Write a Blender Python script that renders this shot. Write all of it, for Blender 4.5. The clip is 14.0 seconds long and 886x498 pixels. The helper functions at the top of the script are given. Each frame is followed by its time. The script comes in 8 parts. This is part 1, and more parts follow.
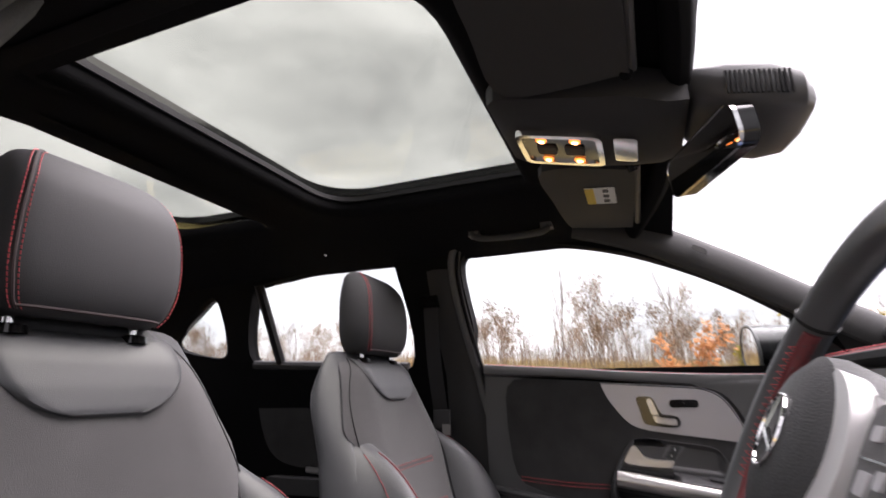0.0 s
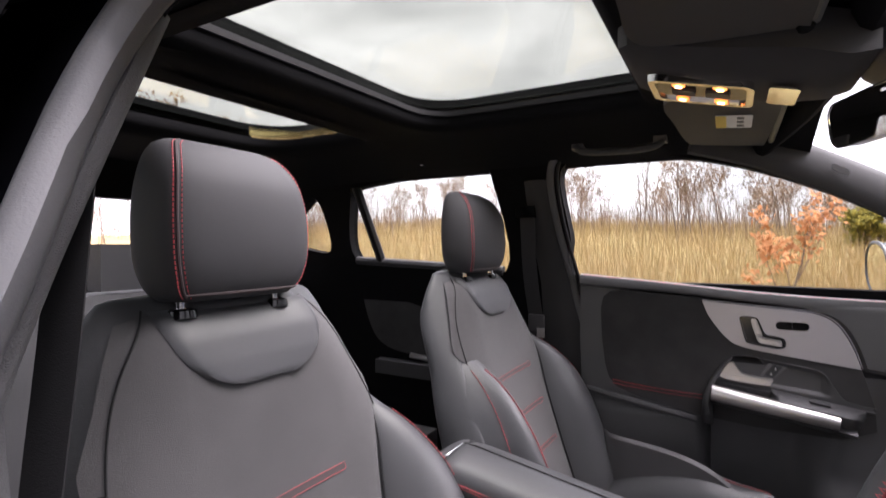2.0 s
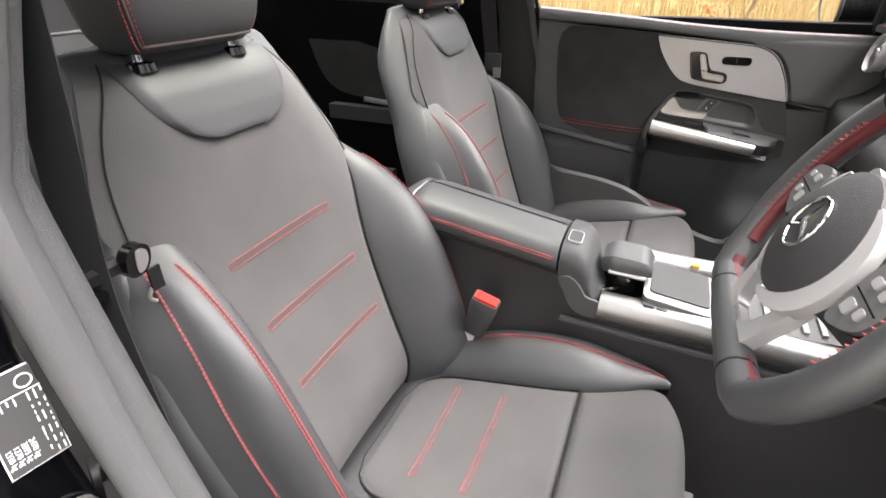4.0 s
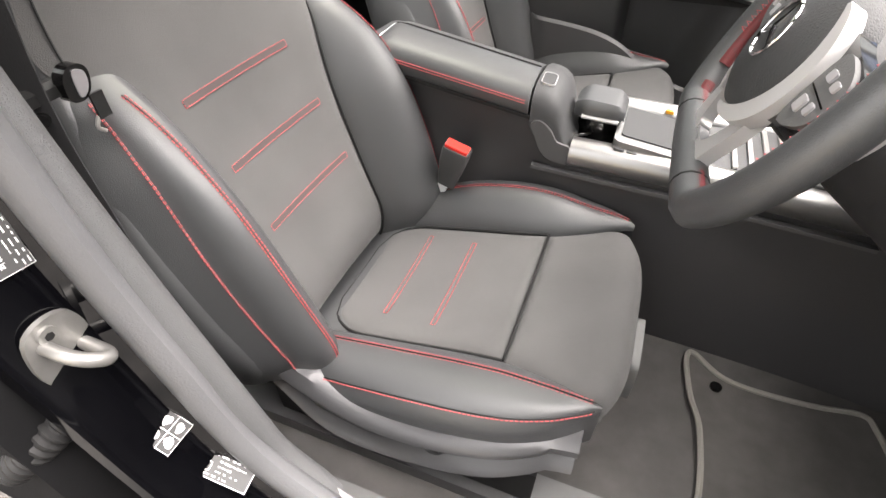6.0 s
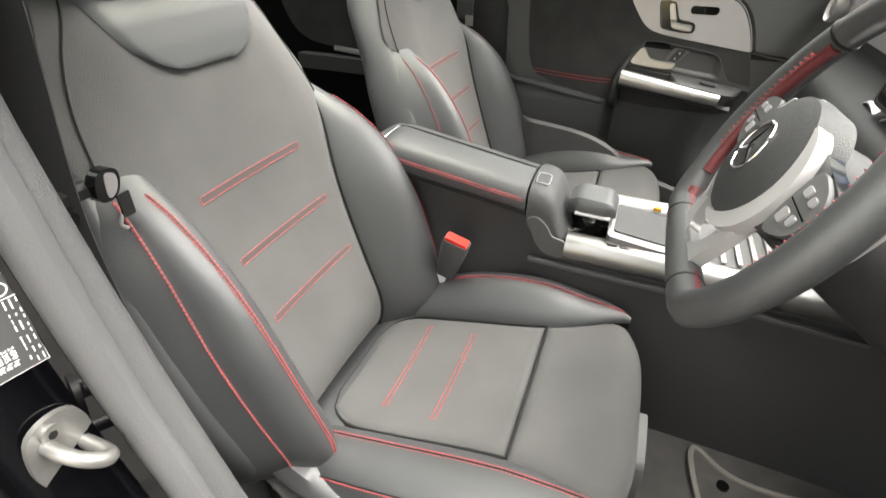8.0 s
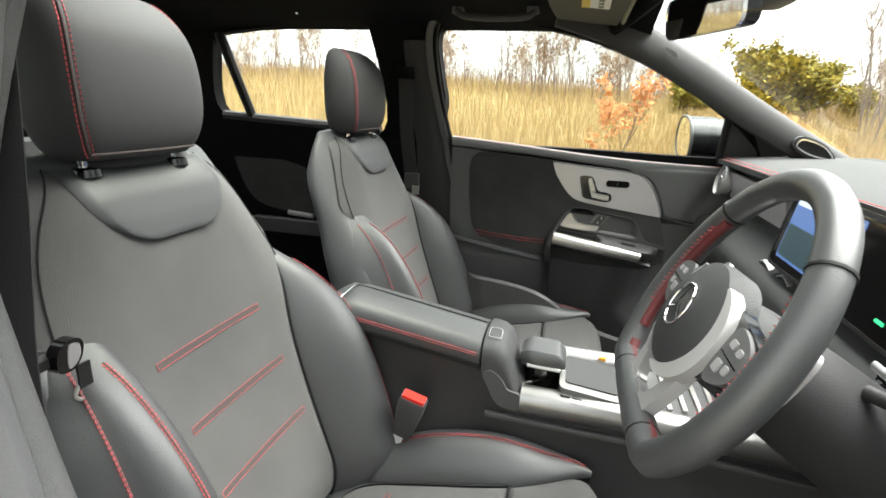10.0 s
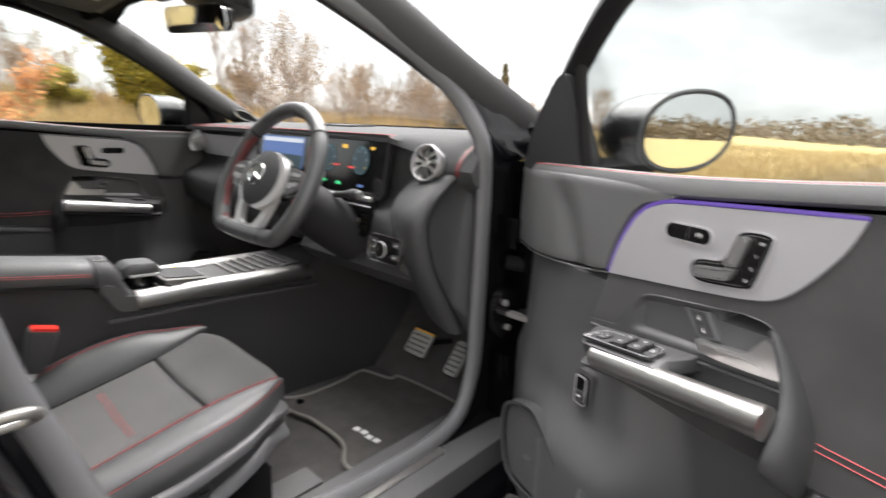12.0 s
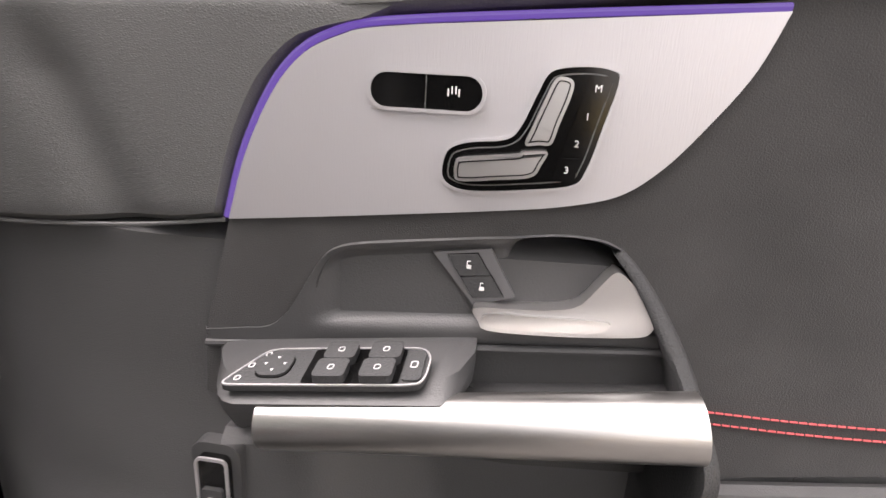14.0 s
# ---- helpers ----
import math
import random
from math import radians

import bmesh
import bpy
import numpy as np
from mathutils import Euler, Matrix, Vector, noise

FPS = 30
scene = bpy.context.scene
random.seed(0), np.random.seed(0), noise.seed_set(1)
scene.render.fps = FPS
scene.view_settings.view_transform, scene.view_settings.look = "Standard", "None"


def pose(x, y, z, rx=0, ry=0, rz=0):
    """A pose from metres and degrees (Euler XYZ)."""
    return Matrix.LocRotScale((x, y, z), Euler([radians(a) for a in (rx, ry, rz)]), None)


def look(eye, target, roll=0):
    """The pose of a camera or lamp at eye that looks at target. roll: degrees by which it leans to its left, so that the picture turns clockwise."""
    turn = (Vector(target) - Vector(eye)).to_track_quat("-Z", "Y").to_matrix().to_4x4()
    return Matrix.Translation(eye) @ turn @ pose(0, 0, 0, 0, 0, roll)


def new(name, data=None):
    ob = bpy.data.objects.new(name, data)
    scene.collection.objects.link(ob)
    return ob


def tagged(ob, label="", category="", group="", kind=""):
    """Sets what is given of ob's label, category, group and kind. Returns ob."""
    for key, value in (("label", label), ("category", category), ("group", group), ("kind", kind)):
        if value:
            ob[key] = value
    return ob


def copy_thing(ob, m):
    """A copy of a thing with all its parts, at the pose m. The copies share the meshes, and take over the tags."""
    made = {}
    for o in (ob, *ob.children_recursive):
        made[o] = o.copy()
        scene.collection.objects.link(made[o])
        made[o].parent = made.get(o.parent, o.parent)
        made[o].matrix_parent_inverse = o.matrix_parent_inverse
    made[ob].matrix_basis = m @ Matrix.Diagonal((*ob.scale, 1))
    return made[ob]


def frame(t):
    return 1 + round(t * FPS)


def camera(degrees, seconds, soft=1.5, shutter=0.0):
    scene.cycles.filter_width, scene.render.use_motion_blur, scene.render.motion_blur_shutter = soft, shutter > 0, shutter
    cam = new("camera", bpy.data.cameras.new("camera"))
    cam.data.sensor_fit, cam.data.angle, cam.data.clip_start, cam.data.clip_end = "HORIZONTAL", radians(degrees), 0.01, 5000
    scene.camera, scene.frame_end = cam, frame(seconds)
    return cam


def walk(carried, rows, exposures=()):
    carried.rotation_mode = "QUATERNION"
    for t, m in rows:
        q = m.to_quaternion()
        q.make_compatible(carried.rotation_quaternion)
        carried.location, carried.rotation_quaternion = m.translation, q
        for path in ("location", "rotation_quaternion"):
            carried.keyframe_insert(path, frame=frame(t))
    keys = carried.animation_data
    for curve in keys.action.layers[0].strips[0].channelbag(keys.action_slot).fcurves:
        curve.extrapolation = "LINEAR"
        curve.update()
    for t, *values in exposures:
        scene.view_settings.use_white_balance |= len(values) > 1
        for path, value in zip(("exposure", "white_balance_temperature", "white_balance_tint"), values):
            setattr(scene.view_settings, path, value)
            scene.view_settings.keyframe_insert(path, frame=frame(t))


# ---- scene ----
# Car axes: x forward, y to the left side, z up from the ground. Driver on the right (y < 0).
cam = camera(82.0, 14.0, soft=1.5, shutter=0.3)
PATH = [
    (0, (0.371, -0.822, 1.211), (-0.315, 0.979, 1.745), -1.1),
    (0.5, (0.358, -0.766, 1.191), (-0.527, 0.87, 1.925), -0.2),
    (1, (0.351, -0.782, 1.195), (-0.631, 0.803, 1.921), 0.2),
    (1.5, (0.335, -0.841, 1.26), (-0.675, 0.831, 1.691), 0.1),
    (2, (0.323, -0.863, 1.369), (-0.664, 0.876, 1.356), -0.1),
    (2.5, (0.294, -0.882, 1.404), (-0.619, 0.855, 1.02), -0.4),
    (3, (0.294, -0.89, 1.397), (-0.537, 0.806, 0.738), -0.3),
    (3.5, (0.295, -0.902, 1.39), (-0.466, 0.748, 0.554), -0.4),
    (4, (0.309, -0.911, 1.388), (-0.392, 0.691, 0.416), -0.4),
    (4.2, (0.316, -0.917, 1.381), (-0.361, 0.662, 0.356), -0.5),
    (6.3, (0.345, -0.931, 1.341), (-0.184, 0.429, -0.027), 0.1),
    (6.5, (0.346, -0.93, 1.344), (-0.181, 0.427, -0.027), 0.4),
    (7, (0.346, -0.937, 1.351), (-0.195, 0.462, 0.028), 0.6),
    (7.5, (0.337, -0.939, 1.353), (-0.226, 0.537, 0.127), 0.8),
    (8, (0.33, -0.943, 1.363), (-0.253, 0.627, 0.271), 1.0),
    (8.2, (0.331, -0.942, 1.368), (-0.261, 0.663, 0.332), 1.0),
    (10.3, (0.311, -1.001, 1.387), (-0.042, 0.905, 0.893), 1.8),
    (10.5, (0.308, -1.051, 1.369), (0.069, 0.879, 0.904), 1.7),
    (11, (0.251, -1.256, 1.334), (0.435, 0.686, 0.895), 1.9),
    (11.5, (0.1, -1.471, 1.333), (0.904, 0.306, 0.888), 2.1),
    (12, (-0.101, -1.461, 1.299), (1.331, -0.148, 0.825), 2.1),
    (12.5, (-0.083, -1.325, 1.262), (1.744, -0.672, 0.775), 2.8),
    (13, (0.088, -1.197, 1.217), (2.029, -1.103, 0.744), 3.5),
    (13.5, (0.247, -1.173, 1.18), (2.151, -1.462, 0.64), 3.4),
    (14, (0.306, -1.181, 1.166), (2.164, -1.641, 0.583), 3.5),
]
EXPOSURES = [(0.0, 1.15, 6350, 25), (1.0, 1.20, 6250, 28), (2.0, 1.35, 6200, 26), (2.5, 1.75, 6300, 21), (3.0, 1.95, 6400, 18), (4.2, 2.2, 6550, 16), (6.5, 2.2, 6700, 14), (8.0, 2.2, 6700, 9), (10.4, 1.85, 6400, 5), (11.5, 1.65, 6400, 9), (12.5, 1.38, 6450, 17), (13.0, 1.40, 6400, 19), (14.0, 1.47, 6750, 20)]
walk(cam, [(t, look(eye, target, roll)) for t, eye, target, roll in PATH], EXPOSURES)

# ---------------------------------------------------------------- world and light
world = bpy.data.worlds.new("overcast_sky")
scene.world = world
world.use_nodes = True
wn, wl = world.node_tree.nodes, world.node_tree.links
wn.clear()
w_out, w_bg = wn.new("ShaderNodeOutputWorld"), wn.new("ShaderNodeBackground")
sky = wn.new("ShaderNodeTexSky")
sky.sky_type, sky.sun_disc = "NISHITA", False
sky.sun_elevation, sky.sun_rotation = radians(64), radians(54)
sky_scale = wn.new("ShaderNodeVectorMath")
sky_scale.operation, sky_scale.inputs[3].default_value = "SCALE", 0.10
tc = wn.new("ShaderNodeTexCoord")
stretch = wn.new("ShaderNodeMapping")
stretch.inputs["Scale"].default_value = (1.0, 1.0, 2.6)
cloud = wn.new("ShaderNodeTexNoise")
cloud.inputs["Scale"].default_value, cloud.inputs["Detail"].default_value, cloud.inputs["Roughness"].default_value = 2.6, 7.0, 0.55
cloud.inputs["Distortion"].default_value = 0.4
ramp = wn.new("ShaderNodeValToRGB")
ramp.color_ramp.elements[0].position, ramp.color_ramp.elements[0].color = 0.33, (0.47, 0.475, 0.465, 1)
ramp.color_ramp.elements[1].position, ramp.color_ramp.elements[1].color = 0.66, (1.0, 1.0, 0.98, 1)
mid = ramp.color_ramp.elements.new(0.5)
mid.color = (0.73, 0.735, 0.715, 1)
cover = wn.new("ShaderNodeMix")
cover.data_type = "RGBA"
cover.inputs["Factor"].default_value = 0.93
wl.new(tc.outputs["Generated"], stretch.inputs["Vector"])
wl.new(stretch.outputs["Vector"], cloud.inputs["Vector"])
wl.new(cloud.outputs["Fac"], ramp.inputs["Fac"])
wl.new(sky.outputs["Color"], sky_scale.inputs[0])
wl.new(sky_scale.outputs["Vector"], cover.inputs[6])
wl.new(ramp.outputs["Color"], cover.inputs[7])
# the cloud is brightest round the hidden sun
toward = wn.new("ShaderNodeVectorMath")
toward.operation = "DOT_PRODUCT"
toward.inputs[1].default_value = (-0.55, 0.55, 0.63)
lift = wn.new("ShaderNodeMapRange")
lift.inputs["From Min"].default_value, lift.inputs["From Max"].default_value = -1.0, 1.0
lift.inputs["To Min"].default_value, lift.inputs["To Max"].default_value = 0.37, 1.46
veil = wn.new("ShaderNodeVectorMath")
veil.operation = "SCALE"
wl.new(tc.outputs["Generated"], toward.inputs[0])
wl.new(toward.outputs["Value"], lift.inputs["Value"])
wl.new(cover.outputs[2], veil.inputs[0])
wl.new(lift.outputs["Result"], veil.inputs[3])
wl.new(veil.outputs["Vector"], w_bg.inputs["Color"])
w_bg.inputs["Strength"].default_value = 1.16
wl.new(w_bg.outputs["Background"], w_out.inputs["Surface"])

sun_data = bpy.data.lights.new("sun", "SUN")
sun_data.energy, sun_data.angle, sun_data.color = 7.5, radians(75), (1.0, 0.965, 0.93)
sun = new("sun", sun_data)
sun.matrix_world = look((7, 5, 18), (0, 0, 0))


# ---------------------------------------------------------------- materials
def mat(name, col, rough=0.5, metal=0.0, grain=0.0, grain_scale=400.0, mottle=0.12, mottle_scale=6.0, coat=0.0, sheen=0.0, vor=False, stretch=None, spec=0.5, rough_var=0.08):
    """A surface with large mottling, a fine relief and a varying gloss."""
    m = bpy.data.materials.new(name)
    m.use_nodes = True
    n, l = m.node_tree.nodes, m.node_tree.links
    b = n["Principled BSDF"]
    b.inputs["Metallic"].default_value = metal
    b.inputs["Coat Weight"].default_value = coat
    b.inputs["Coat Roughness"].default_value = 0.04
    b.inputs["Sheen Weight"].default_value = sheen
    b.inputs["Sheen Roughness"].default_value = 0.6
    b.inputs["Specular IOR Level"].default_value = spec
    t = n.new("ShaderNodeTexCoord")
    vec = t.outputs["Object"]
    if stretch:
        mp = n.new("ShaderNodeMapping")
        mp.inputs["Scale"].default_value = stretch
        l.new(vec, mp.inputs["Vector"])
        vec = mp.outputs["Vector"]
    big = n.new("ShaderNodeTexNoise")
    big.inputs["Scale"].default_value, big.inputs["Detail"].default_value = mottle_scale, 5.0
    l.new(t.outputs["Object"], big.inputs["Vector"])
    mix = n.new("ShaderNodeMix")
    mix.data_type = "RGBA"
    dark, light = [max(0.0, c * (1 - mottle)) for c in col], [min(1.0, c * (1 + mottle)) for c in col]
    mix.inputs[6].default_value, mix.inputs[7].default_value = (*dark, 1), (*light, 1)
    l.new(big.outputs["Fac"], mix.inputs["Factor"])
    l.new(mix.outputs[2], b.inputs["Base Color"])
    rr = n.new("ShaderNodeMapRange")
    rr.inputs["To Min"].default_value, rr.inputs["To Max"].default_value = max(0.02, rough - rough_var), min(1.0, rough + rough_var)
    l.new(big.outputs["Fac"], rr.inputs["Value"])
    l.new(rr.outputs["Result"], b.inputs["Roughness"])
    if grain > 0:
        if vor:
            g = n.new("ShaderNodeTexVoronoi")
            g.feature = "DISTANCE_TO_EDGE"
            out = g.outputs["Distance"]
        else:
            g = n.new("ShaderNodeTexNoise")
            g.inputs["Detail"].default_value = 3.0
            out = g.outputs["Fac"]
        g.inputs["Scale"].default_value = grain_scale
        l.new(vec, g.inputs["Vector"])
        bump = n.new("ShaderNodeBump")
        bump.inputs["Strength"].default_value, bump.inputs["Distance"].default_value = grain, 0.001
        l.new(out, bump.inputs["Height"])
        l.new(bump.outputs["Normal"], b.inputs["Normal"])
    return m


def glow(name, col, strength):
    m = bpy.data.materials.new(name)
    m.use_nodes = True
    b = m.node_tree.nodes["Principled BSDF"]
    b.inputs["Base Color"].default_value = (0.02, 0.02, 0.02, 1)
    b.inputs["Emission Color"].default_value = (*col, 1)
    b.inputs["Emission Strength"].default_value = strength
    return m


def pane_mat(name, tint, gloss=0.6):
    """Clear glass: see-through, with a reflection that grows at grazing angles."""
    m = bpy.data.materials.new(name)
    m.use_nodes = True
    n, l = m.node_tree.nodes, m.node_tree.links
    n.clear()
    out, mixer, clear, shine, fres, amount = (n.new("ShaderNode" + k) for k in ("OutputMaterial", "MixShader", "BsdfTransparent", "BsdfGlossy", "Fresnel", "Math"))
    clear.inputs["Color"].default_value = (*tint, 1)
    shine.inputs["Roughness"].default_value = 0.02
    fres.inputs["IOR"].default_value = 1.35
    amount.operation, amount.inputs[1].default_value = "MULTIPLY", gloss
    l.new(fres.outputs[0], amount.inputs[0])
    l.new(amount.outputs[0], mixer.inputs[0])
    l.new(clear.outputs[0], mixer.inputs[1])
    l.new(shine.outputs[0], mixer.inputs[2])
    l.new(mixer.outputs[0], out.inputs[0])
    return m


LEATHER = mat("black_leather", (0.044, 0.0455, 0.047), 0.41, grain=0.35, grain_scale=520, vor=True, mottle=0.10, mottle_scale=9, spec=0.8)
HEADLEATHER = mat("matte_black_leather", (0.047, 0.048, 0.049), 0.66, grain=0.4, grain_scale=560, vor=True, mottle=0.10, mottle_scale=9, spec=0.3)
SUEDE = mat("charcoal_suede", (0.066, 0.065, 0.0635), 0.95, grain=0.6, grain_scale=900, sheen=0.08, mottle=0.34, mottle_scale=9)
DOORSUEDE = mat("black_suede", (0.029, 0.0285, 0.028), 0.95, grain=0.5, grain_scale=900, sheen=0.15, mottle=0.75, mottle_scale=15)
DASHPAD = mat("dashboard_pad", (0.055, 0.0565, 0.0565), 0.85, spec=0.12, grain=0.7, grain_scale=380, vor=True, mottle=0.10, mottle_scale=5)
SOFT = mat("soft_touch_plastic", (0.042, 0.043, 0.044), 0.58, spec=0.35, grain=0.7, grain_scale=380, vor=True, mottle=0.10, mottle_scale=5)
LEATHERETTE = mat("grained_leatherette", (0.092, 0.093, 0.092), 0.50, grain=0.5, grain_scale=420, vor=True, mottle=0.12, mottle_scale=7, stretch=(1.0, 1.0, 1.7))
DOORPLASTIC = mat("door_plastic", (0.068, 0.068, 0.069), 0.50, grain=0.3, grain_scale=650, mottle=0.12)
PLASTIC = mat("hard_plastic", (0.060, 0.060, 0.061), 0.46, grain=0.25, grain_scale=700, mottle=0.10)
GREYTRIM = mat("grey_pillar_trim", (0.10, 0.101, 0.10), 0.6, grain=0.5, grain_scale=500, mottle=0.06)
LINER = mat("black_headliner", (0.007, 0.007, 0.0075), 1.0, grain=0.6, grain_scale=1200, mottle=0.15, spec=0.1)
VISOR = mat("grey_visor_vinyl", (0.028, 0.028, 0.028), 0.75, grain=0.4, grain_scale=700, mottle=0.08)
CARPET = mat("charcoal_carpet", (0.080, 0.077, 0.074), 1.0, grain=1.0, grain_scale=700, mottle=0.35, mottle_scale=18, spec=0.1)
MATFAB = mat("floor_mat_velour", (0.085, 0.081, 0.077), 1.0, grain=1.0, grain_scale=900, mottle=0.35, mottle_scale=20, spec=0.1)
BINDING = mat("grey_mat_binding", (0.20, 0.19, 0.17), 0.9, grain=0.6, grain_scale=1500)
PIANO = mat("piano_black", (0.004, 0.004, 0.004), 0.1, mottle=0.0, rough_var=0.03)
RUBBER = mat("black_rubber", (0.010, 0.010, 0.010), 0.6, grain=0.2, grain_scale=300, spec=0.25)
PAINT = mat("black_car_paint", (0.0015, 0.0015, 0.002), 0.06, spec=0.45, mottle=0.2, rough_var=0.04)
SILVER = mat("satin_silver_trim", (0.50, 0.49, 0.50), 0.45, metal=0.6, grain=0.12, grain_scale=900, mottle=0.03, stretch=(1, 1, 0.1))
ALU = mat("brushed_aluminium", (0.54, 0.53, 0.515), 0.31, metal=1.0, grain=0.05, grain_scale=900, mottle=0.04, stretch=(0.02, 1, 1))
SATIN = mat("bright_satin_metal", (0.50, 0.495, 0.49), 0.34, metal=0.9, grain=0.1, grain_scale=900, mottle=0.04, stretch=(0.05, 1, 1))
CHROME = mat("chrome", (0.75, 0.75, 0.75), 0.08, metal=1.0, mottle=0.0, rough_var=0.03)
ZINC = mat("dull_zinc_steel", (0.27, 0.265, 0.255), 0.40, metal=0.75, grain=0.3, grain_scale=150, mottle=0.25, mottle_scale=40)
STEEL = mat("zinc_plated_steel", (0.46, 0.45, 0.43), 0.38, metal=0.7, grain=0.2, grain_scale=150, mottle=0.12, mottle_scale=40)
RED = mat("red_thread", (0.46, 0.075, 0.08), 0.7, mottle=0.2, mottle_scale=200)
PINK = mat("dark_red_piping", (0.060, 0.046, 0.045), 0.8, mottle=0.2, mottle_scale=300)
REDLEATHER = mat("red_perforated_leather", (0.12, 0.017, 0.019), 0.5, grain=0.6, grain_scale=500, vor=True)
BUCKLERED = mat("red_plastic", (0.75, 0.03, 0.02), 0.35, mottle=0.05)
WHITE = mat("white_print", (0.75, 0.75, 0.74), 0.6, mottle=0.05)
LABELINK = mat("dark_print", (0.05, 0.05, 0.05), 0.6, mottle=0.05)
YELLOW = mat("yellow_print", (0.75, 0.55, 0.08), 0.6, mottle=0.05)
ORANGE = mat("amber_pedal_light", (0.85, 0.40, 0.03), 0.5)
WEBBING = mat("black_seat_belt_webbing", (0.020, 0.020, 0.021), 0.7, grain=0.5, grain_scale=600, mottle=0.05)
GLASS = pane_mat("clear_glass", (0.76, 0.78, 0.77), 0.4)
SCREEN_GLASS = pane_mat("windscreen_glass", (0.76, 0.775, 0.76), 0.22)
TINT = pane_mat("tinted_roof_glass", (0.55, 0.565, 0.525), 0.25)
MIRROR = mat("mirror_glass", (0.85, 0.86, 0.86), 0.02, metal=1.0, mottle=0.0, rough_var=0.005)
BULB = glow("warm_lamp", (1.0, 0.55, 0.20), 4.5)
LEVERGREY = mat("dark_satin_grey", (0.105, 0.105, 0.108), 0.42, grain=0.2, grain_scale=700)
SPOKE = mat("silver_spoke_lacquer", (0.52, 0.515, 0.51), 0.36, metal=0.35, grain=0.08, grain_scale=900, mottle=0.05)
DARKPLAST = mat("dark_column_plastic", (0.018, 0.018, 0.019), 0.6, grain=0.4, grain_scale=500, spec=0.3)
MIRRORBLACK = mat("black_mirror_lacquer", (0.006, 0.006, 0.007), 0.28, spec=0.3, mottle=0.1)
HALO = glow("amber_lamp_lens", (1.0, 0.26, 0.04), 1.2)
AMBIENT = glow("violet_light_strip", (0.12, 0.06, 0.36), 0.40)


# ---------------------------------------------------------------- mesh tools
def part(name, data, material, parent=None, label="", smooth=40, bevel=0.0, segs=2):
    """Links a bmesh or (verts, faces) as ONE mesh object under a thing or a part."""
    if isinstance(data, tuple):
        bm = bmesh.new()
        vs = [bm.verts.new(v) for v in data[0]]
        for f in data[1]:
            try:
                bm.faces.new([vs[i] for i in f])
            except ValueError:
                pass
    else:
        bm = data
    if bevel > 0:
        edges = [e for e in bm.edges if len(e.link_faces) == 2 and e.calc_face_angle(0) > 0.5]
        bmesh.ops.bevel(bm, geom=edges, offset=bevel, segments=segs, affect="EDGES", profile=0.6, clamp_overlap=True)
    bmesh.ops.recalc_face_normals(bm, faces=bm.faces)
    me = bpy.data.meshes.new(name)
    bm.to_mesh(me)
    bm.free()
    me.polygons.foreach_set("use_smooth", [True] * len(me.polygons))
    me.set_sharp_from_angle(angle=radians(smooth))
    me.materials.append(material)
    ob = new(name, me)
    if parent is not None:
        ob.parent = parent
    if label:
        tagged(ob, label)
    return ob


def thing(name, label, category, group="", kind="", at=None):
    e = new(name)
    e.empty_display_size = 0.05
    if at is not None:
        e.matrix_world = at
    return tagged(e, label, category, group, kind)


def merge(*datas):
    V, F = [], []
    for v, f in datas:
        o = len(V)
        V += [tuple(p) for p in v]
        F += [tuple(i + o for i in q) for q in f]
    return V, F


def curve1(keys, x):
    """Smooth value at x through (x, value) keys."""
    xs = [k[0] for k in keys]
    if x <= xs[0]:
        return keys[0][1]
    if x >= xs[-1]:
        return keys[-1][1]
    i = max(j for j in range(len(xs)) if xs[j] <= x)
    i = min(i, len(xs) - 2)
    def slope(j):
        a, b = max(j - 1, 0), min(j + 1, len(xs) - 1)
        return (keys[b][1] - keys[a][1]) / (xs[b] - xs[a])
    h = xs[i + 1] - xs[i]
    s = (x - xs[i]) / h
    return ((2 * s**3 - 3 * s**2 + 1) * keys[i][1] + (s**3 - 2 * s**2 + s) * h * slope(i) + (3 * s**2 - 2 * s**3) * keys[i + 1][1] + (s**3 - s**2) * h * slope(i + 1))


def spline(points, n, closed=False):
    """n points along a smooth curve through the given ones."""
    P = [np.array(p, float) for p in points]
    m, out = len(P), []
    spans = m if closed else m - 1
    for k in range(n):
        s = k / (n if closed else n - 1) * spans
        i = min(int(s), spans - 1)
        f = s - i
        if closed:
            a, b, c, d = P[(i - 1) % m], P[i % m], P[(i + 1) % m], P[(i + 2) % m]
        else:
            a, b, c, d = P[max(i - 1, 0)], P[i], P[i + 1], P[min(i + 2, m - 1)]
        out.append(0.5 * (2 * b + (c - a) * f + (2 * a - 5 * b + 4 * c - d) * f**2 + (3 * b - a - 3 * c + d) * f**3))
    return [tuple(p) for p in out]


def loft(rings, closed_ring=True, cap=True, closed=False):
    """Joins rings of equally many points into a skin."""
    n, V, F = len(rings[0]), [], []
    for r in rings:
        V += [tuple(p) for p in r]
    k = len(rings)
    for i in range(k if closed else k - 1):
        for j in range(n if closed_ring else n - 1):
            a, b = i * n, ((i + 1) % k) * n
            F.append((a + j, a + (j + 1) % n, b + (j + 1) % n, b + j))
    if cap and closed_ring and not closed:
        F.append(tuple(reversed(range(n))))
        F.append(tuple(range((k - 1) * n, k * n)))
    return V, F


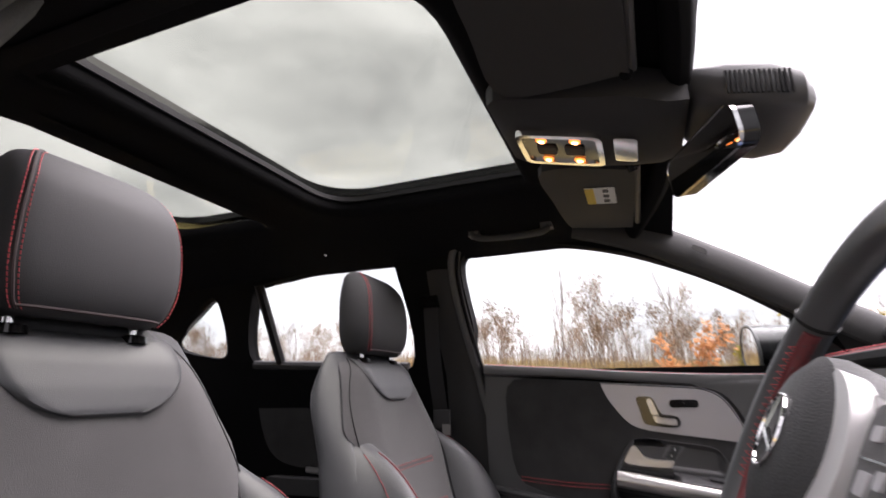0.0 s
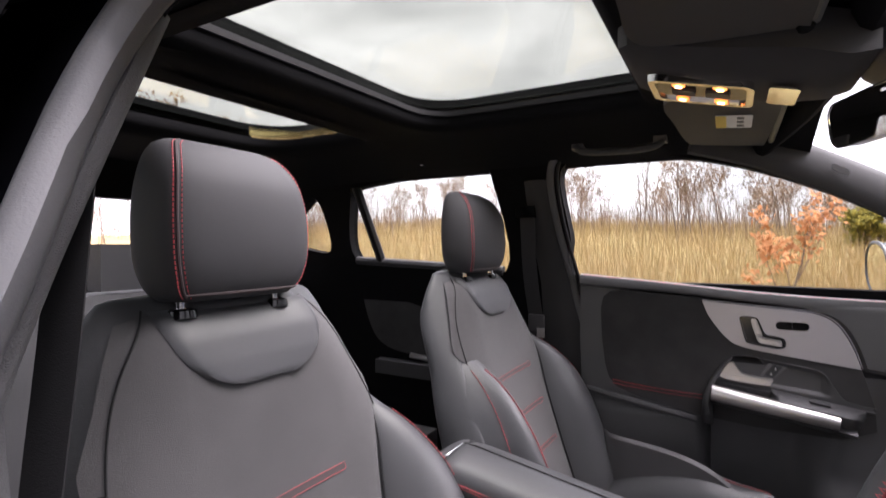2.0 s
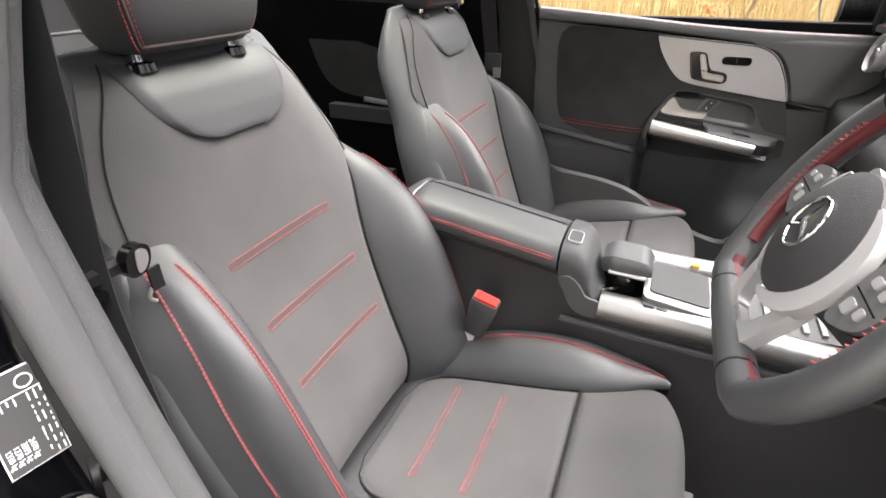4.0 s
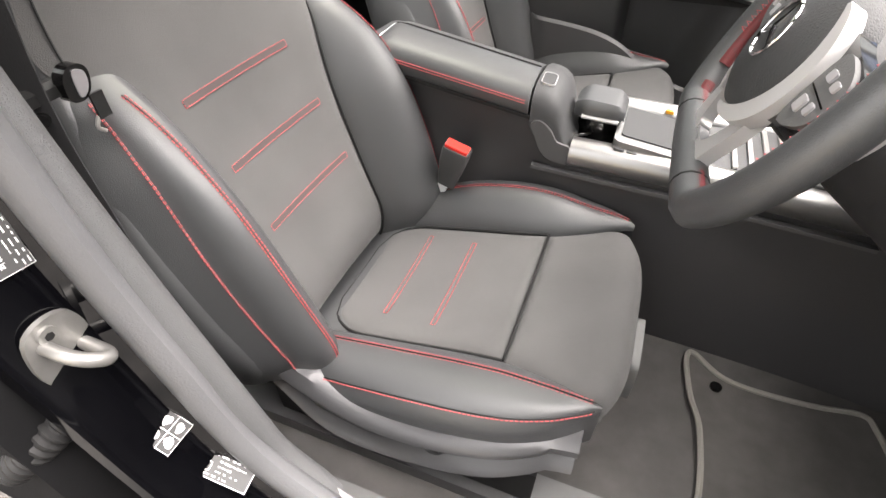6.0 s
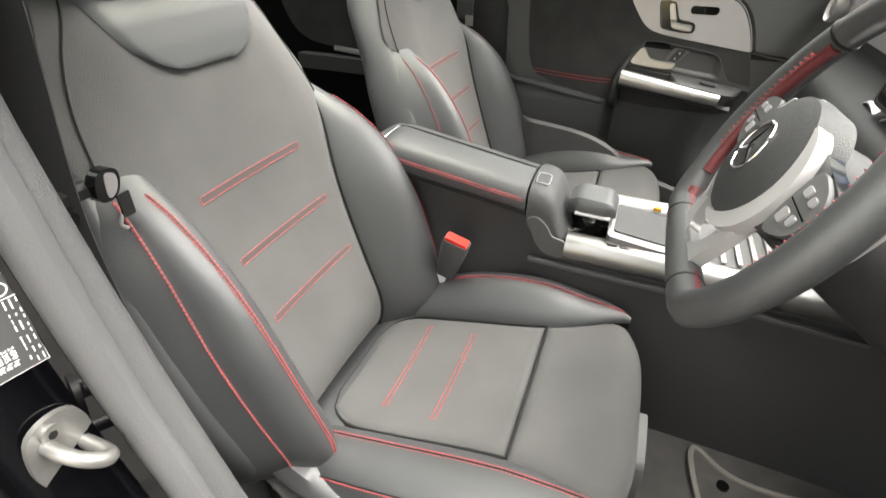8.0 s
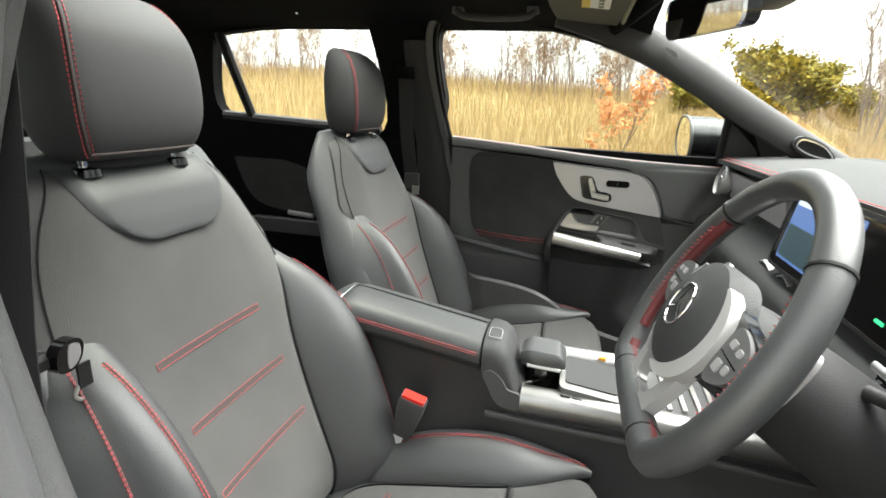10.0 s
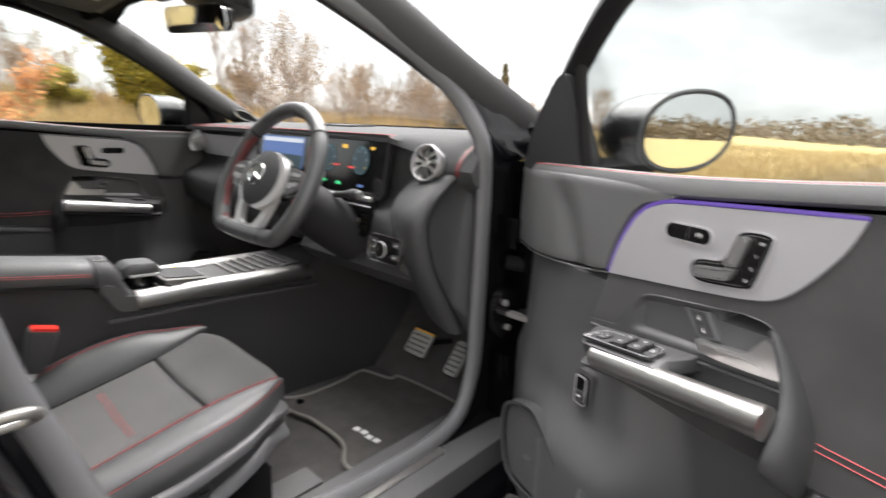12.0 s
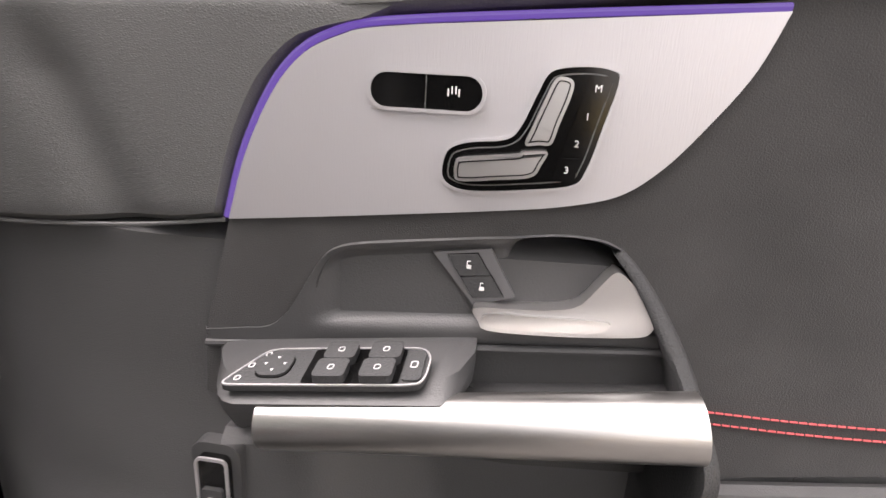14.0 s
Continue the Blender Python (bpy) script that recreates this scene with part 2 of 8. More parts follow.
def tube(path, r, segs=10, closed=False, flat=1.0, up=None):
    """A round (or flattened) bar along a path. r: a number or one for each point."""
    P = [Vector(p) for p in path]
    n, rings, side = len(P), [], None
    for i, p in enumerate(P):
        d = (P[(i + 1) % n] - P[i - 1]) if closed else (P[min(i + 1, n - 1)] - P[max(i - 1, 0)])
        d.normalize()
        ref = Vector(up) if up else (side if side is not None else (Vector((0, 0, 1)) if abs(d.z) < 0.9 else Vector((1, 0, 0))))
        a = (ref - d * ref.dot(d))
        if a.length < 1e-6:
            a = d.orthogonal()
        a.normalize()
        side = a
        b = d.cross(a)
        rad = r[i] if isinstance(r, (list, tuple)) else r
        rings.append([tuple(p + rad * (math.cos(2 * math.pi * j / segs) * a + flat * math.sin(2 * math.pi * j / segs) * b)) for j in range(segs)])
    return loft(rings, True, True, closed)


def strip(path, width_dir, half, thick_dir, thick):
    """A flat band of rectangular section along a path."""
    w, t = Vector(width_dir).normalized() * half, Vector(thick_dir).normalized() * thick
    return loft([[tuple(Vector(p) - w), tuple(Vector(p) + w), tuple(Vector(p) + w + t), tuple(Vector(p) - w + t)] for p in path])


def box(cx, cy, cz, sx, sy, sz):
    x, y, z = sx / 2, sy / 2, sz / 2
    V = [(cx + i * x, cy + j * y, cz + k * z) for i in (-1, 1) for j in (-1, 1) for k in (-1, 1)]
    return V, [(0, 1, 3, 2), (4, 6, 7, 5), (0, 4, 5, 1), (2, 3, 7, 6), (0, 2, 6, 4), (1, 5, 7, 3)]


def slab(outline, depth, to3, lift=0.0):
    """An outline in the plane, drawn out by depth; to3 maps (a, b, out) into space."""
    n = len(outline)
    V = [to3(a, b, lift) for a, b in outline] + [to3(a, b, lift + depth) for a, b in outline]
    return V, [tuple(range(n)), tuple(range(2 * n - 1, n - 1, -1))] + [(i, (i + 1) % n, n + (i + 1) % n, n + i) for i in range(n)]


def ringslab(outer, inner, depth, to3, lift=0.0):
    """A frame between two outlines of equally many points."""
    n = len(outer)
    V = [to3(a, b, lift + d) for d in (0, depth) for o in (outer, inner) for a, b in o]
    F = []
    for i in range(n):
        j = (i + 1) % n
        F += [(i, j, n + j, n + i), (2 * n + i, 3 * n + i, 3 * n + j, 2 * n + j), (i, 2 * n + i, 2 * n + j, j), (n + i, n + j, 3 * n + j, 3 * n + i)]
    return V, F


def rounded(w, h, r, n=5, cx=0.0, cy=0.0):
    out = []
    for sx, sy, a0 in ((1, 1, 0), (-1, 1, 90), (-1, -1, 180), (1, -1, 270)):
        for i in range(n + 1):
            a = radians(a0 + 90 * i / n)
            out.append((cx + sx * (w / 2 - r) + r * math.cos(a), cy + sy * (h / 2 - r) + r * math.sin(a)))
    return out


def soften(outline, n=60):
    """A closed outline with its corners rounded."""
    return [(p[0], p[1]) for p in spline([(a, b, 0) for a, b in outline], n, True)]


def shrink(outline, d):
    """The outline moved inwards by about d."""
    c = np.mean(np.array(outline), 0)
    n, out = len(outline), []
    area = sum(outline[i][0] * outline[(i + 1) % n][1] - outline[(i + 1) % n][0] * outline[i][1] for i in range(n))
    sgn = 1 if area > 0 else -1
    for i in range(n):
        p, q = np.array(outline[i - 1]), np.array(outline[(i + 1) % n])
        t = q - p
        t = t / (np.linalg.norm(t) + 1e-9)
        out.append((outline[i][0] - sgn * t[1] * d, outline[i][1] + sgn * t[0] * d))
    return out


def patch(fn, nu, nv, edge=0.0, back=0.004):
    """A padded panel: fn(u, v, press) for u, v in 0..1, pressed in along its rim by edge, with a short turned-in border."""
    V, F = [], []
    for j in range(nv + 1):
        for i in range(nu + 1):
            u, v = i / nu, j / nv
            d = min(u, 1 - u) * nu, min(v, 1 - v) * nv
            k = min(d[0], d[1])
            press = back if k == 0 else (edge * 0.45 if k == 1 else (edge * 0.12 if k == 2 else 0.0))
            V.append(tuple(fn(u, v, press)))
    for j in range(nv):
        for i in range(nu):
            a = j * (nu + 1) + i
            F.append((a, a + 1, a + nu + 2, a + nu + 1))
    return V, F


def stitches(path, gap=0.0062, long=0.0042, r=0.0007):
    """Dashes of thread along a path."""
    P = [Vector(p) for p in path]
    out = []
    lens = [(P[i + 1] - P[i]).length for i in range(len(P) - 1)]
    total, s = sum(lens), 0.0
    def at(d):
        for i, L in enumerate(lens):
            if d <= L or i == len(lens) - 1:
                return P[i].lerp(P[i + 1], min(1.0, d / max(L, 1e-9)))
            d -= L
    while s + long < total:
        out.append(tube([at(s), at(s + long)], r, 4))
        s += gap
    return merge(*out)


# ---------------------------------------------------------------- the car's shell
CY = -0.03


def lean(z):
    """How far the side leans inwards at a height."""
    return 0.0 if z < 1.26 else 0.4375 * (z - 1.26)


def side_l(x, z, out=0.0):
    return (x, 0.72 - lean(z) + out, z)


def side_r(x, z, out=0.0):
    return (x, 2 * CY - 0.72 + lean(z) - out, z)


def ease(x, a, b):
    k = max(0.0, min(1.0, (x - a) / (b - a)))
    return k * k * (3 - 2 * k)


def jamb(x, z):
    """1 along the rear pillar, where the painted jamb faces forwards; 0 elsewhere."""
    return max(0.0, min(1.0, (0.40 - x) / 0.25)) * max(0.0, min(1.0, (1.42 - z) / 0.12))


FRONT_WINDOW = [(-0.085, 1.268), (-0.10, 1.40), (-0.112, 1.55), (-0.09, 1.60), (-0.03, 1.612), (0.13, 1.607), (0.34, 1.564), (0.545, 1.482), (0.704, 1.39), (0.80, 1.315), (0.83, 1.27), (0.73, 1.258), (0.30, 1.262)]
REAR_WINDOW = [(-0.945, 1.315), (-0.89, 1.555), (-0.86, 1.575), (-0.70, 1.592), (-0.53, 1.609), (-0.36, 1.610), (-0.325, 1.58), (-0.325, 1.288), (-0.60, 1.30)]
QUARTER = [(-1.17, 1.35), (-1.06, 1.36), (-1.06, 1.545), (-1.18, 1.50), (-1.32, 1.40)]
APERTURE = [(-0.125, 1.47), (-0.122, 1.55), (-0.09, 1.60), (0.0, 1.615), (0.13, 1.61), (0.34, 1.57), (0.545, 1.488), (0.71, 1.395), (0.775, 1.31), (0.796, 1.2), (0.799, 1.05), (0.797, 0.9), (0.790, 0.72), (0.738, 0.61), (0.6, 0.582), (0.42, 0.588), (0.30, 0.603), (0.20, 0.635), (0.125, 0.672), (0.065, 0.715), (0.028, 0.76), (0.002, 0.82), (-0.020, 0.90), (-0.043, 0.98), (-0.058, 1.05), (-0.069, 1.12), (-0.086, 1.25), (-0.100, 1.36)]

car = thing("car_body", "black car body with dark headliner and pillar trim, driver's door open", "car", kind="structure")


def holed(outer, holes, to3, thick):
    """A sheet with openings that go through it."""
    bm = bmesh.new()
    loops = []
    for ol in [outer] + holes:
        vs = [bm.verts.new(to3(a, b, 0.0)) for a, b in ol]
        loops.append([bm.edges.new((vs[i], vs[(i + 1) % len(vs)])) for i in range(len(vs))])
    bmesh.ops.triangle_fill(bm, use_beauty=True, use_dissolve=False, edges=[e for l in loops for e in l])
    bmesh.ops.recalc_face_normals(bm, faces=bm.faces)
    geo = bmesh.ops.extrude_face_region(bm, geom=bm.faces[:])
    moved_v = [v for v in geo["geom"] if isinstance(v, bmesh.types.BMVert)]
    off = Vector(to3(0, 0, thick)) - Vector(to3(0, 0, 0.0))
    bmesh.ops.translate(bm, verts=moved_v, vec=off)
    return bm


def dense(outline, n=40):
    return soften(outline, n)


# headliner with two glass openings
def corners(pts, n=8):
    """A polygon whose corners (x, y, radius) are rounded one by one."""
    out = []
    for i, (x, y, r) in enumerate(pts):
        p, a, b = Vector((x, y)), Vector(pts[i - 1][:2]), Vector(pts[(i + 1) % len(pts)][:2])
        d0, d1 = (a - p).normalized(), (b - p).normalized()
        for k in range(n + 1):
            f = k / n
            q0, q1 = p + d0 * r, p + d1 * r
            out.append(tuple((1 - f) ** 2 * q0 + 2 * f * (1 - f) * p + f * f * q1))
    return out


GLASS_F = corners([(0.172, -0.425, 0.17), (0.160, 0.305, 0.02), (-0.378, 0.305, 0.12), (-0.395, -0.425, 0.02)])
GLASS_R = corners([(-0.600, -0.425, 0.05), (-0.600, 0.305, 0.03), (-0.98, 0.305, 0.14), (-0.98, -0.425, 0.14)])


def roof_z(x, y):
    r = abs(y - CY)
    return 1.675 - 0.10 * max(0.0, r - 0.33) ** 1.3 * 4 - 0.16 * max(0.0, x - 0.20) ** 1.2 - 0.03 * max(0.0, -0.6 - x)


def liner_surface():
    xs = sorted(set([0.475, 0.42, 0.36, 0.28, 0.22, 0.19, 0.0, -0.2, -0.41, -0.45, -0.5, -0.55, -0.59, -0.7, -0.85, -1.01, -1.1, -1.25, -1.4]))
    ys = sorted(set([-0.66, -0.60, -0.54, -0.49, -0.43, -0.30, -0.15, 0.0, 0.15, 0.33, 0.39, 0.44, 0.49, 0.54, 0.60]))
    V, F = [], []
    for x in xs:
        for y in ys:
            V.append((x, y, roof_z(x, y)))
    for i in range(len(xs) - 1):
        for j in range(len(ys) - 1):
            mx, my = (xs[i] + xs[i + 1]) / 2, (ys[j] + ys[j + 1]) / 2
            if -0.43 < my < 0.33 and (-0.41 < mx < 0.19 or -1.01 < mx < -0.59):
                continue
            a = i * len(ys) + j
            F.append((a, a + 1, a + len(ys) + 1, a + len(ys)))
    return V, F


def glass_surround(outline, x0, x1):
    """A rounded lip from the liner up to the roof glass."""
    outer = []
    for a, b in outline:
        outer.append((a, b))
    rings = []
    for k, (grow, z) in enumerate(((0.075, None), (0.040, None), (0.018, 1.668), (0.002, 1.676), (-0.004, 1.686), (-0.004, 1.705))):
        ring = []
        for a, b in shrink(outline, -grow):
            ring.append((a, b, (roof_z(a, b) - 0.004) if z is None else min(z, 1.72)))
        rings.append(ring)
    return loft(rings, True, False)


part("headliner", liner_surface(), LINER, car)
part("sunroof_surround", glass_surround(GLASS_F, -0.375, 0.16), LINER, car, "black padded sunroof opening")
part("rear_roof_surround", glass_surround(GLASS_R, -0.98, -0.62), LINER, car)
part("sunroof_seal", ringslab(shrink(GLASS_F, -0.012), shrink(GLASS_F, 0.010), 0.012, lambda a, b, o: (a, b, 1.703 + o)), RUBBER, car)
part("roof_skin", holed([(0.50, -0.70), (0.50, 0.64), (-1.5, 0.62), (-1.5, -0.68)], [shrink(GLASS_F, -0.03), shrink(GLASS_R, -0.03)], lambda a, b, o: (a, b, 1.735 + o), 0.02), PAINT, car)
for nm, gl in (("sunroof_glass", GLASS_F), ("rear_roof_glass", GLASS_R)):
    g = part(nm, slab(shrink(gl, -0.03), 0.005, lambda a, b, o: (a, b, 1.716 + o)), TINT, car, "tinted roof glass")
    g.visible_shadow = False

# far side wall of the cabin behind and around the windows
LEFT_SIDE = [(0.86, 1.24), (0.80, 1.345), (0.70, 1.43), (0.55, 1.52), (0.34, 1.605), (0.13, 1.66), (-0.6, 1.68), (-1.2, 1.62), (-1.45, 1.50), (-1.6, 1.30), (-1.6, 0.5), (-0.06, 0.5), (-0.06, 1.0), (-0.10, 1.20)]
part("left_side_frame", holed(LEFT_SIDE, [dense(FRONT_WINDOW, 60), dense(REAR_WINDOW, 50), dense(QUARTER, 30)], lambda a, b, o: side_l(a, b, o), 0.05), LINER, car)
for nm, ol in (("rear_side_glass", REAR_WINDOW), ("quarter_glass", QUARTER)):
    g = part(nm, slab(shrink(dense(ol, 50), -0.012), 0.004, lambda a, b, o: side_l(a, b, 0.028 + o)), GLASS, car)
    g.visible_shadow = False
part("window_divider", tube([side_l(-0.835, 1.30, 0.01), side_l(-0.862, 1.58, 0.01)], 0.017, 8), RUBBER, car)
# grey edge of the far pillar and its lower trim
bp = [(-0.010, 0.70), (-0.020, 0.90), (-0.052, 1.05), (-0.108, 1.25), (-0.132, 1.40), (-0.142, 1.56)]
rings = []
for x, _, z in spline([(a, 0, b) for a, b in bp], 16):
    y = 0.72 - lean(z)
    w = curve1([(0.7, 0.20), (1.0, 0.16), (1.25, 0.10), (1.56, 0.075)], z)
    rings.append([(x + 0.004, y + 0.02, z), (x, y - 0.012, z), (x - 0.02, y - 0.024, z), (x - w * 0.6, y - 0.030, z), (x - w, y - 0.012, z), (x - w, y + 0.02, z)])
part("b_pillar_trim", loft(rings), VISOR, car, "dark grey plastic pillar trim")
ed = spline([(0.004, 0, 0.86), (-0.030, 0, 1.00), (-0.066, 0, 1.11), (-0.096, 0, 1.21), (-0.120, 0, 1.345), (-0.136, 0, 1.48), (-0.134, 0, 1.575), (-0.105, 0, 1.622), (-0.03, 0, 1.634)], 34)
part("b_pillar_edge", tube([(x, 0.708 - lean(z), z) for x, _, z in ed], 0.011, 8, flat=0.8), GREYTRIM, car, "light grey door seal edge")
part("b_pillar_lip", tube([(x + 0.019, 0.712 - lean(z), z + (0.004 if z > 1.6 else 0)) for x, _, z in ed], 0.006, 6), RUBBER, car)
for s, sd in ((1, side_l), (-1, side_r)):
    pts = [sd(0.24, 1.635, -0.05), sd(0.40, 1.585, -0.035), sd(0.58, 1.50, -0.02), sd(0.76, 1.40, -0.015), sd(0.95, 1.30, -0.005), sd(1.14, 1.20, 0.0)]
    pts = spline(pts, 24)
    rr = []
    for i, p in enumerate(pts):
        k = i / 23
        w = 0.050 - 0.006 * k
        d = (Vector(pts[min(i + 1, 23)]) - Vector(pts[max(i - 1, 0)])).normalized()
        inw = Vector((0.25, -s * 0.92, 0.30))
        inw = (inw - d * inw.dot(d)).normalized()
        oth = d.cross(inw)
        rr.append([tuple(Vector(p) + inw * (w * 0.55 * math.cos(a)) + oth * (w * math.sin(a))) for a in [2 * math.pi * q / 14 for q in range(14)]])
    part("a_pillar_trim", loft(rr), VISOR, car, "dark grey grained pillar trim")
part("pillar_badge", slab(rounded(0.035, 0.014, 0.006), 0.004, lambda a, b, o: (0.53 + a * 0.9, 0.545 - o, 1.535 + b - a * 0.5)), GREYTRIM, car)

# windscreen with its top edge and base
ws = []
for k in range(17):
    f = k / 16
    ws.append([(0.475 + 0.80 * f - 0.05 * (1 - f) * 0, CY + (0.60 + 0.165 * f) * q, 1.690 - 0.475 * f ** 1.08 - 0.065 * abs(q) ** 2) for q in np.linspace(-1, 1, 17)])
g = part("windscreen", loft(ws, False, False), SCREEN_GLASS, car, "clear curved windscreen")
g.visible_shadow = False
part("windscreen_header", tube(spline([(0.38, CY - 0.55, 1.60), (0.445, CY - 0.3, 1.632), (0.46, CY, 1.64), (0.445, CY + 0.3, 1.632), (0.38, CY + 0.55, 1.60)], 20), 0.030, 10, flat=0.7), LINER, car)

# the opening of the driver's door
ap = spline([(x, 0, z) for x, z in APERTURE], 90, True)
ap2 = [(p[0], p[2]) for p in ap]
part("door_seal", tube([side_r(x, z, -0.030) for x, z in shrink(ap2, -0.004)], 0.023, 10, True, flat=0.75), mat("seal_rubber", (0.095, 0.096, 0.099), 0.5, grain=0.4, grain_scale=350), car, "soft grey-black door opening seal")
SILL_FACE = ((0.010, -0.045), (0.018, -0.006), (0.030, 0.000), (0.075, 0.004), (0.120, 0.008), (0.150, 0.025), (0.165, 0.08))
JAMB_FACE = ((0.010, -0.045), (0.018, -0.004), (0.030, 0.004), (0.036, 0.056), (0.042, 0.070), (0.056, 0.074), (0.11, 0.045))
ROOF_FACE = ((0.010, -0.045), (0.018, -0.006), (0.030, 0.000), (0.052, 0.002), (0.062, 0.018), (0.098, -0.004), (0.108, -0.050))
frame_rings = []
for (g0, o0), (g1, o1), (g2, o2) in zip(SILL_FACE, JAMB_FACE, ROOF_FACE):
    inner_ring, outer_ring, roof_ring = shrink(ap2, -g0), shrink(ap2, -g1), shrink(ap2, -g2)
    ring = []
    for (x, z), p, q, r in zip(ap2, inner_ring, outer_ring, roof_ring):
        k = jamb(x, z)
        up = ease(z, 1.24, 1.34) * ease(x, -0.05, 0.15)
        base = (p[0] * (1 - k) + q[0] * k, p[1] * (1 - k) + q[1] * k, o0 * (1 - k) + o1 * k)
        v = [base[i] * (1 - up) + (r[0], r[1], o2)[i] * up for i in range(3)]
        ring.append(side_r(v[0], v[1], v[2] - 0.012))
    frame_rings.append(ring)
part("door_opening_flange", loft(frame_rings, True, False), PAINT, car, "glossy black painted door opening")
# grey trim inside the near pillar
rg = []
for z in np.linspace(0.66, 1.58, 30):
    x0 = curve1([(0.66, 0.120), (0.72, 0.060), (0.79, 0.034), (0.90, 0.000), (1.0, -0.030), (1.1, -0.056), (1.23, -0.083), (1.36, -0.108), (1.58, -0.125)], z)
    y = 2 * CY - 0.72 + lean(z)
    rg.append([(x0 - 0.006, y + 0.036, z), (x0 + 0.002, y + 0.048, z), (x0 + 0.001, y + 0.057, z), (x0 - 0.006, y + 0.065, z), (x0 - 0.035, y + 0.074, z), (x0 - 0.09, y + 0.085, z), (x0 - 0.20, y + 0.06, z), (x0 - 0.22, y + 0.01, z), (x0 - 0.025, y + 0.020, z)])
part("near_pillar_trim", loft(rg), mat("grained_pillar_plastic", (0.070, 0.071, 0.072), 0.6, grain=0.8, grain_scale=420, vor=True, mottle=0.10, mottle_scale=6), car, "grey plastic pillar trim beside the driver's seat")
# near side behind the pillar, sill and floor pan
RIGHT_SIDE = [(-0.13, 1.64), (-0.6, 1.68), (-1.2, 1.62), (-1.45, 1.50), (-1.6, 1.30), (-1.6, 0.5), (-0.10, 0.5), (-0.10, 1.25)]
part("right_side_frame", holed(RIGHT_SIDE, [dense([(-0.945, 1.315), (-0.89, 1.555), (-0.70, 1.592), (-0.36, 1.60), (-0.325, 1.57), (-0.315, 1.30), (-0.60, 1.30)], 40)], lambda a, b, o: side_r(a, b, 0.045 + o), 0.05), LINER, car)
g = part("rear_side_glass", slab([(-0.95, 1.30), (-0.90, 1.56), (-0.36, 1.61), (-0.31, 1.29)], 0.004, lambda a, b, o: side_r(a, b, 0.07 + o)), GLASS, car)
g.visible_shadow = False
part("rear_hatch", holed([(0.62, 0.5), (0.64, 1.70), (-0.64, 1.70), (-0.62, 0.5)], [rounded(1.02, 0.28, 0.07, 6, 0.0, 1.39)], lambda a, b, o: (-1.60 + 0.25 * (b - 1.0) - o, CY + a, b), 0.05), LINER, car)
part("sill", box(0.35, -0.76, 0.50, 1.1, 0.16, 0.14), PLASTIC, car, bevel=0.02)
part("sill_plate", slab(rounded(0.50, 0.045, 0.012), 0.003, lambda a, b, o: (0.42 + a, -0.765 + b, 0.571 + o)), ALU, car, "brushed aluminium sill plate")
part("outer_sill", box(0.35, -0.87, 0.38, 1.5, 0.10, 0.24), PAINT, car, bevel=0.03)
part("floor_pan", box(-0.1, CY, 0.42, 3.0, 1.40, 0.08), CARPET, car, "charcoal carpeted floor", bevel=0.01)
part("footwell_wall", slab([(0.95, 0.44), (1.30, 0.80), (1.30, 1.20), (1.36, 1.20), (1.36, 0.40), (0.95, 0.40)], 1.40, lambda a, b, o: (a, CY - 0.70 + o, b)), CARPET, car)
part("footwell_side", slab([(0.800, 0.45), (1.35, 0.45), (1.35, 1.10), (0.87, 1.10), (0.81, 0.95)], 0.03, lambda a, b, o: (a, -0.733 - o, b)), CARPET, car)
part("passenger_footwell_side", slab([(0.70, 0.44), (1.35, 0.44), (1.35, 1.22), (0.78, 1.22), (0.72, 0.95)], 0.03, lambda a, b, o: (a, 0.690 + o, b)), CARPET, car)
part("front_wing", box(1.45, -0.86, 0.72, 0.95, 0.12, 0.55), PAINT, car, "black painted front wing", bevel=0.05)
part("bonnet", slab([(1.30, 1.10), (1.9, 1.05), (2.35, 0.85), (2.35, 0.4), (1.30, 0.4)], 1.66, lambda a, b, o: (a, -0.86 + o, b)), PAINT, car, bevel=0.06)


# ---------------------------------------------------------------- front seats
SEATY = -0.38


def seat_w(z):
    return curve1([(0.60, 0.235), (0.75, 0.280), (0.9, 0.292), (1.0, 0.278), (1.06, 0.258), (1.11, 0.236), (1.18, 0.203), (1.25, 0.172), (1.30, 0.135), (1.33, 0.10)], z)


def seat_i(z):
    return curve1([(0.60, 0.138), (0.72, 0.140), (0.85, 0.145), (0.95, 0.155), (1.02, 0.172), (1.07, 0.194), (1.10, 0.214), (1.12, 0.226)], z)


def seat_h(z):
    return curve1([(0.60, 0.055), (0.72, 0.088), (0.85, 0.094), (0.95, 0.088), (1.02, 0.068), (1.07, 0.042), (1.10, 0.015), (1.12, 0.002), (1.2, 0.0)], z)


def back_x(z):
    return 0.2015 - 0.358 * z - 0.02 * max(0.0, z - 1.22) * 4 - 0.032 * max(0.0, (0.75 - z) / 0.09) ** 2


def shoulder_drop(k, z):
    """How far the backrest falls away towards its upper edges."""
    return 0.030 * max(0.0, min(k, 1.0) - 0.55) ** 2 / 0.2 * min(1.0, max(0.0, (z - 1.01) / 0.09))


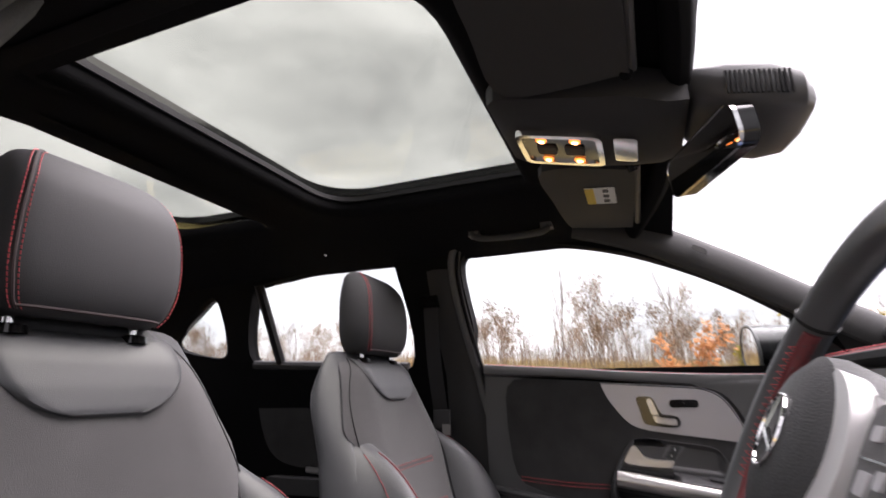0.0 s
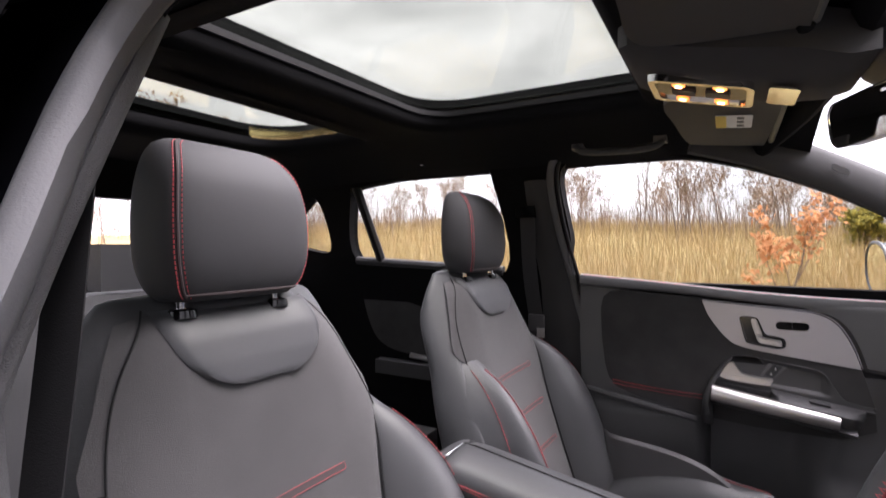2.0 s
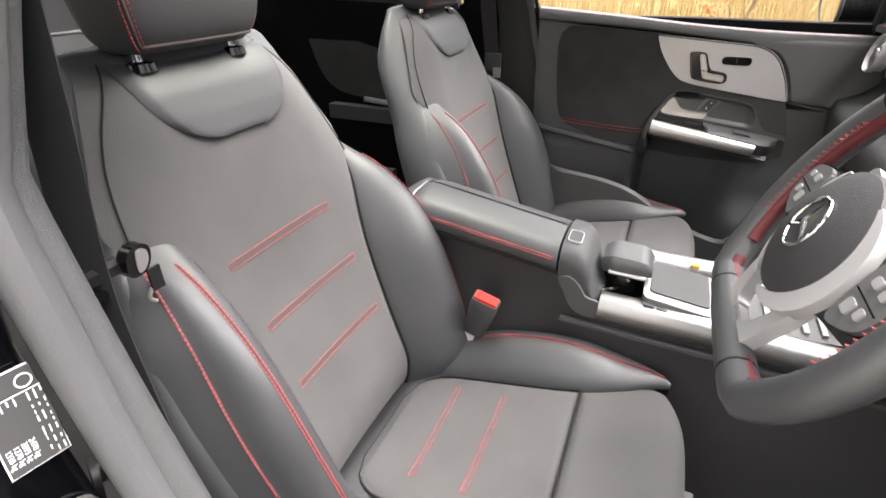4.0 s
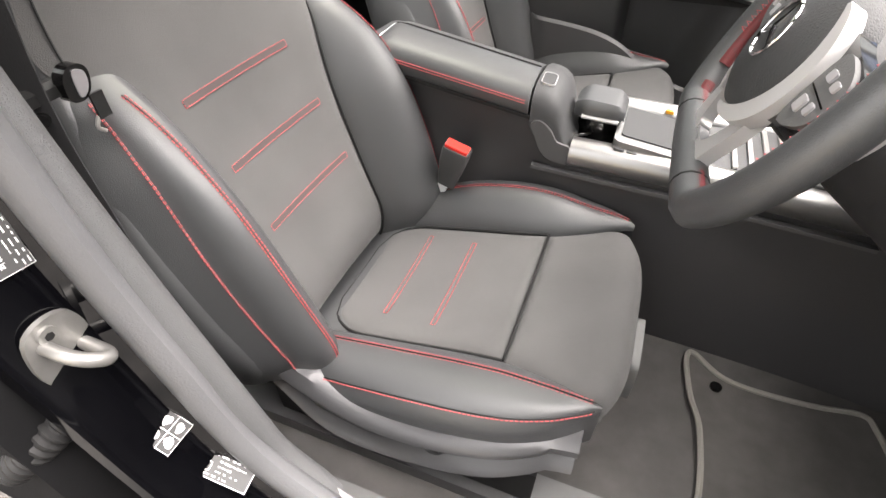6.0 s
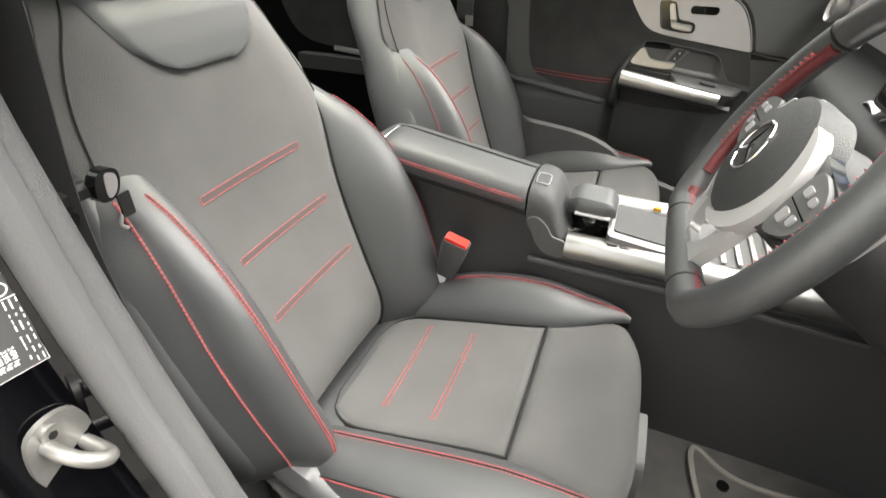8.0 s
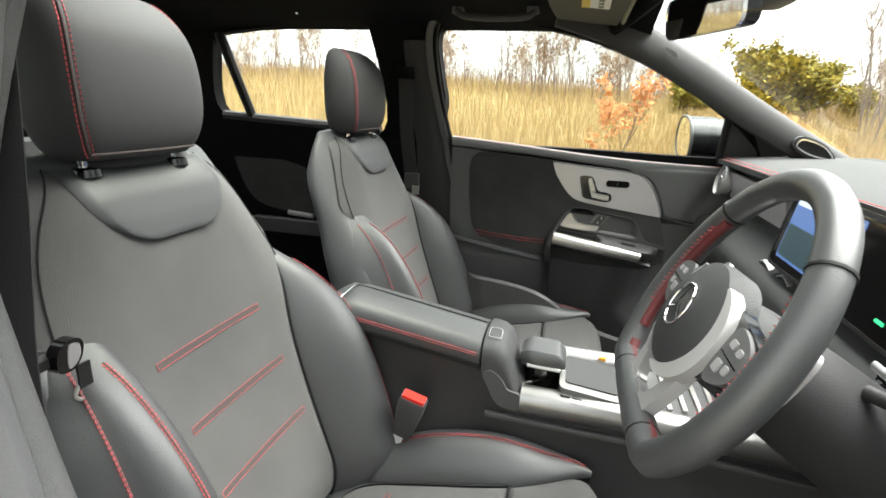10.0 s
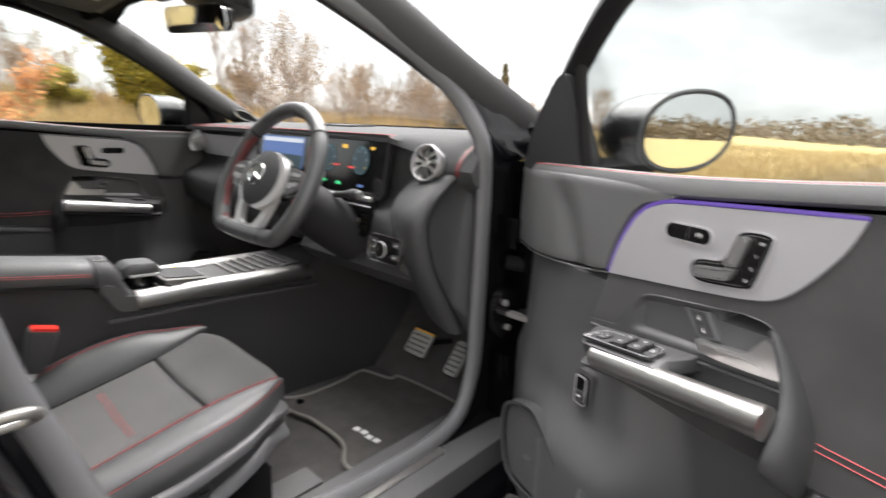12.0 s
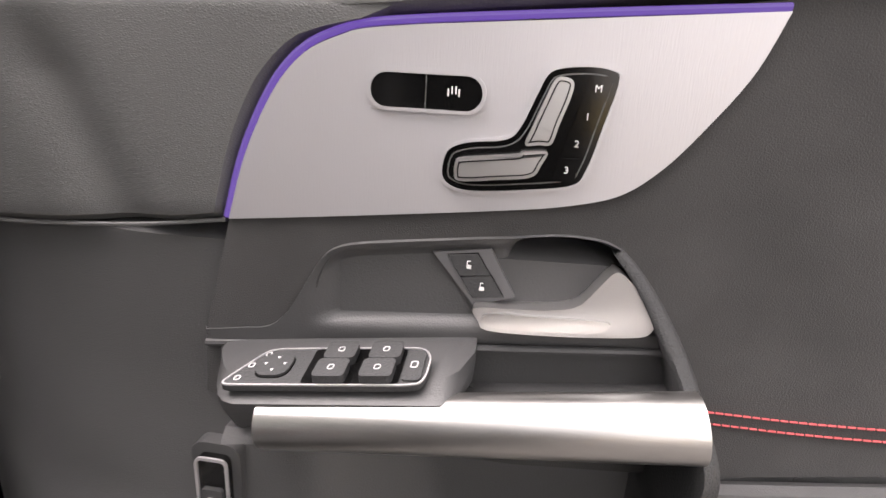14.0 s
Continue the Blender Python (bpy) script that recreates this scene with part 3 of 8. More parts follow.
def back_pt(y, z, lift=0.0):
    """On the front of the backrest, y from the middle of the seat."""
    i, w, h = seat_i(z), seat_w(z), seat_h(z)
    a = abs(y)
    hollow = 0.004 * (1 - min(1.0, a / 0.13) ** 2)
    f = -hollow
    if a > i and h > 0.003:
        k = (a - i) / max(1e-4, w - i)
        f = h * (math.sin(min(1.0, k * 1.45) * math.pi / 2) ** 1.2) * (1 - 0.35 * max(0.0, k - 0.6) / 0.4)
    f -= shoulder_drop(a / w, z)
    if z > 1.245:
        f -= ((z - 1.245) / 0.05) ** 2 * 0.020
    return (back_x(z) + f + lift, SEATY + y, z + lift * 0.3)


def cush_z(x):
    return 0.69 + 0.22 * (x - 0.09) - max(0.0, x - 0.36) ** 2 * 2.0


CUSHY = -0.352


def cush_i(x):
    """Half width of the suede, then of the thigh rest."""
    return curve1([(-0.085, 0.146), (0.10, 0.146), (0.26, 0.148), (0.33, 0.163), (0.40, 0.186), (0.45, 0.19)], x)


def cush_w(x):
    return curve1([(-0.10, 0.232), (0.0, 0.250), (0.2, 0.256), (0.287, 0.250), (0.345, 0.232), (0.385, 0.208), (0.41, 0.190), (0.45, 0.188)], x)


def cush_pt(x, y, lift=0.0):
    a = abs(y)
    f = -0.006 * (1 - min(1.0, a / 0.13) ** 2)
    return (x, CUSHY + y, cush_z(x) + f + lift)


SEATPLASTIC = mat("satin_seat_plastic", (0.050, 0.050, 0.052), 0.34, grain=0.25, grain_scale=600, mottle=0.10)


def seat():
    t = thing("front_seat", "black leather and grey suede front seat with red stitching", "car seat", "front seats")
    # shell behind the padding
    rings = []
    for z in np.linspace(0.60, 1.293, 26):
        w, x = seat_w(z) - 0.008, back_x(z)
        b = 0.115 if z < 1.2 else 0.115 - (z - 1.2) * 0.5
        pr = seat_h(z) * 0.40
        wr = max(w + 0.008, curve1([(0.6, 0.20), (1.05, 0.250), (1.15, 0.240), (1.22, 0.220), (1.28, 0.186), (1.325, 0.136)], z))
        rings.append([(x - 0.012, SEATY - w * 0.55, z), (x - 0.012, SEATY + w * 0.55, z), (x - 0.030 + pr, SEATY + w * 0.88, z), (x - 0.036 + pr * 0.6, SEATY + w, z), (x - b * 0.78, SEATY + wr, z), (x - b, SEATY + wr * 0.8, z), (x - b - 0.01, SEATY, z), (x - b, SEATY - wr * 0.8, z), (x - b * 0.78, SEATY - wr, z), (x - 0.036 + pr * 0.6, SEATY - w, z), (x - 0.030 + pr, SEATY - w * 0.88, z)])
    rings = [spline(r, 48, True) for r in rings]
    for z, k in ((1.300, 0.95), (1.304, 0.86), (1.306, 0.70)):
        mx = sum(p[0] for p in rings[25]) / 48
        rings.append([(mx + (p[0] - mx) * k - 0.004, SEATY + (p[1] - SEATY) * k, z) for p in rings[25]])
    part("back_shell", loft(rings), LEATHER, t, smooth=60)

    def bib_l(z):
        return 0.004 + 0.128 * max(0.0, 1 - (abs(1.325 - z) / 0.1392) ** 3.4) ** 0.42

    def centre(u, v, press):
        z = 0.665 + v * (1.285 - 0.665)
        w = min(seat_i(z), seat_w(z) + 0.004)
        p = back_pt((2 * u - 1) * w, z, 0.0)
        return (p[0] - press, p[1], p[2])

    part("backrest_centre", patch(centre, 36, 60, 0.003), SUEDE, t, "charcoal suede backrest centre")

    def bib(u, v, press):
        z = 1.1865 + v * (1.288 - 1.1865)
        p = back_pt((2 * u - 1) * bib_l(z) * 0.98 + 0.003, z, 0.006)
        return (p[0] - press, p[1], p[2])

    for s in (-1, 1):
        part("panel_seam", tube([back_pt(s * curve1([(0.98, 0.205), (1.06, 0.215), (1.14, 0.205), (1.22, 0.176), (1.29, 0.128)], z), z, 0.0004) for z in np.linspace(1.10, 1.29, 24)], 0.0014, 5), RUBBER, t, "sewn seam along the shoulder")
    part("shoulder_panel", patch(bib, 28, 30, 0.003, 0.006), LEATHER, t, "smooth black leather shoulder panel")
    wings = {-1: [(0.0, 0.0), (0.05, 0.30), (0.12, 0.64), (0.22, 0.90), (0.35, 1.0), (0.48, 0.94), (0.58, 0.74), (0.66, 0.46), (0.80, 0.08), (0.92, -0.32), (1.0, -1.0)],
             1: [(0.0, 0.0), (0.08, 0.26), (0.22, 0.60), (0.40, 0.88), (0.58, 1.0), (0.74, 0.96), (0.87, 0.72), (0.96, 0.34), (1.0, -0.3), (1.0, -1.0)]}
    for s in (-1, 1):
        wing = spline([(d, g, 0) for d, g in wings[s]], 40)

        def bolster(u, v, press, wing=wing):
            z = 0.650 + v * (1.120 - 0.650)
            w, h = seat_w(z) + 0.004, seat_h(z) + 0.0015
            i = min(seat_i(z) + 0.001, w - 0.010, curve1([(0.60, 0.139), (0.85, 0.146), (1.0, 0.153), (1.06, 0.160), (1.10, 0.172), (1.12, 0.182)], z) if s < 0 else 1.0)
            k = u * 39
            j = min(int(k), 38)
            d, g = (wing[j][q] + (wing[j + 1][q] - wing[j][q]) * (k - j) for q in (0, 1))
            y = i + (w - i) * d
            f = (g * h if g > 0 else g * 0.070) - shoulder_drop(y / w, z)
            e = max(0.0, (v - 0.82) / 0.18) ** 2
            f, y = f - 0.014 * e, y - 0.012 * e
            return (back_x(z) + f - press * (1 if u < 0.6 else 0), SEATY + s * (y - (press if u > 0.6 else 0)), z)
        b = part("side_bolster", patch(bolster, 30, 40, 0.003), LEATHER, t, "padded black leather side bolster")
        for uu, off in (((0.40, 0.0022), (0.70, 0.0010)) if s < 0 else ((0.60, 0.0034),)):
            line = []
            for k in range(60):
                z = 0.66 + 0.43 * k / 59
                line.append(Vector(bolster(uu, (z - 0.65) / 0.470, 0.0)) + Vector((0.0010, -0.0006 if uu > 0.65 else 0, 0)))
            part("stitching", merge(stitches([p + Vector((0, -off, 0)) for p in line], r=0.0008), stitches([p + Vector((0, off, 0)) for p in line], r=0.0008)), RED, b, "double red stitching")
            part("seam", tube(line, 0.0009, 5), PINK if s < 0 else RUBBER, b)
        part("panel_seam", tube([Vector(bolster(0.0, k / 39, 0.0)) + Vector((0.0005, 0, 0)) for k in range(40)], 0.0022, 6), RUBBER, b, "dark seam beside the suede")
    for zc in (1.045, 0.950, 0.853):
        half, yo = 0.110, (-0.008 if zc > 1 else 0.0) + (0.957 - zc) * 0.04
        pts = []
        for q in range(21):
            y = -half + 2 * half * q / 20
            pts.append(back_pt(y + yo, zc - 0.0042, 0.0008))
        pts2 = [back_pt(-half + 2 * half * q / 20 + yo, zc + 0.0052, 0.0008) for q in range(20, -1, -1)]
        loop = pts + pts2 + [pts[0]]
        b = part("contrast_bar", merge(loft([pts, pts2[::-1]], False, False)), PINK, t, "narrow red-edged backrest bar")
        part("stitching", stitches(loop, gap=0.0046, long=0.0030, r=0.00060), RED, b)
    # cushion
    rings = []
    for x in np.linspace(-0.10, 0.414, 24):
        w, z = cush_w(x) - 0.006 - 0.02 * max(0.0, (x - 0.33) / 0.084) ** 2, cush_z(x) - 0.012 * max(0.0, (x - 0.36) / 0.054) ** 2
        c = CUSHY
        zl = 0.612 + 0.17 * x
        rings.append([(x, c - w * 0.5, z - 0.012), (x, c + w * 0.5, z - 0.012), (x, c + w * 0.9, z - 0.008), (x, c + w, z - 0.03), (x, c + w, zl), (x, c - w, zl), (x, c - w, z - 0.03), (x, c - w * 0.9, z - 0.008)])
    part("cushion_base", loft(rings), LEATHER, t)

    def rear_leather(u, v, press):
        x = -0.105 + v * 0.115
        p = cush_pt(x, (2 * u - 1) * 0.150, -0.001)
        return (p[0], p[1], p[2] - press + 0.004 * math.sin(v * math.pi))

    part("cushion_rear", patch(rear_leather, 24, 10, 0.002), LEATHER, t, "black leather behind the suede cushion insert")

    def ccentre(u, v, press):
        x = -0.052 + v * (0.262 + 0.052)
        q = min(1.0, (x + 0.052) / 0.085)
        w = cush_i(x) * (0.50 + 0.50 * math.sqrt(max(0.0, 1 - (1 - q) ** 2)))
        p = cush_pt(x, (2 * u - 1) * w)
        return (p[0], p[1], p[2] + 0.004 - press)

    edge = [ccentre(0.0, 1 - k / 24, 0.003) for k in range(25)] + [ccentre(k / 16, 0.0, 0.003) for k in range(1, 16)] + [ccentre(1.0, k / 24, 0.003) for k in range(25)]
    part("insert_seam", tube(edge, 0.0026, 6), RUBBER, t, "dark seam round the cushion insert")
    part("cushion_centre", patch(ccentre, 30, 32, 0.004, 0.008), SUEDE, t, "charcoal suede cushion centre with rounded rear corners")

    def cfront(u, v, press):
        s = v * 1.35
        x = 0.267 + min(s, 1.0) * 0.160
        e = abs(2 * u - 1)
        x -= 0.035 * e ** 4 * min(s, 1.0)
        p = cush_pt(x, (2 * u - 1) * cush_i(x), 0.004)
        zdrop = (s - 1.0) / 0.35 * 0.060 if s > 1.0 else 0.0
        out = 0.012 * math.sin((s - 1) / 0.35 * math.pi) if s > 1 else 0
        return (x + out, p[1], p[2] - press - zdrop - 0.014 * max(0, min(s, 1) - 0.75) ** 2 / 0.0625)

    part("seam", tube([cush_pt(0.2645, y, 0.0012) for y in np.linspace(-0.148, 0.148, 20)], 0.0022, 6), RUBBER, t, "dark cushion seam")
    part("thigh_rest", patch(cfront, 30, 34, 0.004, 0.008), SUEDE, t, "grey suede thigh support")
    prof = spline([(0.0, -0.002, 0), (0.10, 0.012, 0), (0.35, 0.026, 0), (0.65, 0.029, 0), (0.88, 0.018, 0), (1.0, -0.006, 0), (1.0, -0.035, 0), (0.98, -0.068, 0)], 29)
    for s in (-1, 1):
        def cb(u, v, press):
            x = -0.090 + v * (0.405 + 0.090)
            i, w = cush_i(x) + 0.001, max(cush_w(x) + 0.004, cush_i(x) + 0.010)
            k = u * 28
            j = min(int(k), 27)
            d, h = (prof[j][q] + (prof[j + 1][q] - prof[j][q]) * (k - j) for q in (0, 1))
            hs = curve1([(-0.09, 0.8), (0.0, 1.5), (0.08, 2.25), (0.17, 2.35), (0.25, 1.9), (0.33, 0.9), (0.405, 0.25)] if s > 0 else [(-0.09, 0.9), (0.0, 1.2), (0.2, 1.15), (0.33, 0.8), (0.405, 0.3)], x)
            return (x, CUSHY + s * (i + (w - i) * d), cush_z(x) + h * (hs if h > 0 else 1.0) - press)
        b = part("cushion_bolster", patch(cb, 28, 40, 0.002), LEATHER, t, "padded black leather cushion bolster")
        for uu in ((0.27, 0.60) if s < 0 else (0.36,)):
            line = [Vector(cb(uu, k / 59, 0.0)) + Vector((0, -0.0006 if uu > 0.5 else 0, 0.001)) for k in range(2, 59)]
            part("stitching", merge(stitches([p + Vector((0, -0.0028, 0)) for p in line], r=0.0008), stitches([p + Vector((0, 0.0028, -0.0002)) for p in line], r=0.0008)), RED, b, "red contrast stitching")
            part("seam", tube(line, 0.0010, 5), RUBBER, b)
    for xc, dy in ((0.046, 0.006), (0.137, -0.004)):
        ends = [cush_pt(xc + dx, y + dy, 0.0052) for dx in (-0.004, 0.004) for y in np.linspace(-0.100, 0.108, 16)]
        loop = ends[:16] + ends[16:][::-1] + [ends[0]]
        part("stitching", stitches(loop, gap=0.0046, long=0.0032, r=0.00075), RED, t, "red cushion stitching")
    part("front_lever", slab(soften([(-0.045, -0.05), (-0.05, 0.02), (-0.02, 0.035), (0.05, 0.035), (0.06, 0.0), (0.05, -0.05)], 30), 0.018, lambda a, b, o: (0.435 + o, CUSHY - 0.02 + a, 0.665 + b)), GREYTRIM, t, "grey plastic seat adjusting lever", bevel=0.006)
    # headrest: a face that narrows forwards, seamed at its corners
    hy = SEATY - 0.014
    plan = spline([(0.055, 0.0, 0), (0.0535, 0.06, 0), (0.047, 0.104, 0), (0.022, 0.126, 0), (-0.018, 0.131, 0), (-0.044, 0.110, 0), (-0.053, 0.06, 0), (-0.054, 0.0, 0), (-0.052, -0.06, 0), (-0.040, -0.104, 0), (-0.014, -0.122, 0), (0.022, -0.120, 0), (0.047, -0.104, 0), (0.0535, -0.06, 0)], 56, True)
    rings = []
    for k in range(29):
        f = k / 28
        z = 1.300 + 0.208 * f
        hi = max(0.0, (f - 0.72) / 0.28)
        kw = curve1([(0.0, 0.76), (0.05, 0.86), (0.12, 0.925), (0.25, 0.985), (0.42, 1.0), (0.58, 0.985), (0.72, 0.945), (0.84, 0.88), (0.92, 0.80), (0.97, 0.72), (1.0, 0.60)], f)
        kd = curve1([(0.0, 0.66), (0.05, 0.80), (0.14, 0.93), (0.30, 1.0), (0.60, 0.98), (0.75, 0.90), (0.87, 0.74), (0.95, 0.54), (1.0, 0.30)], f)
        cx = -0.290 - 0.012 * f + 0.006 * math.sin(f * math.pi) - 0.012 * hi ** 2
        rings.append([(cx + p[0] * kd, hy + p[1] * kw, z) for p in plan])
    h = part("headrest", loft(rings), HEADLEATHER, t, "rounded black leather headrest", smooth=60)
    for qi in (12, 48):
        line = []
        for k in range(46):
            j = 0.6 + 27.2 * k / 45
            j0 = min(int(j), 27)
            a, b = Vector(rings[j0][qi]), Vector(rings[j0 + 1][qi])
            line.append(a.lerp(b, j - j0) + Vector((0.0012, 0, 0)))
        part("piping", tube(line, 0.0020, 6), PINK, h, "dark red seam")
        part("stitching", merge(stitches([p + Vector((0.0006, -0.0055, 0)) for p in line], r=0.0009), stitches([p + Vector((0.0006, 0.0055, 0)) for p in line], r=0.0009)), RED, h, "red double stitching")
    low = [Vector(rings[1][q % 56]) + Vector((0.0015, 0, 0.001)) for q in range(48, 69)]
    part("piping", tube(low, 0.0020, 6), PINK, h)
    part("stitching", stitches([p + Vector((0.0015, 0, 0.006)) for p in low], r=0.0009), RED, h)
    for dy in (-0.075, 0.075):
        part("post", tube([(-0.279, hy + dy, 1.24), (-0.281, hy + dy, 1.32)], 0.0065, 12), CHROME, t, "chrome headrest post")
        part("post_collar", tube([(-0.277, hy + dy, 1.278), (-0.278, hy + dy, 1.288), (-0.278, hy + dy, 1.291)], [0.019, 0.0175, 0.012], 20), PIANO, t, "black headrest post collar")
    # plastic side cover with its bright ridge, and rails
    for s in (-1, 1):
        rr = []
        for x in np.linspace(-0.17, 0.392, 34):
            top = curve1([(-0.17, 0.742), (-0.087, 0.732), (-0.006, 0.706), (0.05, 0.684), (0.10, 0.672), (0.17, 0.676), (0.239, 0.692), (0.32, 0.708), (0.392, 0.722)], x)
            bot = curve1([(-0.17, 0.655), (-0.08, 0.636), (-0.034, 0.608), (0.014, 0.568), (0.08, 0.560), (0.155, 0.572), (0.26, 0.600), (0.392, 0.640)], x)
            mid = top - curve1([(-0.17, 0.030), (0.0, 0.030), (0.10, 0.024), (0.30, 0.020), (0.392, 0.016)], x)
            w = max(0.2, cush_w(min(x + 0.01, 0.40)) - 0.018)
            y0 = CUSHY + s * w
            o = s * 0.018
            rr.append([(x, y0 - o * 1.6, top - 0.002), (x, y0 - o * 0.2, top), (x, y0 + o * 1.5, top - 0.004), (x, y0 + o * 2.1, mid + 0.008), (x, y0 + o * 2.2, mid - 0.002), (x, y0 + o * 1.8, mid - 0.010), (x, y0 + o * 0.9, mid - 0.016), (x, y0 + o * 0.9, bot + 0.030), (x, y0 + o * 1.7, bot + 0.020), (x, y0 + o * 2.0, bot + 0.010), (x, y0 + o * 1.4, bot), (x, y0 - o, bot)])
        cv = part("side_cover", loft(rr), SEATPLASTIC, t, "dark grey plastic seat side cover", smooth=50)
        yk = CUSHY + s * (cush_w(0.20) - 0.018 + 0.010)
        part("knob", tube([(0.20, yk, 0.632), (0.20, yk + s * 0.012, 0.632), (0.20, yk + s * 0.016, 0.632)], [0.017, 0.017, 0.014], 20), SOFT, cv, "round cover cap")
        part("knob_slot", box(0.20, yk + s * 0.0162, 0.632, 0.020, 0.002, 0.005), RUBBER, cv)
        part("rail", box(0.10, SEATY + s * 0.19, 0.475, 0.62, 0.05, 0.035), PLASTIC, t, bevel=0.006)
        part("rail_foot", box(0.40, SEATY + s * 0.19, 0.485, 0.12, 0.07, 0.045), GREYTRIM, t, "grey plastic rail end cap", bevel=0.012)
    part("seat_frame", box(0.12, SEATY, 0.545, 0.46, 0.40, 0.09), RUBBER, t, bevel=0.02)
    return t


driver_seat = seat()
passenger_seat = copy_thing(driver_seat, pose(0.012, 0.755, 0))


# ---------------------------------------------------------------- doors
def belt(u):
    return curve1([(0.0, 1.222), (0.15, 1.232), (0.44, 1.240), (0.62, 1.250), (0.81, 1.266), (1.06, 1.285)], u)


def door_n(u):
    return curve1([(0.0, 0.035), (0.06, 0.055), (0.13, 0.085), (0.22, 0.103), (0.32, 0.114), (0.40, 0.118), (1.1, 0.118)], u)


def glyph(text, size, material, parent, m):
    """Printed characters as a thin mesh."""
    cu = bpy.data.curves.new("print", "FONT")
    cu.body, cu.size, cu.align_x, cu.align_y, cu.extrude = text, size, "CENTER", "CENTER", 0.0002
    tmp = bpy.data.objects.new("print", cu)
    scene.collection.objects.link(tmp)
    dg = bpy.context.evaluated_depsgraph_get()
    me = bpy.data.meshes.new_from_object(tmp.evaluated_get(dg))
    me.transform(m)
    me.materials.clear()
    me.materials.append(material)
    bpy.data.objects.remove(tmp)
    ob = new("lettering", me)
    ob.parent = parent
    return ob


def door(name, label, s, at, driver):
    t = thing(name, label, "car door", "front doors", at=at)

    def to3(n0):
        return lambda a, b, o: (a, s * (n0 + o), b)

    # painted shell of the door, with its edge
    shell_o = [(0.0, 0.46), (0.03, 0.42), (1.02, 0.42), (1.06, 0.50), (1.09, 0.9), (1.08, 1.255), (0.5, 1.225), (0.05, 1.205), (0.0, 1.19)]
    part("door_shell", slab(shell_o, 0.10, to3(-0.06)), PAINT, t, "black painted door shell", bevel=0.012)
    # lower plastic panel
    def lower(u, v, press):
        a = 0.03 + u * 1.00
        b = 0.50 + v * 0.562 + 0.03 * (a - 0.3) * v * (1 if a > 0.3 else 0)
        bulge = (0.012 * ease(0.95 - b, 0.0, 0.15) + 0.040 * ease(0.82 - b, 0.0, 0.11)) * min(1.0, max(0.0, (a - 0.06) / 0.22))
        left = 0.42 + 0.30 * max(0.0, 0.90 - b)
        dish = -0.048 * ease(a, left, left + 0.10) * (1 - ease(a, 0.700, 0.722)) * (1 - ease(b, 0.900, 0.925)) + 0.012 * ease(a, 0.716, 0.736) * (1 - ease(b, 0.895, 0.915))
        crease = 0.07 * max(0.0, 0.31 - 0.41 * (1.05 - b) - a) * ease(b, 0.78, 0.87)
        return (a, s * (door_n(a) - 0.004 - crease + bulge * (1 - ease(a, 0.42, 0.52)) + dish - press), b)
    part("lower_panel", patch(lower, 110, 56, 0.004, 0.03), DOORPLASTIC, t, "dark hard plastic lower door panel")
    # leather upper front and the roll along the sill
    def rear_edge(b):
        return curve1([(1.03, 0.372), (1.073, 0.3805), (1.12, 0.394), (1.163, 0.4145), (1.187, 0.435), (1.199, 0.455), (1.207, 0.49), (1.24, 0.56)], b)

    def upper(u, v, press):
        a = 0.012 + u * 0.37
        lo = curve1([(0.0, 1.040), (0.16, 1.047), (0.30, 1.060), (0.38, 1.072), (0.44, 1.09)], a)
        b = lo + v * (belt(a) - 0.004 - lo)
        a = 0.012 + u * (rear_edge(b) - 0.012)
        wave = 0.011 * math.exp(-((a - 0.25 - 0.45 * (1.16 - b)) / 0.030) ** 2) * max(0.0, min(1.0, (1.215 - b) / 0.05))
        roll = 0.014 * max(0.0, (v - 0.88) / 0.12) ** 2
        return (a, s * (door_n(a) + 0.006 - wave - roll - press), b)
    part("upper_panel", patch(upper, 50, 30, 0.003, 0.012), LEATHERETTE, t, "soft grained leatherette upper door panel")
    part("panel_seam", tube([(a, s * (door_n(a) + 0.001), curve1([(0.0, 1.040), (0.16, 1.047), (0.30, 1.060), (0.38, 1.072)], a) - 0.001) for a in np.linspace(0.02, 0.38, 24)], 0.0016, 6), GREYTRIM, t, "pale seam under the leatherette")
    sec = []
    for a in np.linspace(0.012, 1.05, 60):
        n, z = door_n(a) + curve1([(0.0, -0.008), (0.34, -0.008), (0.43, -0.005), (0.54, 0.0), (1.05, 0.0)], a), belt(a)
        hgt = curve1([(0.0, 0.046), (0.44, 0.033), (0.72, 0.027), (1.05, 0.034)], a)
        sec.append([(a, s * (n + 0.002), z - hgt), (a, s * (n + 0.009), z - hgt + 0.005), (a, s * (n + 0.009), z - 0.014), (a, s * (n + 0.003), z - 0.003), (a, s * (n - 0.010), z), (a, s * (n - 0.07), z - 0.004), (a, s * (n - 0.07), z - hgt)])
    roll = part("sill_roll", loft(sec), LEATHERETTE, t, "padded grey-black door top")
    line = [(a, s * (door_n(a) + 0.0035 - (0.008 if a < 0.47 else 0.0)), belt(a) - 0.0013) for a in np.linspace(0.02, 1.04, 60)]
    part("stitching", stitches(line, r=0.0008), RED, roll, "red stitching along the door top")
    # suede with the handle opening
    hole = soften([(0.445, 1.002), (0.449, 1.030), (0.460, 1.053), (0.485, 1.0655), (0.56, 1.075), (0.625, 1.083), (0.656, 1.074), (0.680, 1.045), (0.692, 1.024), (0.684, 1.018), (0.60, 1.010), (0.50, 1.001)], 56)
    hole_low = soften([(0.560, 0.964), (0.560, 0.996), (0.575, 0.999), (0.62, 1.003), (0.685, 1.009), (0.698, 0.992), (0.699, 0.970), (0.63, 0.957)], 40)
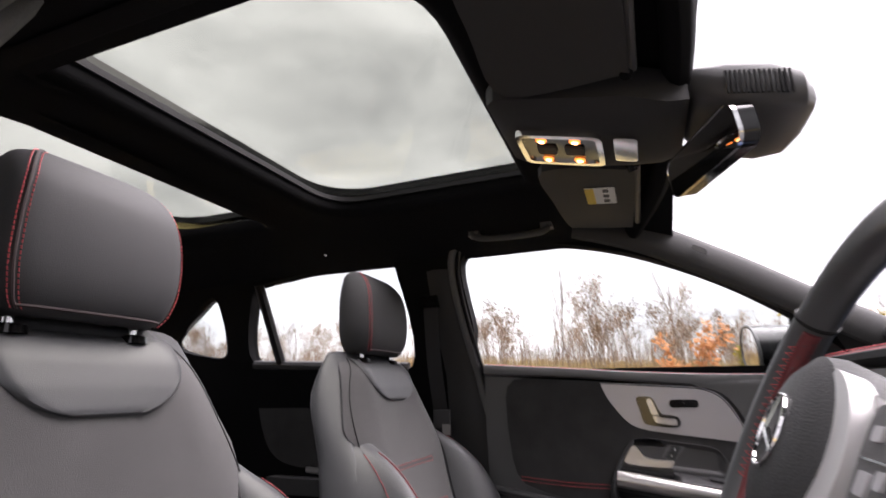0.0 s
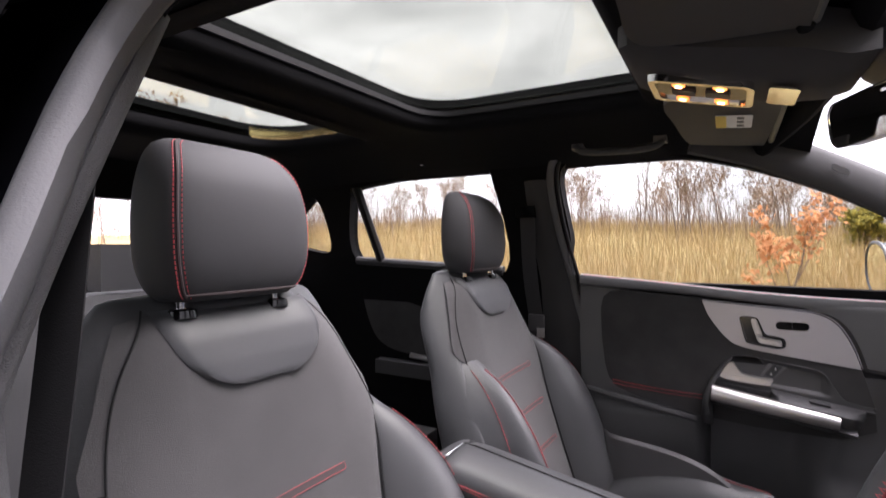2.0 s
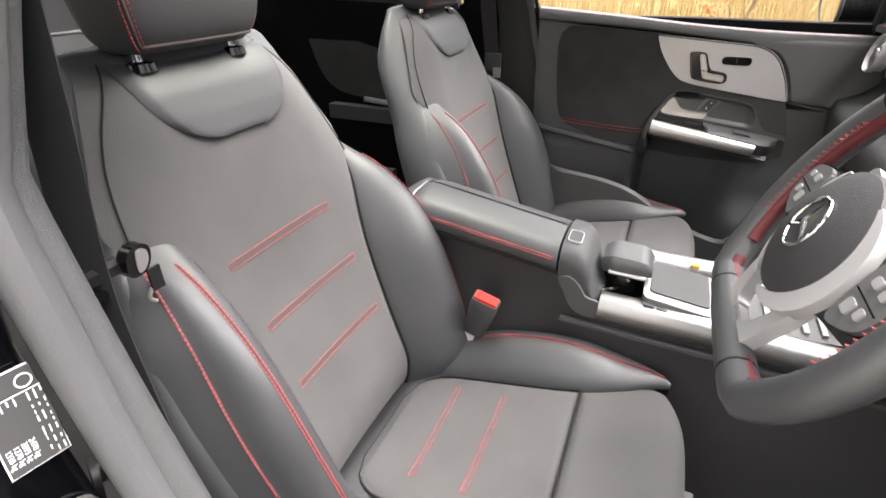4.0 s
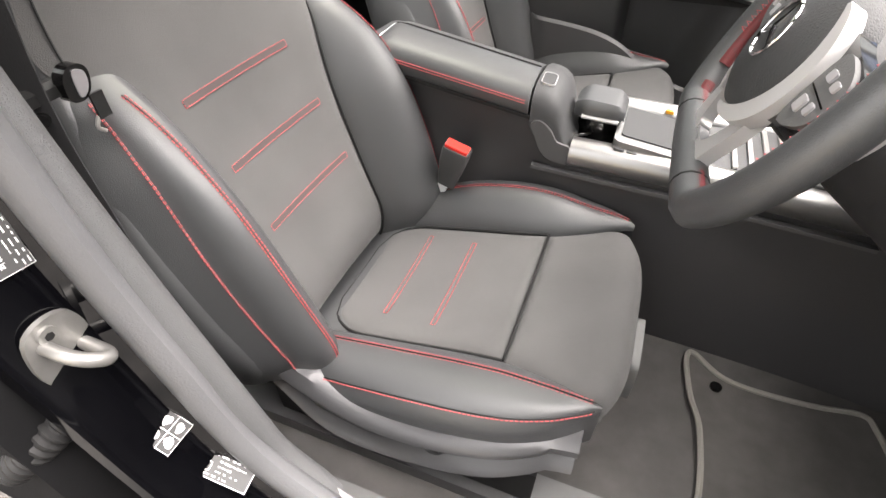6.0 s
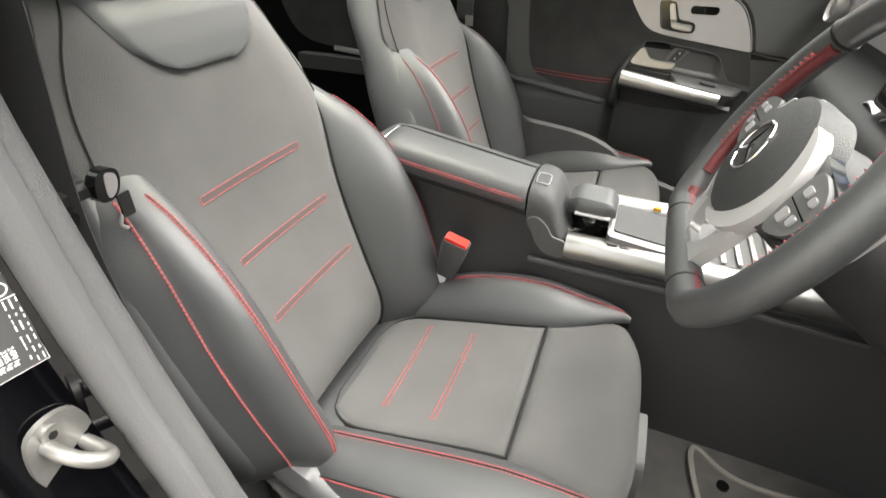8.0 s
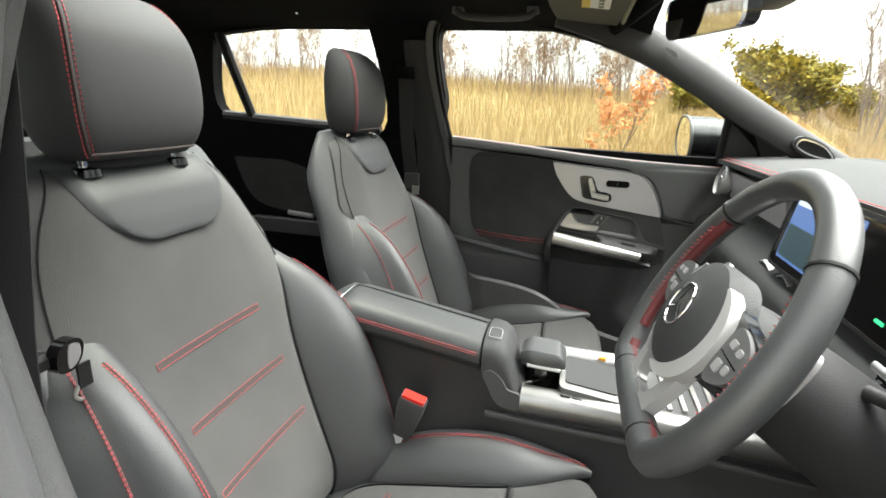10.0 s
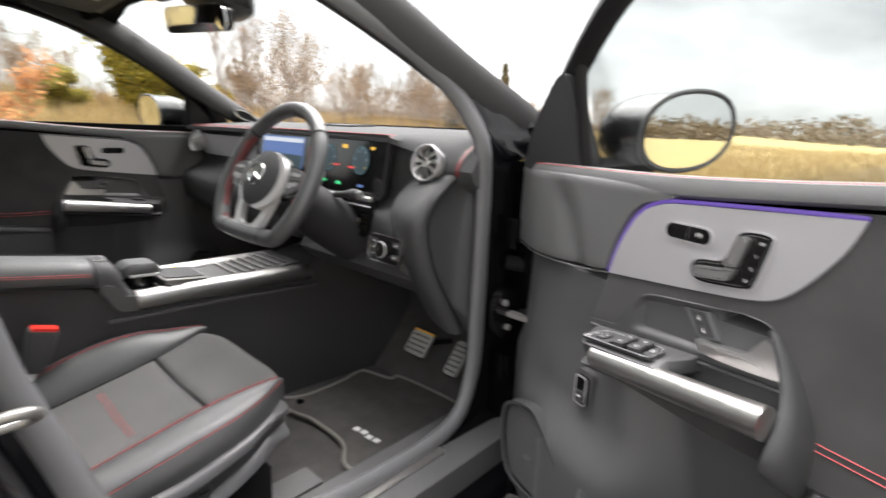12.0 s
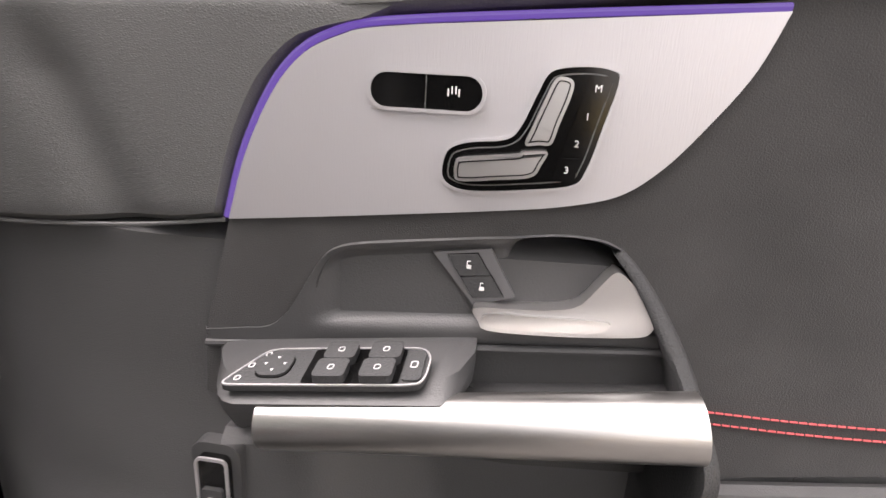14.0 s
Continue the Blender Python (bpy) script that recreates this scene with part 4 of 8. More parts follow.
    sue = [(0.356, 0.93), (0.360, 0.985), (0.384, 1.072), (0.405, 1.125), (0.44, 1.182), (0.50, 1.202), (0.72, 1.226), (0.930, 1.240), (0.962, 1.236), (0.982, 1.218), (0.989, 1.185), (0.986, 1.10), (0.976, 1.02), (0.966, 0.985), (0.945, 0.960), (0.90, 0.944), (0.88, 0.938), (0.74, 0.912), (0.60, 0.90), (0.42, 0.90)]
    part("suede_panel", holed(sue, [hole, hole_low], to3(0.110), 0.011), DOORSUEDE, t, "black suede door insert")
    part("rear_border", slab([(0.80, 0.900), (0.90, 0.915), (1.0, 0.935), (1.047, 0.960), (1.052, 1.10), (1.050, 1.250), (0.80, 1.230)], 0.012, to3(0.1035)), LEATHERETTE, t, "grained leatherette border round the suede", bevel=0.004)
    for dz in (0.0, -0.009):
        line = [(a, s * 0.1222, curve1([(0.720, 0.966), (0.80, 0.967), (0.90, 0.973), (1.04, 0.986)], a) + dz) for a in np.linspace(0.722, 0.955, 36)]
        part("stitching", stitches(line, gap=0.006, long=0.0048, r=0.0009), RED, t, "red stitching")
    # silver panel with the light strip
    sil_o = [(0.385, 1.073), (0.400, 1.120), (0.421, 1.161), (0.441, 1.184), (0.464, 1.196), (0.495, 1.203), (0.60, 1.211), (0.722, 1.220), (0.710, 1.187), (0.691, 1.157), (0.670, 1.130), (0.648, 1.112), (0.620, 1.103), (0.578, 1.096), (0.464, 1.082)]
    lead = [(p[0], p[1]) for p in spline([(a, b, 0.0) for a, b in sil_o[:8]], 44)]
    tail = [(p[0], p[1]) for p in spline([(a, b, 0.0) for a, b in sil_o[7:] + sil_o[:1]], 44)]
    sil_s = lead + tail[1:-1]
    sil = part("silver_panel", slab(sil_s, 0.010, to3(0.1135)), SILVER, t, "satin silver switch panel", bevel=0.003)
    strip_path = spline([(a, s * 0.1205, b) for a, b in [(0.3825, 1.074), (0.397, 1.121), (0.418, 1.163), (0.439, 1.187), (0.463, 1.1995), (0.495, 1.2065), (0.60, 1.2145), (0.722, 1.2225)]], 50)
    part("light_strip", tube(strip_path, 0.0026 if driver else 0.0012, 8), AMBIENT if driver else SILVER, sil, "violet ambient light strip" if driver else "thin satin edge strip")

    def face(lift=0.0):
        return to3(0.1237 + lift)
    # pill switch
    pill = rounded(0.0745, 0.025, 0.0122, 8, 0.5215, 1.1665)
    part("switch_ring", ringslab(pill, shrink(pill, 0.0022), 0.0022, face()), SILVER, sil)
    part("seat_heater_switch", slab(shrink(pill, 0.0022), 0.0016, face()), PIANO, sil, "black seat heating switch")
    part("switch_split", box(0.5215, s * 0.1254, 1.1665, 0.0006, 0.0004, 0.020), GREYTRIM, sil)
    # L-shaped seat control
    Lo = soften([(0.600, 1.1855), (0.615, 1.1875), (0.630, 1.1865), (0.6375, 1.180), (0.632, 1.152), (0.6255, 1.125), (0.617, 1.1140), (0.585, 1.1085), (0.552, 1.1055), (0.5365, 1.110), (0.5325, 1.120), (0.5365, 1.1335), (0.550, 1.1395), (0.572, 1.1425), (0.580, 1.150), (0.588, 1.170), (0.593, 1.181)], 64)
    part("control_ring", ringslab(Lo, shrink(Lo, 0.0018), 0.0024, face()), SILVER, sil)
    part("control_base", slab(shrink(Lo, 0.0018), 0.0012, face()), PIANO, sil, "glossy black seat control recess")
    back_o = soften([(0.5985, 1.1775), (0.604, 1.1792), (0.6092, 1.1765), (0.6085, 1.168), (0.6040, 1.153), (0.6005, 1.1408), (0.593, 1.1397), (0.5852, 1.1392), (0.588, 1.149), (0.5935, 1.165)], 40)
    cush_o = soften([(0.5435, 1.1262), (0.5465, 1.1285), (0.565, 1.1310), (0.5815, 1.1332), (0.5842, 1.1350), (0.5985, 1.1363), (0.5960, 1.1280), (0.5905, 1.1200), (0.570, 1.1168), (0.5468, 1.1143), (0.5430, 1.1190)], 40)
    for nm, ol in (("backrest_lever", back_o), ("cushion_lever", cush_o)):
        lv = part(nm, slab(ol, 0.009, face(0.001)), SATIN, sil, "silver seat adjuster lever", bevel=0.0025)
        part("lever_rim", ringslab(shrink(ol, 0.0020), shrink(ol, 0.0028), 0.0008, face(0.0098)), CHROME, lv)
        part("lever_face", slab(shrink(ol, 0.0029), 0.0004, face(0.0099)), SATIN, lv, "brushed lever face")
    part("control_line", ringslab(shrink(Lo, 0.0052), shrink(Lo, 0.0060), 0.0004, face(0.0012)), GREYTRIM, sil)
    for i, ch in enumerate("M123"):
        cz = 1.1738 - 0.0163 * i
        cx = 0.6265 - 0.0042 * i
        q = [(cx - 0.0075, cz + 0.007), (cx + 0.0062, cz + 0.0075), (cx + 0.0032, cz - 0.007), (cx - 0.0105, cz - 0.0075)]
        b = part("memory_button", slab(q, 0.0012, face(0.0013)), PIANO, sil, "black memory button")
        if driver:
            m = Matrix.Translation((cx - 0.002, s * 0.1268, cz)) @ Matrix(((1, 0, 0, 0), (0, 0, -1, 0), (0, 1, 0, 0), (0, 0, 0, 1)))
            glyph(ch, 0.0060, WHITE, b, m)
    if driver:
        for k, (dx, dz) in enumerate(((-0.0035, 0.0), (-0.0012, 0.0015), (0.0012, 0.0015), (0.0032, 0.0))):
            part("symbol", box(0.539 + dx, s * 0.1258, 1.1668 + dz, 0.0009, 0.0004, 0.0045), WHITE, sil)
    # handle bowl, lever and lock buttons
    def bowl(u, v, press):
        a = 0.41 + u * 0.32
        b = 0.925 + v * 0.165
        e = min(u, 1 - u, v, 1 - v)
        return (a, s * (0.046 + 0.035 * max(0.0, 1 - e / 0.12) ** 2), b)
    part("handle_bowl", patch(bowl, 24, 16, 0, 0), PLASTIC, t, "dark recess behind the door handle")
    def handle_low(a):
        return 0.974 + (a - 0.357) * 0.102

    def handle_panel(u, v, press):
        a = 0.357 + u * 0.343
        lo = handle_low(a)
        top = curve1([(0.357, 0.984), (0.390, 0.9895), (0.4116, 0.994), (0.4251, 1.0066), (0.4385, 1.0292), (0.4502, 1.0496), (0.4588, 1.0592), (0.4734, 1.0653), (0.5019, 1.0699), (0.5434, 1.0756), (0.579, 1.0801), (0.625, 1.0850), (0.656, 1.0770), (0.680, 1.0460), (0.700, 1.0120)], a)
        b = lo + v * (top - lo)
        dish = ease(a, 0.440, 0.466) * ease(top - b, 0.003, 0.016) * ease(b - lo, 0.013, 0.024) * (0.009 + 0.058 * ease(a, 0.580, 0.596))
        return (a, s * (0.1228 - dish - press), b)
    part("handle_panel", patch(handle_panel, 90, 26, 0.0012, 0.005), PLASTIC, t, "black moulded panel round the door handle", smooth=60)
    part("pocket_ledge", tube([(a, s * 0.1225, handle_low(a) - 0.001) for a in np.linspace(0.360, 0.694, 20)], 0.003, 8), PLASTIC, t, "plastic ledge under the door handle")
    lev = soften([(0.562, 1.0285), (0.566, 1.0185), (0.574, 1.0125), (0.62, 1.0140), (0.668, 1.0190), (0.679, 1.0240), (0.6795, 1.0330), (0.668, 1.050), (0.657, 1.0610), (0.650, 1.0625), (0.642, 1.052), (0.630, 1.0370), (0.610, 1.0320), (0.585, 1.0300)], 44)
    part("door_handle", slab(lev, 0.018, to3(0.112)), SATIN, t, "satin silver door release lever", bevel=0.005)
    part("lever_groove", slab(soften([(0.572, 1.026), (0.574, 1.0165), (0.62, 1.0185), (0.645, 1.021), (0.650, 1.029), (0.61, 1.028)], 24), 0.003, to3(0.130)), ALU, t, bevel=0.001)
    plate = [(0.5310, 1.0620), (0.5700, 1.0680), (0.5890, 1.0350), (0.5610, 1.0260)]
    lp = part("lock_plate", slab(plate, 0.016, to3(0.104)), LEVERGREY, t, "satin dark grey lock switch plate", bevel=0.003)
    for k in (0, 1):
        o = [(0.5415 + 0.0095 * k, 1.0615 - 0.0150 * k), (0.5615 + 0.0100 * k, 1.0640 - 0.0145 * k), (0.5710 + 0.0100 * k, 1.0500 - 0.0150 * k), (0.5505 + 0.0100 * k, 1.0475 - 0.0150 * k)]
        part("button_gap", slab(shrink(o, -0.0008), 0.0006, to3(0.1201)), PIANO, lp)
        b = part("lock_button", slab(o, 0.002, to3(0.1203)), SOFT, lp, "black door lock button", bevel=0.0006)
        c = np.mean(np.array(o), 0)
        part("symbol", box(c[0], s * 0.1226, c[1] - 0.001, 0.0032, 0.0004, 0.0028), WHITE, b)
        part("symbol", tube([(c[0] - 0.0012, s * 0.1226, c[1] + 0.0006), (c[0] - 0.001, s * 0.1226, c[1] + 0.003), (c[0] + 0.001, s * 0.1226, c[1] + 0.003)], 0.0004, 4), WHITE, b)
    # pull tube with its housing
    def pod(a, b, o):
        """A plate that slopes from the panel to the tube: a along, b across."""
        z0 = 0.947 + (a - 0.425) * 0.136 + 0.041
        return (a, s * (0.150 + b * 0.98 + o * 0.2), z0 - b * 0.20 + o * 0.98)
    hs = []
    for a in np.linspace(0.378, 0.566, 24):
        zc = 0.953 + (a - 0.425) * 0.136
        e = max(0.10, math.sin(min(1.0, (a - 0.374) / 0.045, (0.570 - a) / 0.02) * math.pi / 2))
        low = curve1([(0.378, 0.030), (0.40, -0.020), (0.43, -0.012), (0.566, 0.010)], a)
        top = zc + 0.030
        hs.append([(a, s * 0.105, zc + low - 0.004), (a, s * (0.125 + 0.040 * e), zc + low), (a, s * (0.125 + 0.062 * e), zc + max(low, 0.008)), (a, s * (0.125 + 0.066 * e), top - 0.010), (a, s * (0.125 + 0.050 * e), top - 0.001), (a, s * 0.105, top + 0.002)])
    part("pull_housing", loft(hs), PLASTIC, t, "black plastic switch housing")
    tray = []
    for a in np.linspace(0.40, 0.712, 18):
        zc = 0.953 + (a - 0.425) * 0.136
        tray.append([(a, s * 0.100, zc - 0.010), (a, s * 0.170, zc - 0.012), (a, s * 0.178, zc - 0.020), (a, s * 0.165, zc - 0.030), (a, s * 0.100, zc - 0.034)])
    part("pull_tray", loft(tray), PLASTIC, t, "dark tray behind the pull bar")
    arc = spline([(0.652, 1.0745, 0.004), (0.664, 1.0620, 0.010), (0.682, 1.0360, 0.020), (0.701, 0.9990, 0.040), (0.710, 0.9650, 0.068), (0.709, 0.9400, 0.068), (0.708, 0.9150, 0.045), (0.707, 0.8950, 0.016)], 36)
    br = []
    for i, (a, z, d) in enumerate(arc):
        p, q = arc[max(i - 1, 0)], arc[min(i + 1, 35)]
        tx, tz = q[0] - p[0], q[1] - p[1]
        ln = math.hypot(tx, tz)
        nx, nz = -tz / ln, tx / ln
        w = curve1([(0, 0.003), (8, 0.005), (18, 0.008), (26, 0.0125), (35, 0.0125)], i)
        br.append([(a - nx * w, s * 0.108, z - nz * w), (a - nx * w, s * (0.121 + d * 0.9), z - nz * w), (a - nx * w * 0.6, s * (0.121 + d), z - nz * w * 0.6), (a + nx * w * 0.5, s * (0.121 + d * 0.92), z + nz * w * 0.5), (a + nx * w, s * (0.121 + d * 0.55), z + nz * w), (a + nx * w, s * 0.108, z + nz * w)])
    part("pull_bracket", loft(br), SOFT, t, "curved plastic bracket at the end of the pull bar", smooth=60)
    tp = [(a, s * 0.183, 0.955 + (a - 0.425) * 0.136) for a in np.linspace(0.436, 0.698, 14)]
    part("pull_tube", tube(tp, [0.0172 + 0.0032 * (i / 13) for i in range(14)], 24), ALU, t, "brushed aluminium pull bar")
    if driver:
        po = soften([(0.4090, 0.0345), (0.4110, 0.0300), (0.424, 0.008), (0.432, 0.003), (0.450, 0.002), (0.515, 0.002), (0.532, 0.003), (0.539, 0.010), (0.540, 0.022), (0.538, 0.034), (0.530, 0.038), (0.500, 0.0385), (0.430, 0.0385), (0.416, 0.0385), (0.4110, 0.0375)], 60)

        def on(lift):
            return lambda a, b, o: pod(a, b, o + lift)
        sw = part("switch_pack", slab(po, 0.004, pod), SOFT, t, "black window switch pack", bevel=0.001)
        part("switch_ring", ringslab(shrink(po, 0.0004), shrink(po, 0.0014), 0.0014, on(0.0036)), SILVER, sw)
        part("mirror_adjuster", slab(rounded(0.022, 0.021, 0.007, 5, 0.4385, 0.020), 0.0022, on(0.004)), SOFT, sw, "black mirror adjuster pad", bevel=0.0006)
        part("adjuster_gap", ringslab(rounded(0.0236, 0.0226, 0.0078, 5, 0.4385, 0.020), rounded(0.022, 0.021, 0.007, 5, 0.4385, 0.020), 0.0003, on(0.004)), PIANO, sw)
        for dx, dy in ((0, 0.006), (0, -0.006), (0.0065, 0), (-0.0065, 0)):
            part("symbol", slab([(0.4385 + dx - 0.0011, 0.020 + dy - 0.0009), (0.4385 + dx + 0.0011, 0.020 + dy - 0.0009), (0.4385 + dx, 0.020 + dy + 0.0011)], 0.0003, on(0.0063)), WHITE, sw)
        for a0, b0 in ((0.4285, 0.0080), (0.4215, 0.0190), (0.4175, 0.0310)):
            part("symbol", ringslab(rounded(0.0040, 0.0042, 0.0010, 2, a0, b0), rounded(0.0028, 0.0030, 0.0006, 2, a0, b0), 0.0003, on(0.0042)), WHITE, sw)
        part("switch_well", slab(rounded(0.062, 0.033, 0.003, 3, 0.4920, 0.020), 0.0004, on(0.0041)), PIANO, sw, "glossy black well round the window switches")
        for a0 in (0.4800, 0.5095):
            for b0 in (0.0115, 0.0285):
                bt = part("window_switch", slab(rounded(0.0205, 0.0165, 0.003, 3, a0 - 0.10 * (b0 - 0.02), b0), 0.007, on(0.004)), SOFT, sw, "black window switch", bevel=0.0022)
                c0 = a0 - 0.10 * (b0 - 0.02)
                part("symbol", ringslab(rounded(0.0040, 0.0044, 0.0012, 2, c0, b0), rounded(0.0031, 0.0035, 0.0008, 2, c0, b0), 0.0003, on(0.0111)), WHITE, bt)
        part("child_lock", slab(rounded(0.012, 0.028, 0.003, 3, 0.5300, 0.020), 0.0014, on(0.004)), SOFT, sw, "black child lock button", bevel=0.0005)
        part("symbol", ringslab(rounded(0.0046, 0.0060, 0.0012, 2, 0.530, 0.020), rounded(0.0034, 0.0048, 0.0008, 2, 0.530, 0.020), 0.0003, on(0.0055)), WHITE, sw)
        bo = rounded(0.027, 0.054, 0.006, 5, 0.364, 0.851)
        bt = part("tailgate_switch", slab(bo, 0.006, to3(0.130)), PIANO, t, "black tailgate switch with chrome rim", bevel=0.001)
        part("switch_ring", ringslab(shrink(bo, -0.0006), shrink(bo, 0.0018), 0.002, to3(0.1362)), SILVER, bt)
        part("rocker", slab(rounded(0.018, 0.020, 0.003, 3, 0.364, 0.840), 0.006, to3(0.134)), SOFT, bt, bevel=0.002)
        part("symbol", box(0.364, s * 0.1404, 0.841, 0.007, 0.0004, 0.0028), WHITE, bt)
        part("switch_plate", slab(rounded(0.042, 0.072, 0.012, 5, 0.364, 0.851), 0.014, to3(0.116)), PLASTIC, t, bevel=0.003)
    else:
        po = rounded(0.040, 0.020, 0.004, 4, 0.470, 0.016)
        part("window_switch", slab(po, 0.005, pod), SOFT, t, "window switch with chrome rim", bevel=0.001)
    # loudspeaker and map pocket
    so = soften([(0.180, 0.725), (0.225, 0.752), (0.268, 0.757), (0.300, 0.735), (0.345, 0.690), (0.388, 0.630), (0.365, 0.595), (0.300, 0.578), (0.215, 0.577), (0.185, 0.610), (0.172, 0.670)], 48)
    sp = part("speaker_grille", slab(so, 0.016, to3(0.143)), RUBBER, t, "black loudspeaker grille", bevel=0.003)
    part("speaker_rim", ringslab(shrink(so, -0.006), so, 0.024, to3(0.140)), SOFT, sp, bevel=0.002)
    rows = []
    for k in range(28):
        zz = 0.586 + 0.006 * k
        hit = [p for p in so if abs(p[1] - zz) < 0.008]
        if len(hit) > 1:
            x0, x1 = min(p[0] for p in hit) + 0.012, max(p[0] for p in hit) - 0.012
            if x1 > x0:
                rows.append(tube([(x0, s * 0.1594, zz), (x1, s * 0.1594, zz)], 0.0016, 5))
    part("grille_rib", merge(*rows), PLASTIC, sp)
    part("speaker_badge", box(0.262, s * 0.1625, 0.655, 0.020, 0.001, 0.006), GREYTRIM, sp)
    pk = []
    for a in np.linspace(0.395, 1.0, 26):
        zt = curve1([(0.395, 0.715), (0.45, 0.690), (0.60, 0.735), (0.70, 0.80), (0.80, 0.83), (1.0, 0.85)], a)
        e = min(1.0, (a - 0.39) / 0.06, (1.005 - a) / 0.06)
        pk.append([(a, s * 0.13, 0.47), (a, s * (0.135 + 0.065 * e), 0.475), (a, s * (0.135 + 0.075 * e), 0.55), (a, s * (0.135 + 0.075 * e), zt - 0.008), (a, s * (0.130 + 0.070 * e), zt), (a, s * (0.122 + 0.062 * e), zt - 0.006), (a, s * (0.122 + 0.060 * e), 0.50)])
    part("map_pocket", loft(pk), PLASTIC, t, "dark plastic door pocket")
    ledge = [(a, s * 0.126, curve1([(0.735, 0.900), (0.90, 0.925), (1.03, 0.945)], a)) for a in np.linspace(0.735, 1.03, 16)]
    part("ledge", tube(ledge, 0.010, 8), PLASTIC, t, "grey plastic ledge")
    # window frame, mirror corner and glass
    def lean_n(b):
        return 0.022 + lean(b)
    sash = [(0.02, 1.225), (0.10, 1.30), (0.205, 1.398), (0.34, 1.495), (0.50, 1.565), (0.72, 1.628), (0.96, 1.652), (1.09, 1.625), (1.118, 1.45), (1.112, 1.26)]
    part("window_frame", tube([(a, s * lean_n(b), b) for a, b in [(p[0], p[2]) for p in spline([(a, 0, b) for a, b in sash], 50)]], 0.020, 8, flat=1.2), RUBBER, t, "black window frame")
    tri = soften([(0.045, 1.215), (0.055, 1.262), (0.10, 1.315), (0.17, 1.372), (0.212, 1.395), (0.226, 1.38), (0.230, 1.30), (0.233, 1.215), (0.14, 1.208)], 40)
    part("mirror_corner", slab(tri, 0.03, lambda a, b, o: (a, s * (lean_n(b) + 0.006 + o), b)), SOFT, t, "black plastic mirror corner trim", bevel=0.006)
    part("window_channel", tube([(0.240, s * 0.06, 1.21), (0.238, s * lean_n(1.41) + s * 0.01, 1.41)], 0.011, 8), RUBBER, t)
    gl = part("door_glass", slab([(0.235, 1.20), (0.235, 1.41), (0.34, 1.485), (0.50, 1.555), (0.72, 1.62), (0.96, 1.645), (1.09, 1.61), (1.10, 1.25)], 0.004, lambda a, b, o: (a, s * (lean_n(b) - 0.006 + o), b)), GLASS, t, "clear door window")
    gl.visible_shadow = False
    # outside mirror
    rings = []
    for k in range(15):
        f = k / 14
        a = 0.135 + 0.175 * f
        g = math.sin(min(1.0, f * 1.7) * math.pi / 2) ** 0.5 if f > 0 else 0.05
        g = max(g, 0.06)
        ring = []
        for q in range(28):
            an = 2 * math.pi * q / 28
            c, sn = math.cos(an), math.sin(an)
            ring.append((a, s * (-0.112 + 0.124 * g * math.copysign(abs(c) ** 0.88, c)), 1.303 + 0.072 * g * math.copysign(abs(sn) ** 0.88, sn) - 0.012 * c * g))
        rings.append(ring)
    mh = part("mirror_housing", loft(rings), MIRRORBLACK, t, "glossy black mirror housing")
    lip = [(p[0] + 0.002, p[1], p[2]) for p in rings[-1]]
    part("mirror_rim", tube(lip, 0.005, 6, True), PLASTIC, mh)
    part("mirror_face", ([(0.314, -s * 0.112 + (p[1] + s * 0.112) * 0.93, 1.303 + (p[2] - 1.303) * 0.93) for p in rings[-1]] , [tuple(range(28))]), MIRROR, mh, "silvered mirror glass")
    part("mirror_foot", tube(spline([(0.19, s * 0.0, 1.215), (0.225, -s * 0.05, 1.222), (0.255, -s * 0.09, 1.235)], 8), 0.030, 10, flat=0.6), PLASTIC, mh)
    return t


DIR = math.degrees(math.atan2(-0.936, -0.352))
driver_door = door("driver_door", "open black driver's door with silver switch panel and suede insert", -1, pose(0.93, -0.80, 0, 0, 0, DIR), True)
passenger_door = door("passenger_door", "closed black passenger door with silver switch panel and suede insert", 1, pose(0.975, 0.795, 0, 0, 0, 180), False)


# ---------------------------------------------------------------- dashboard
dash = thing("dashboard", "grey-black padded dashboard with round metal vents and a wide screen", "dashboard")


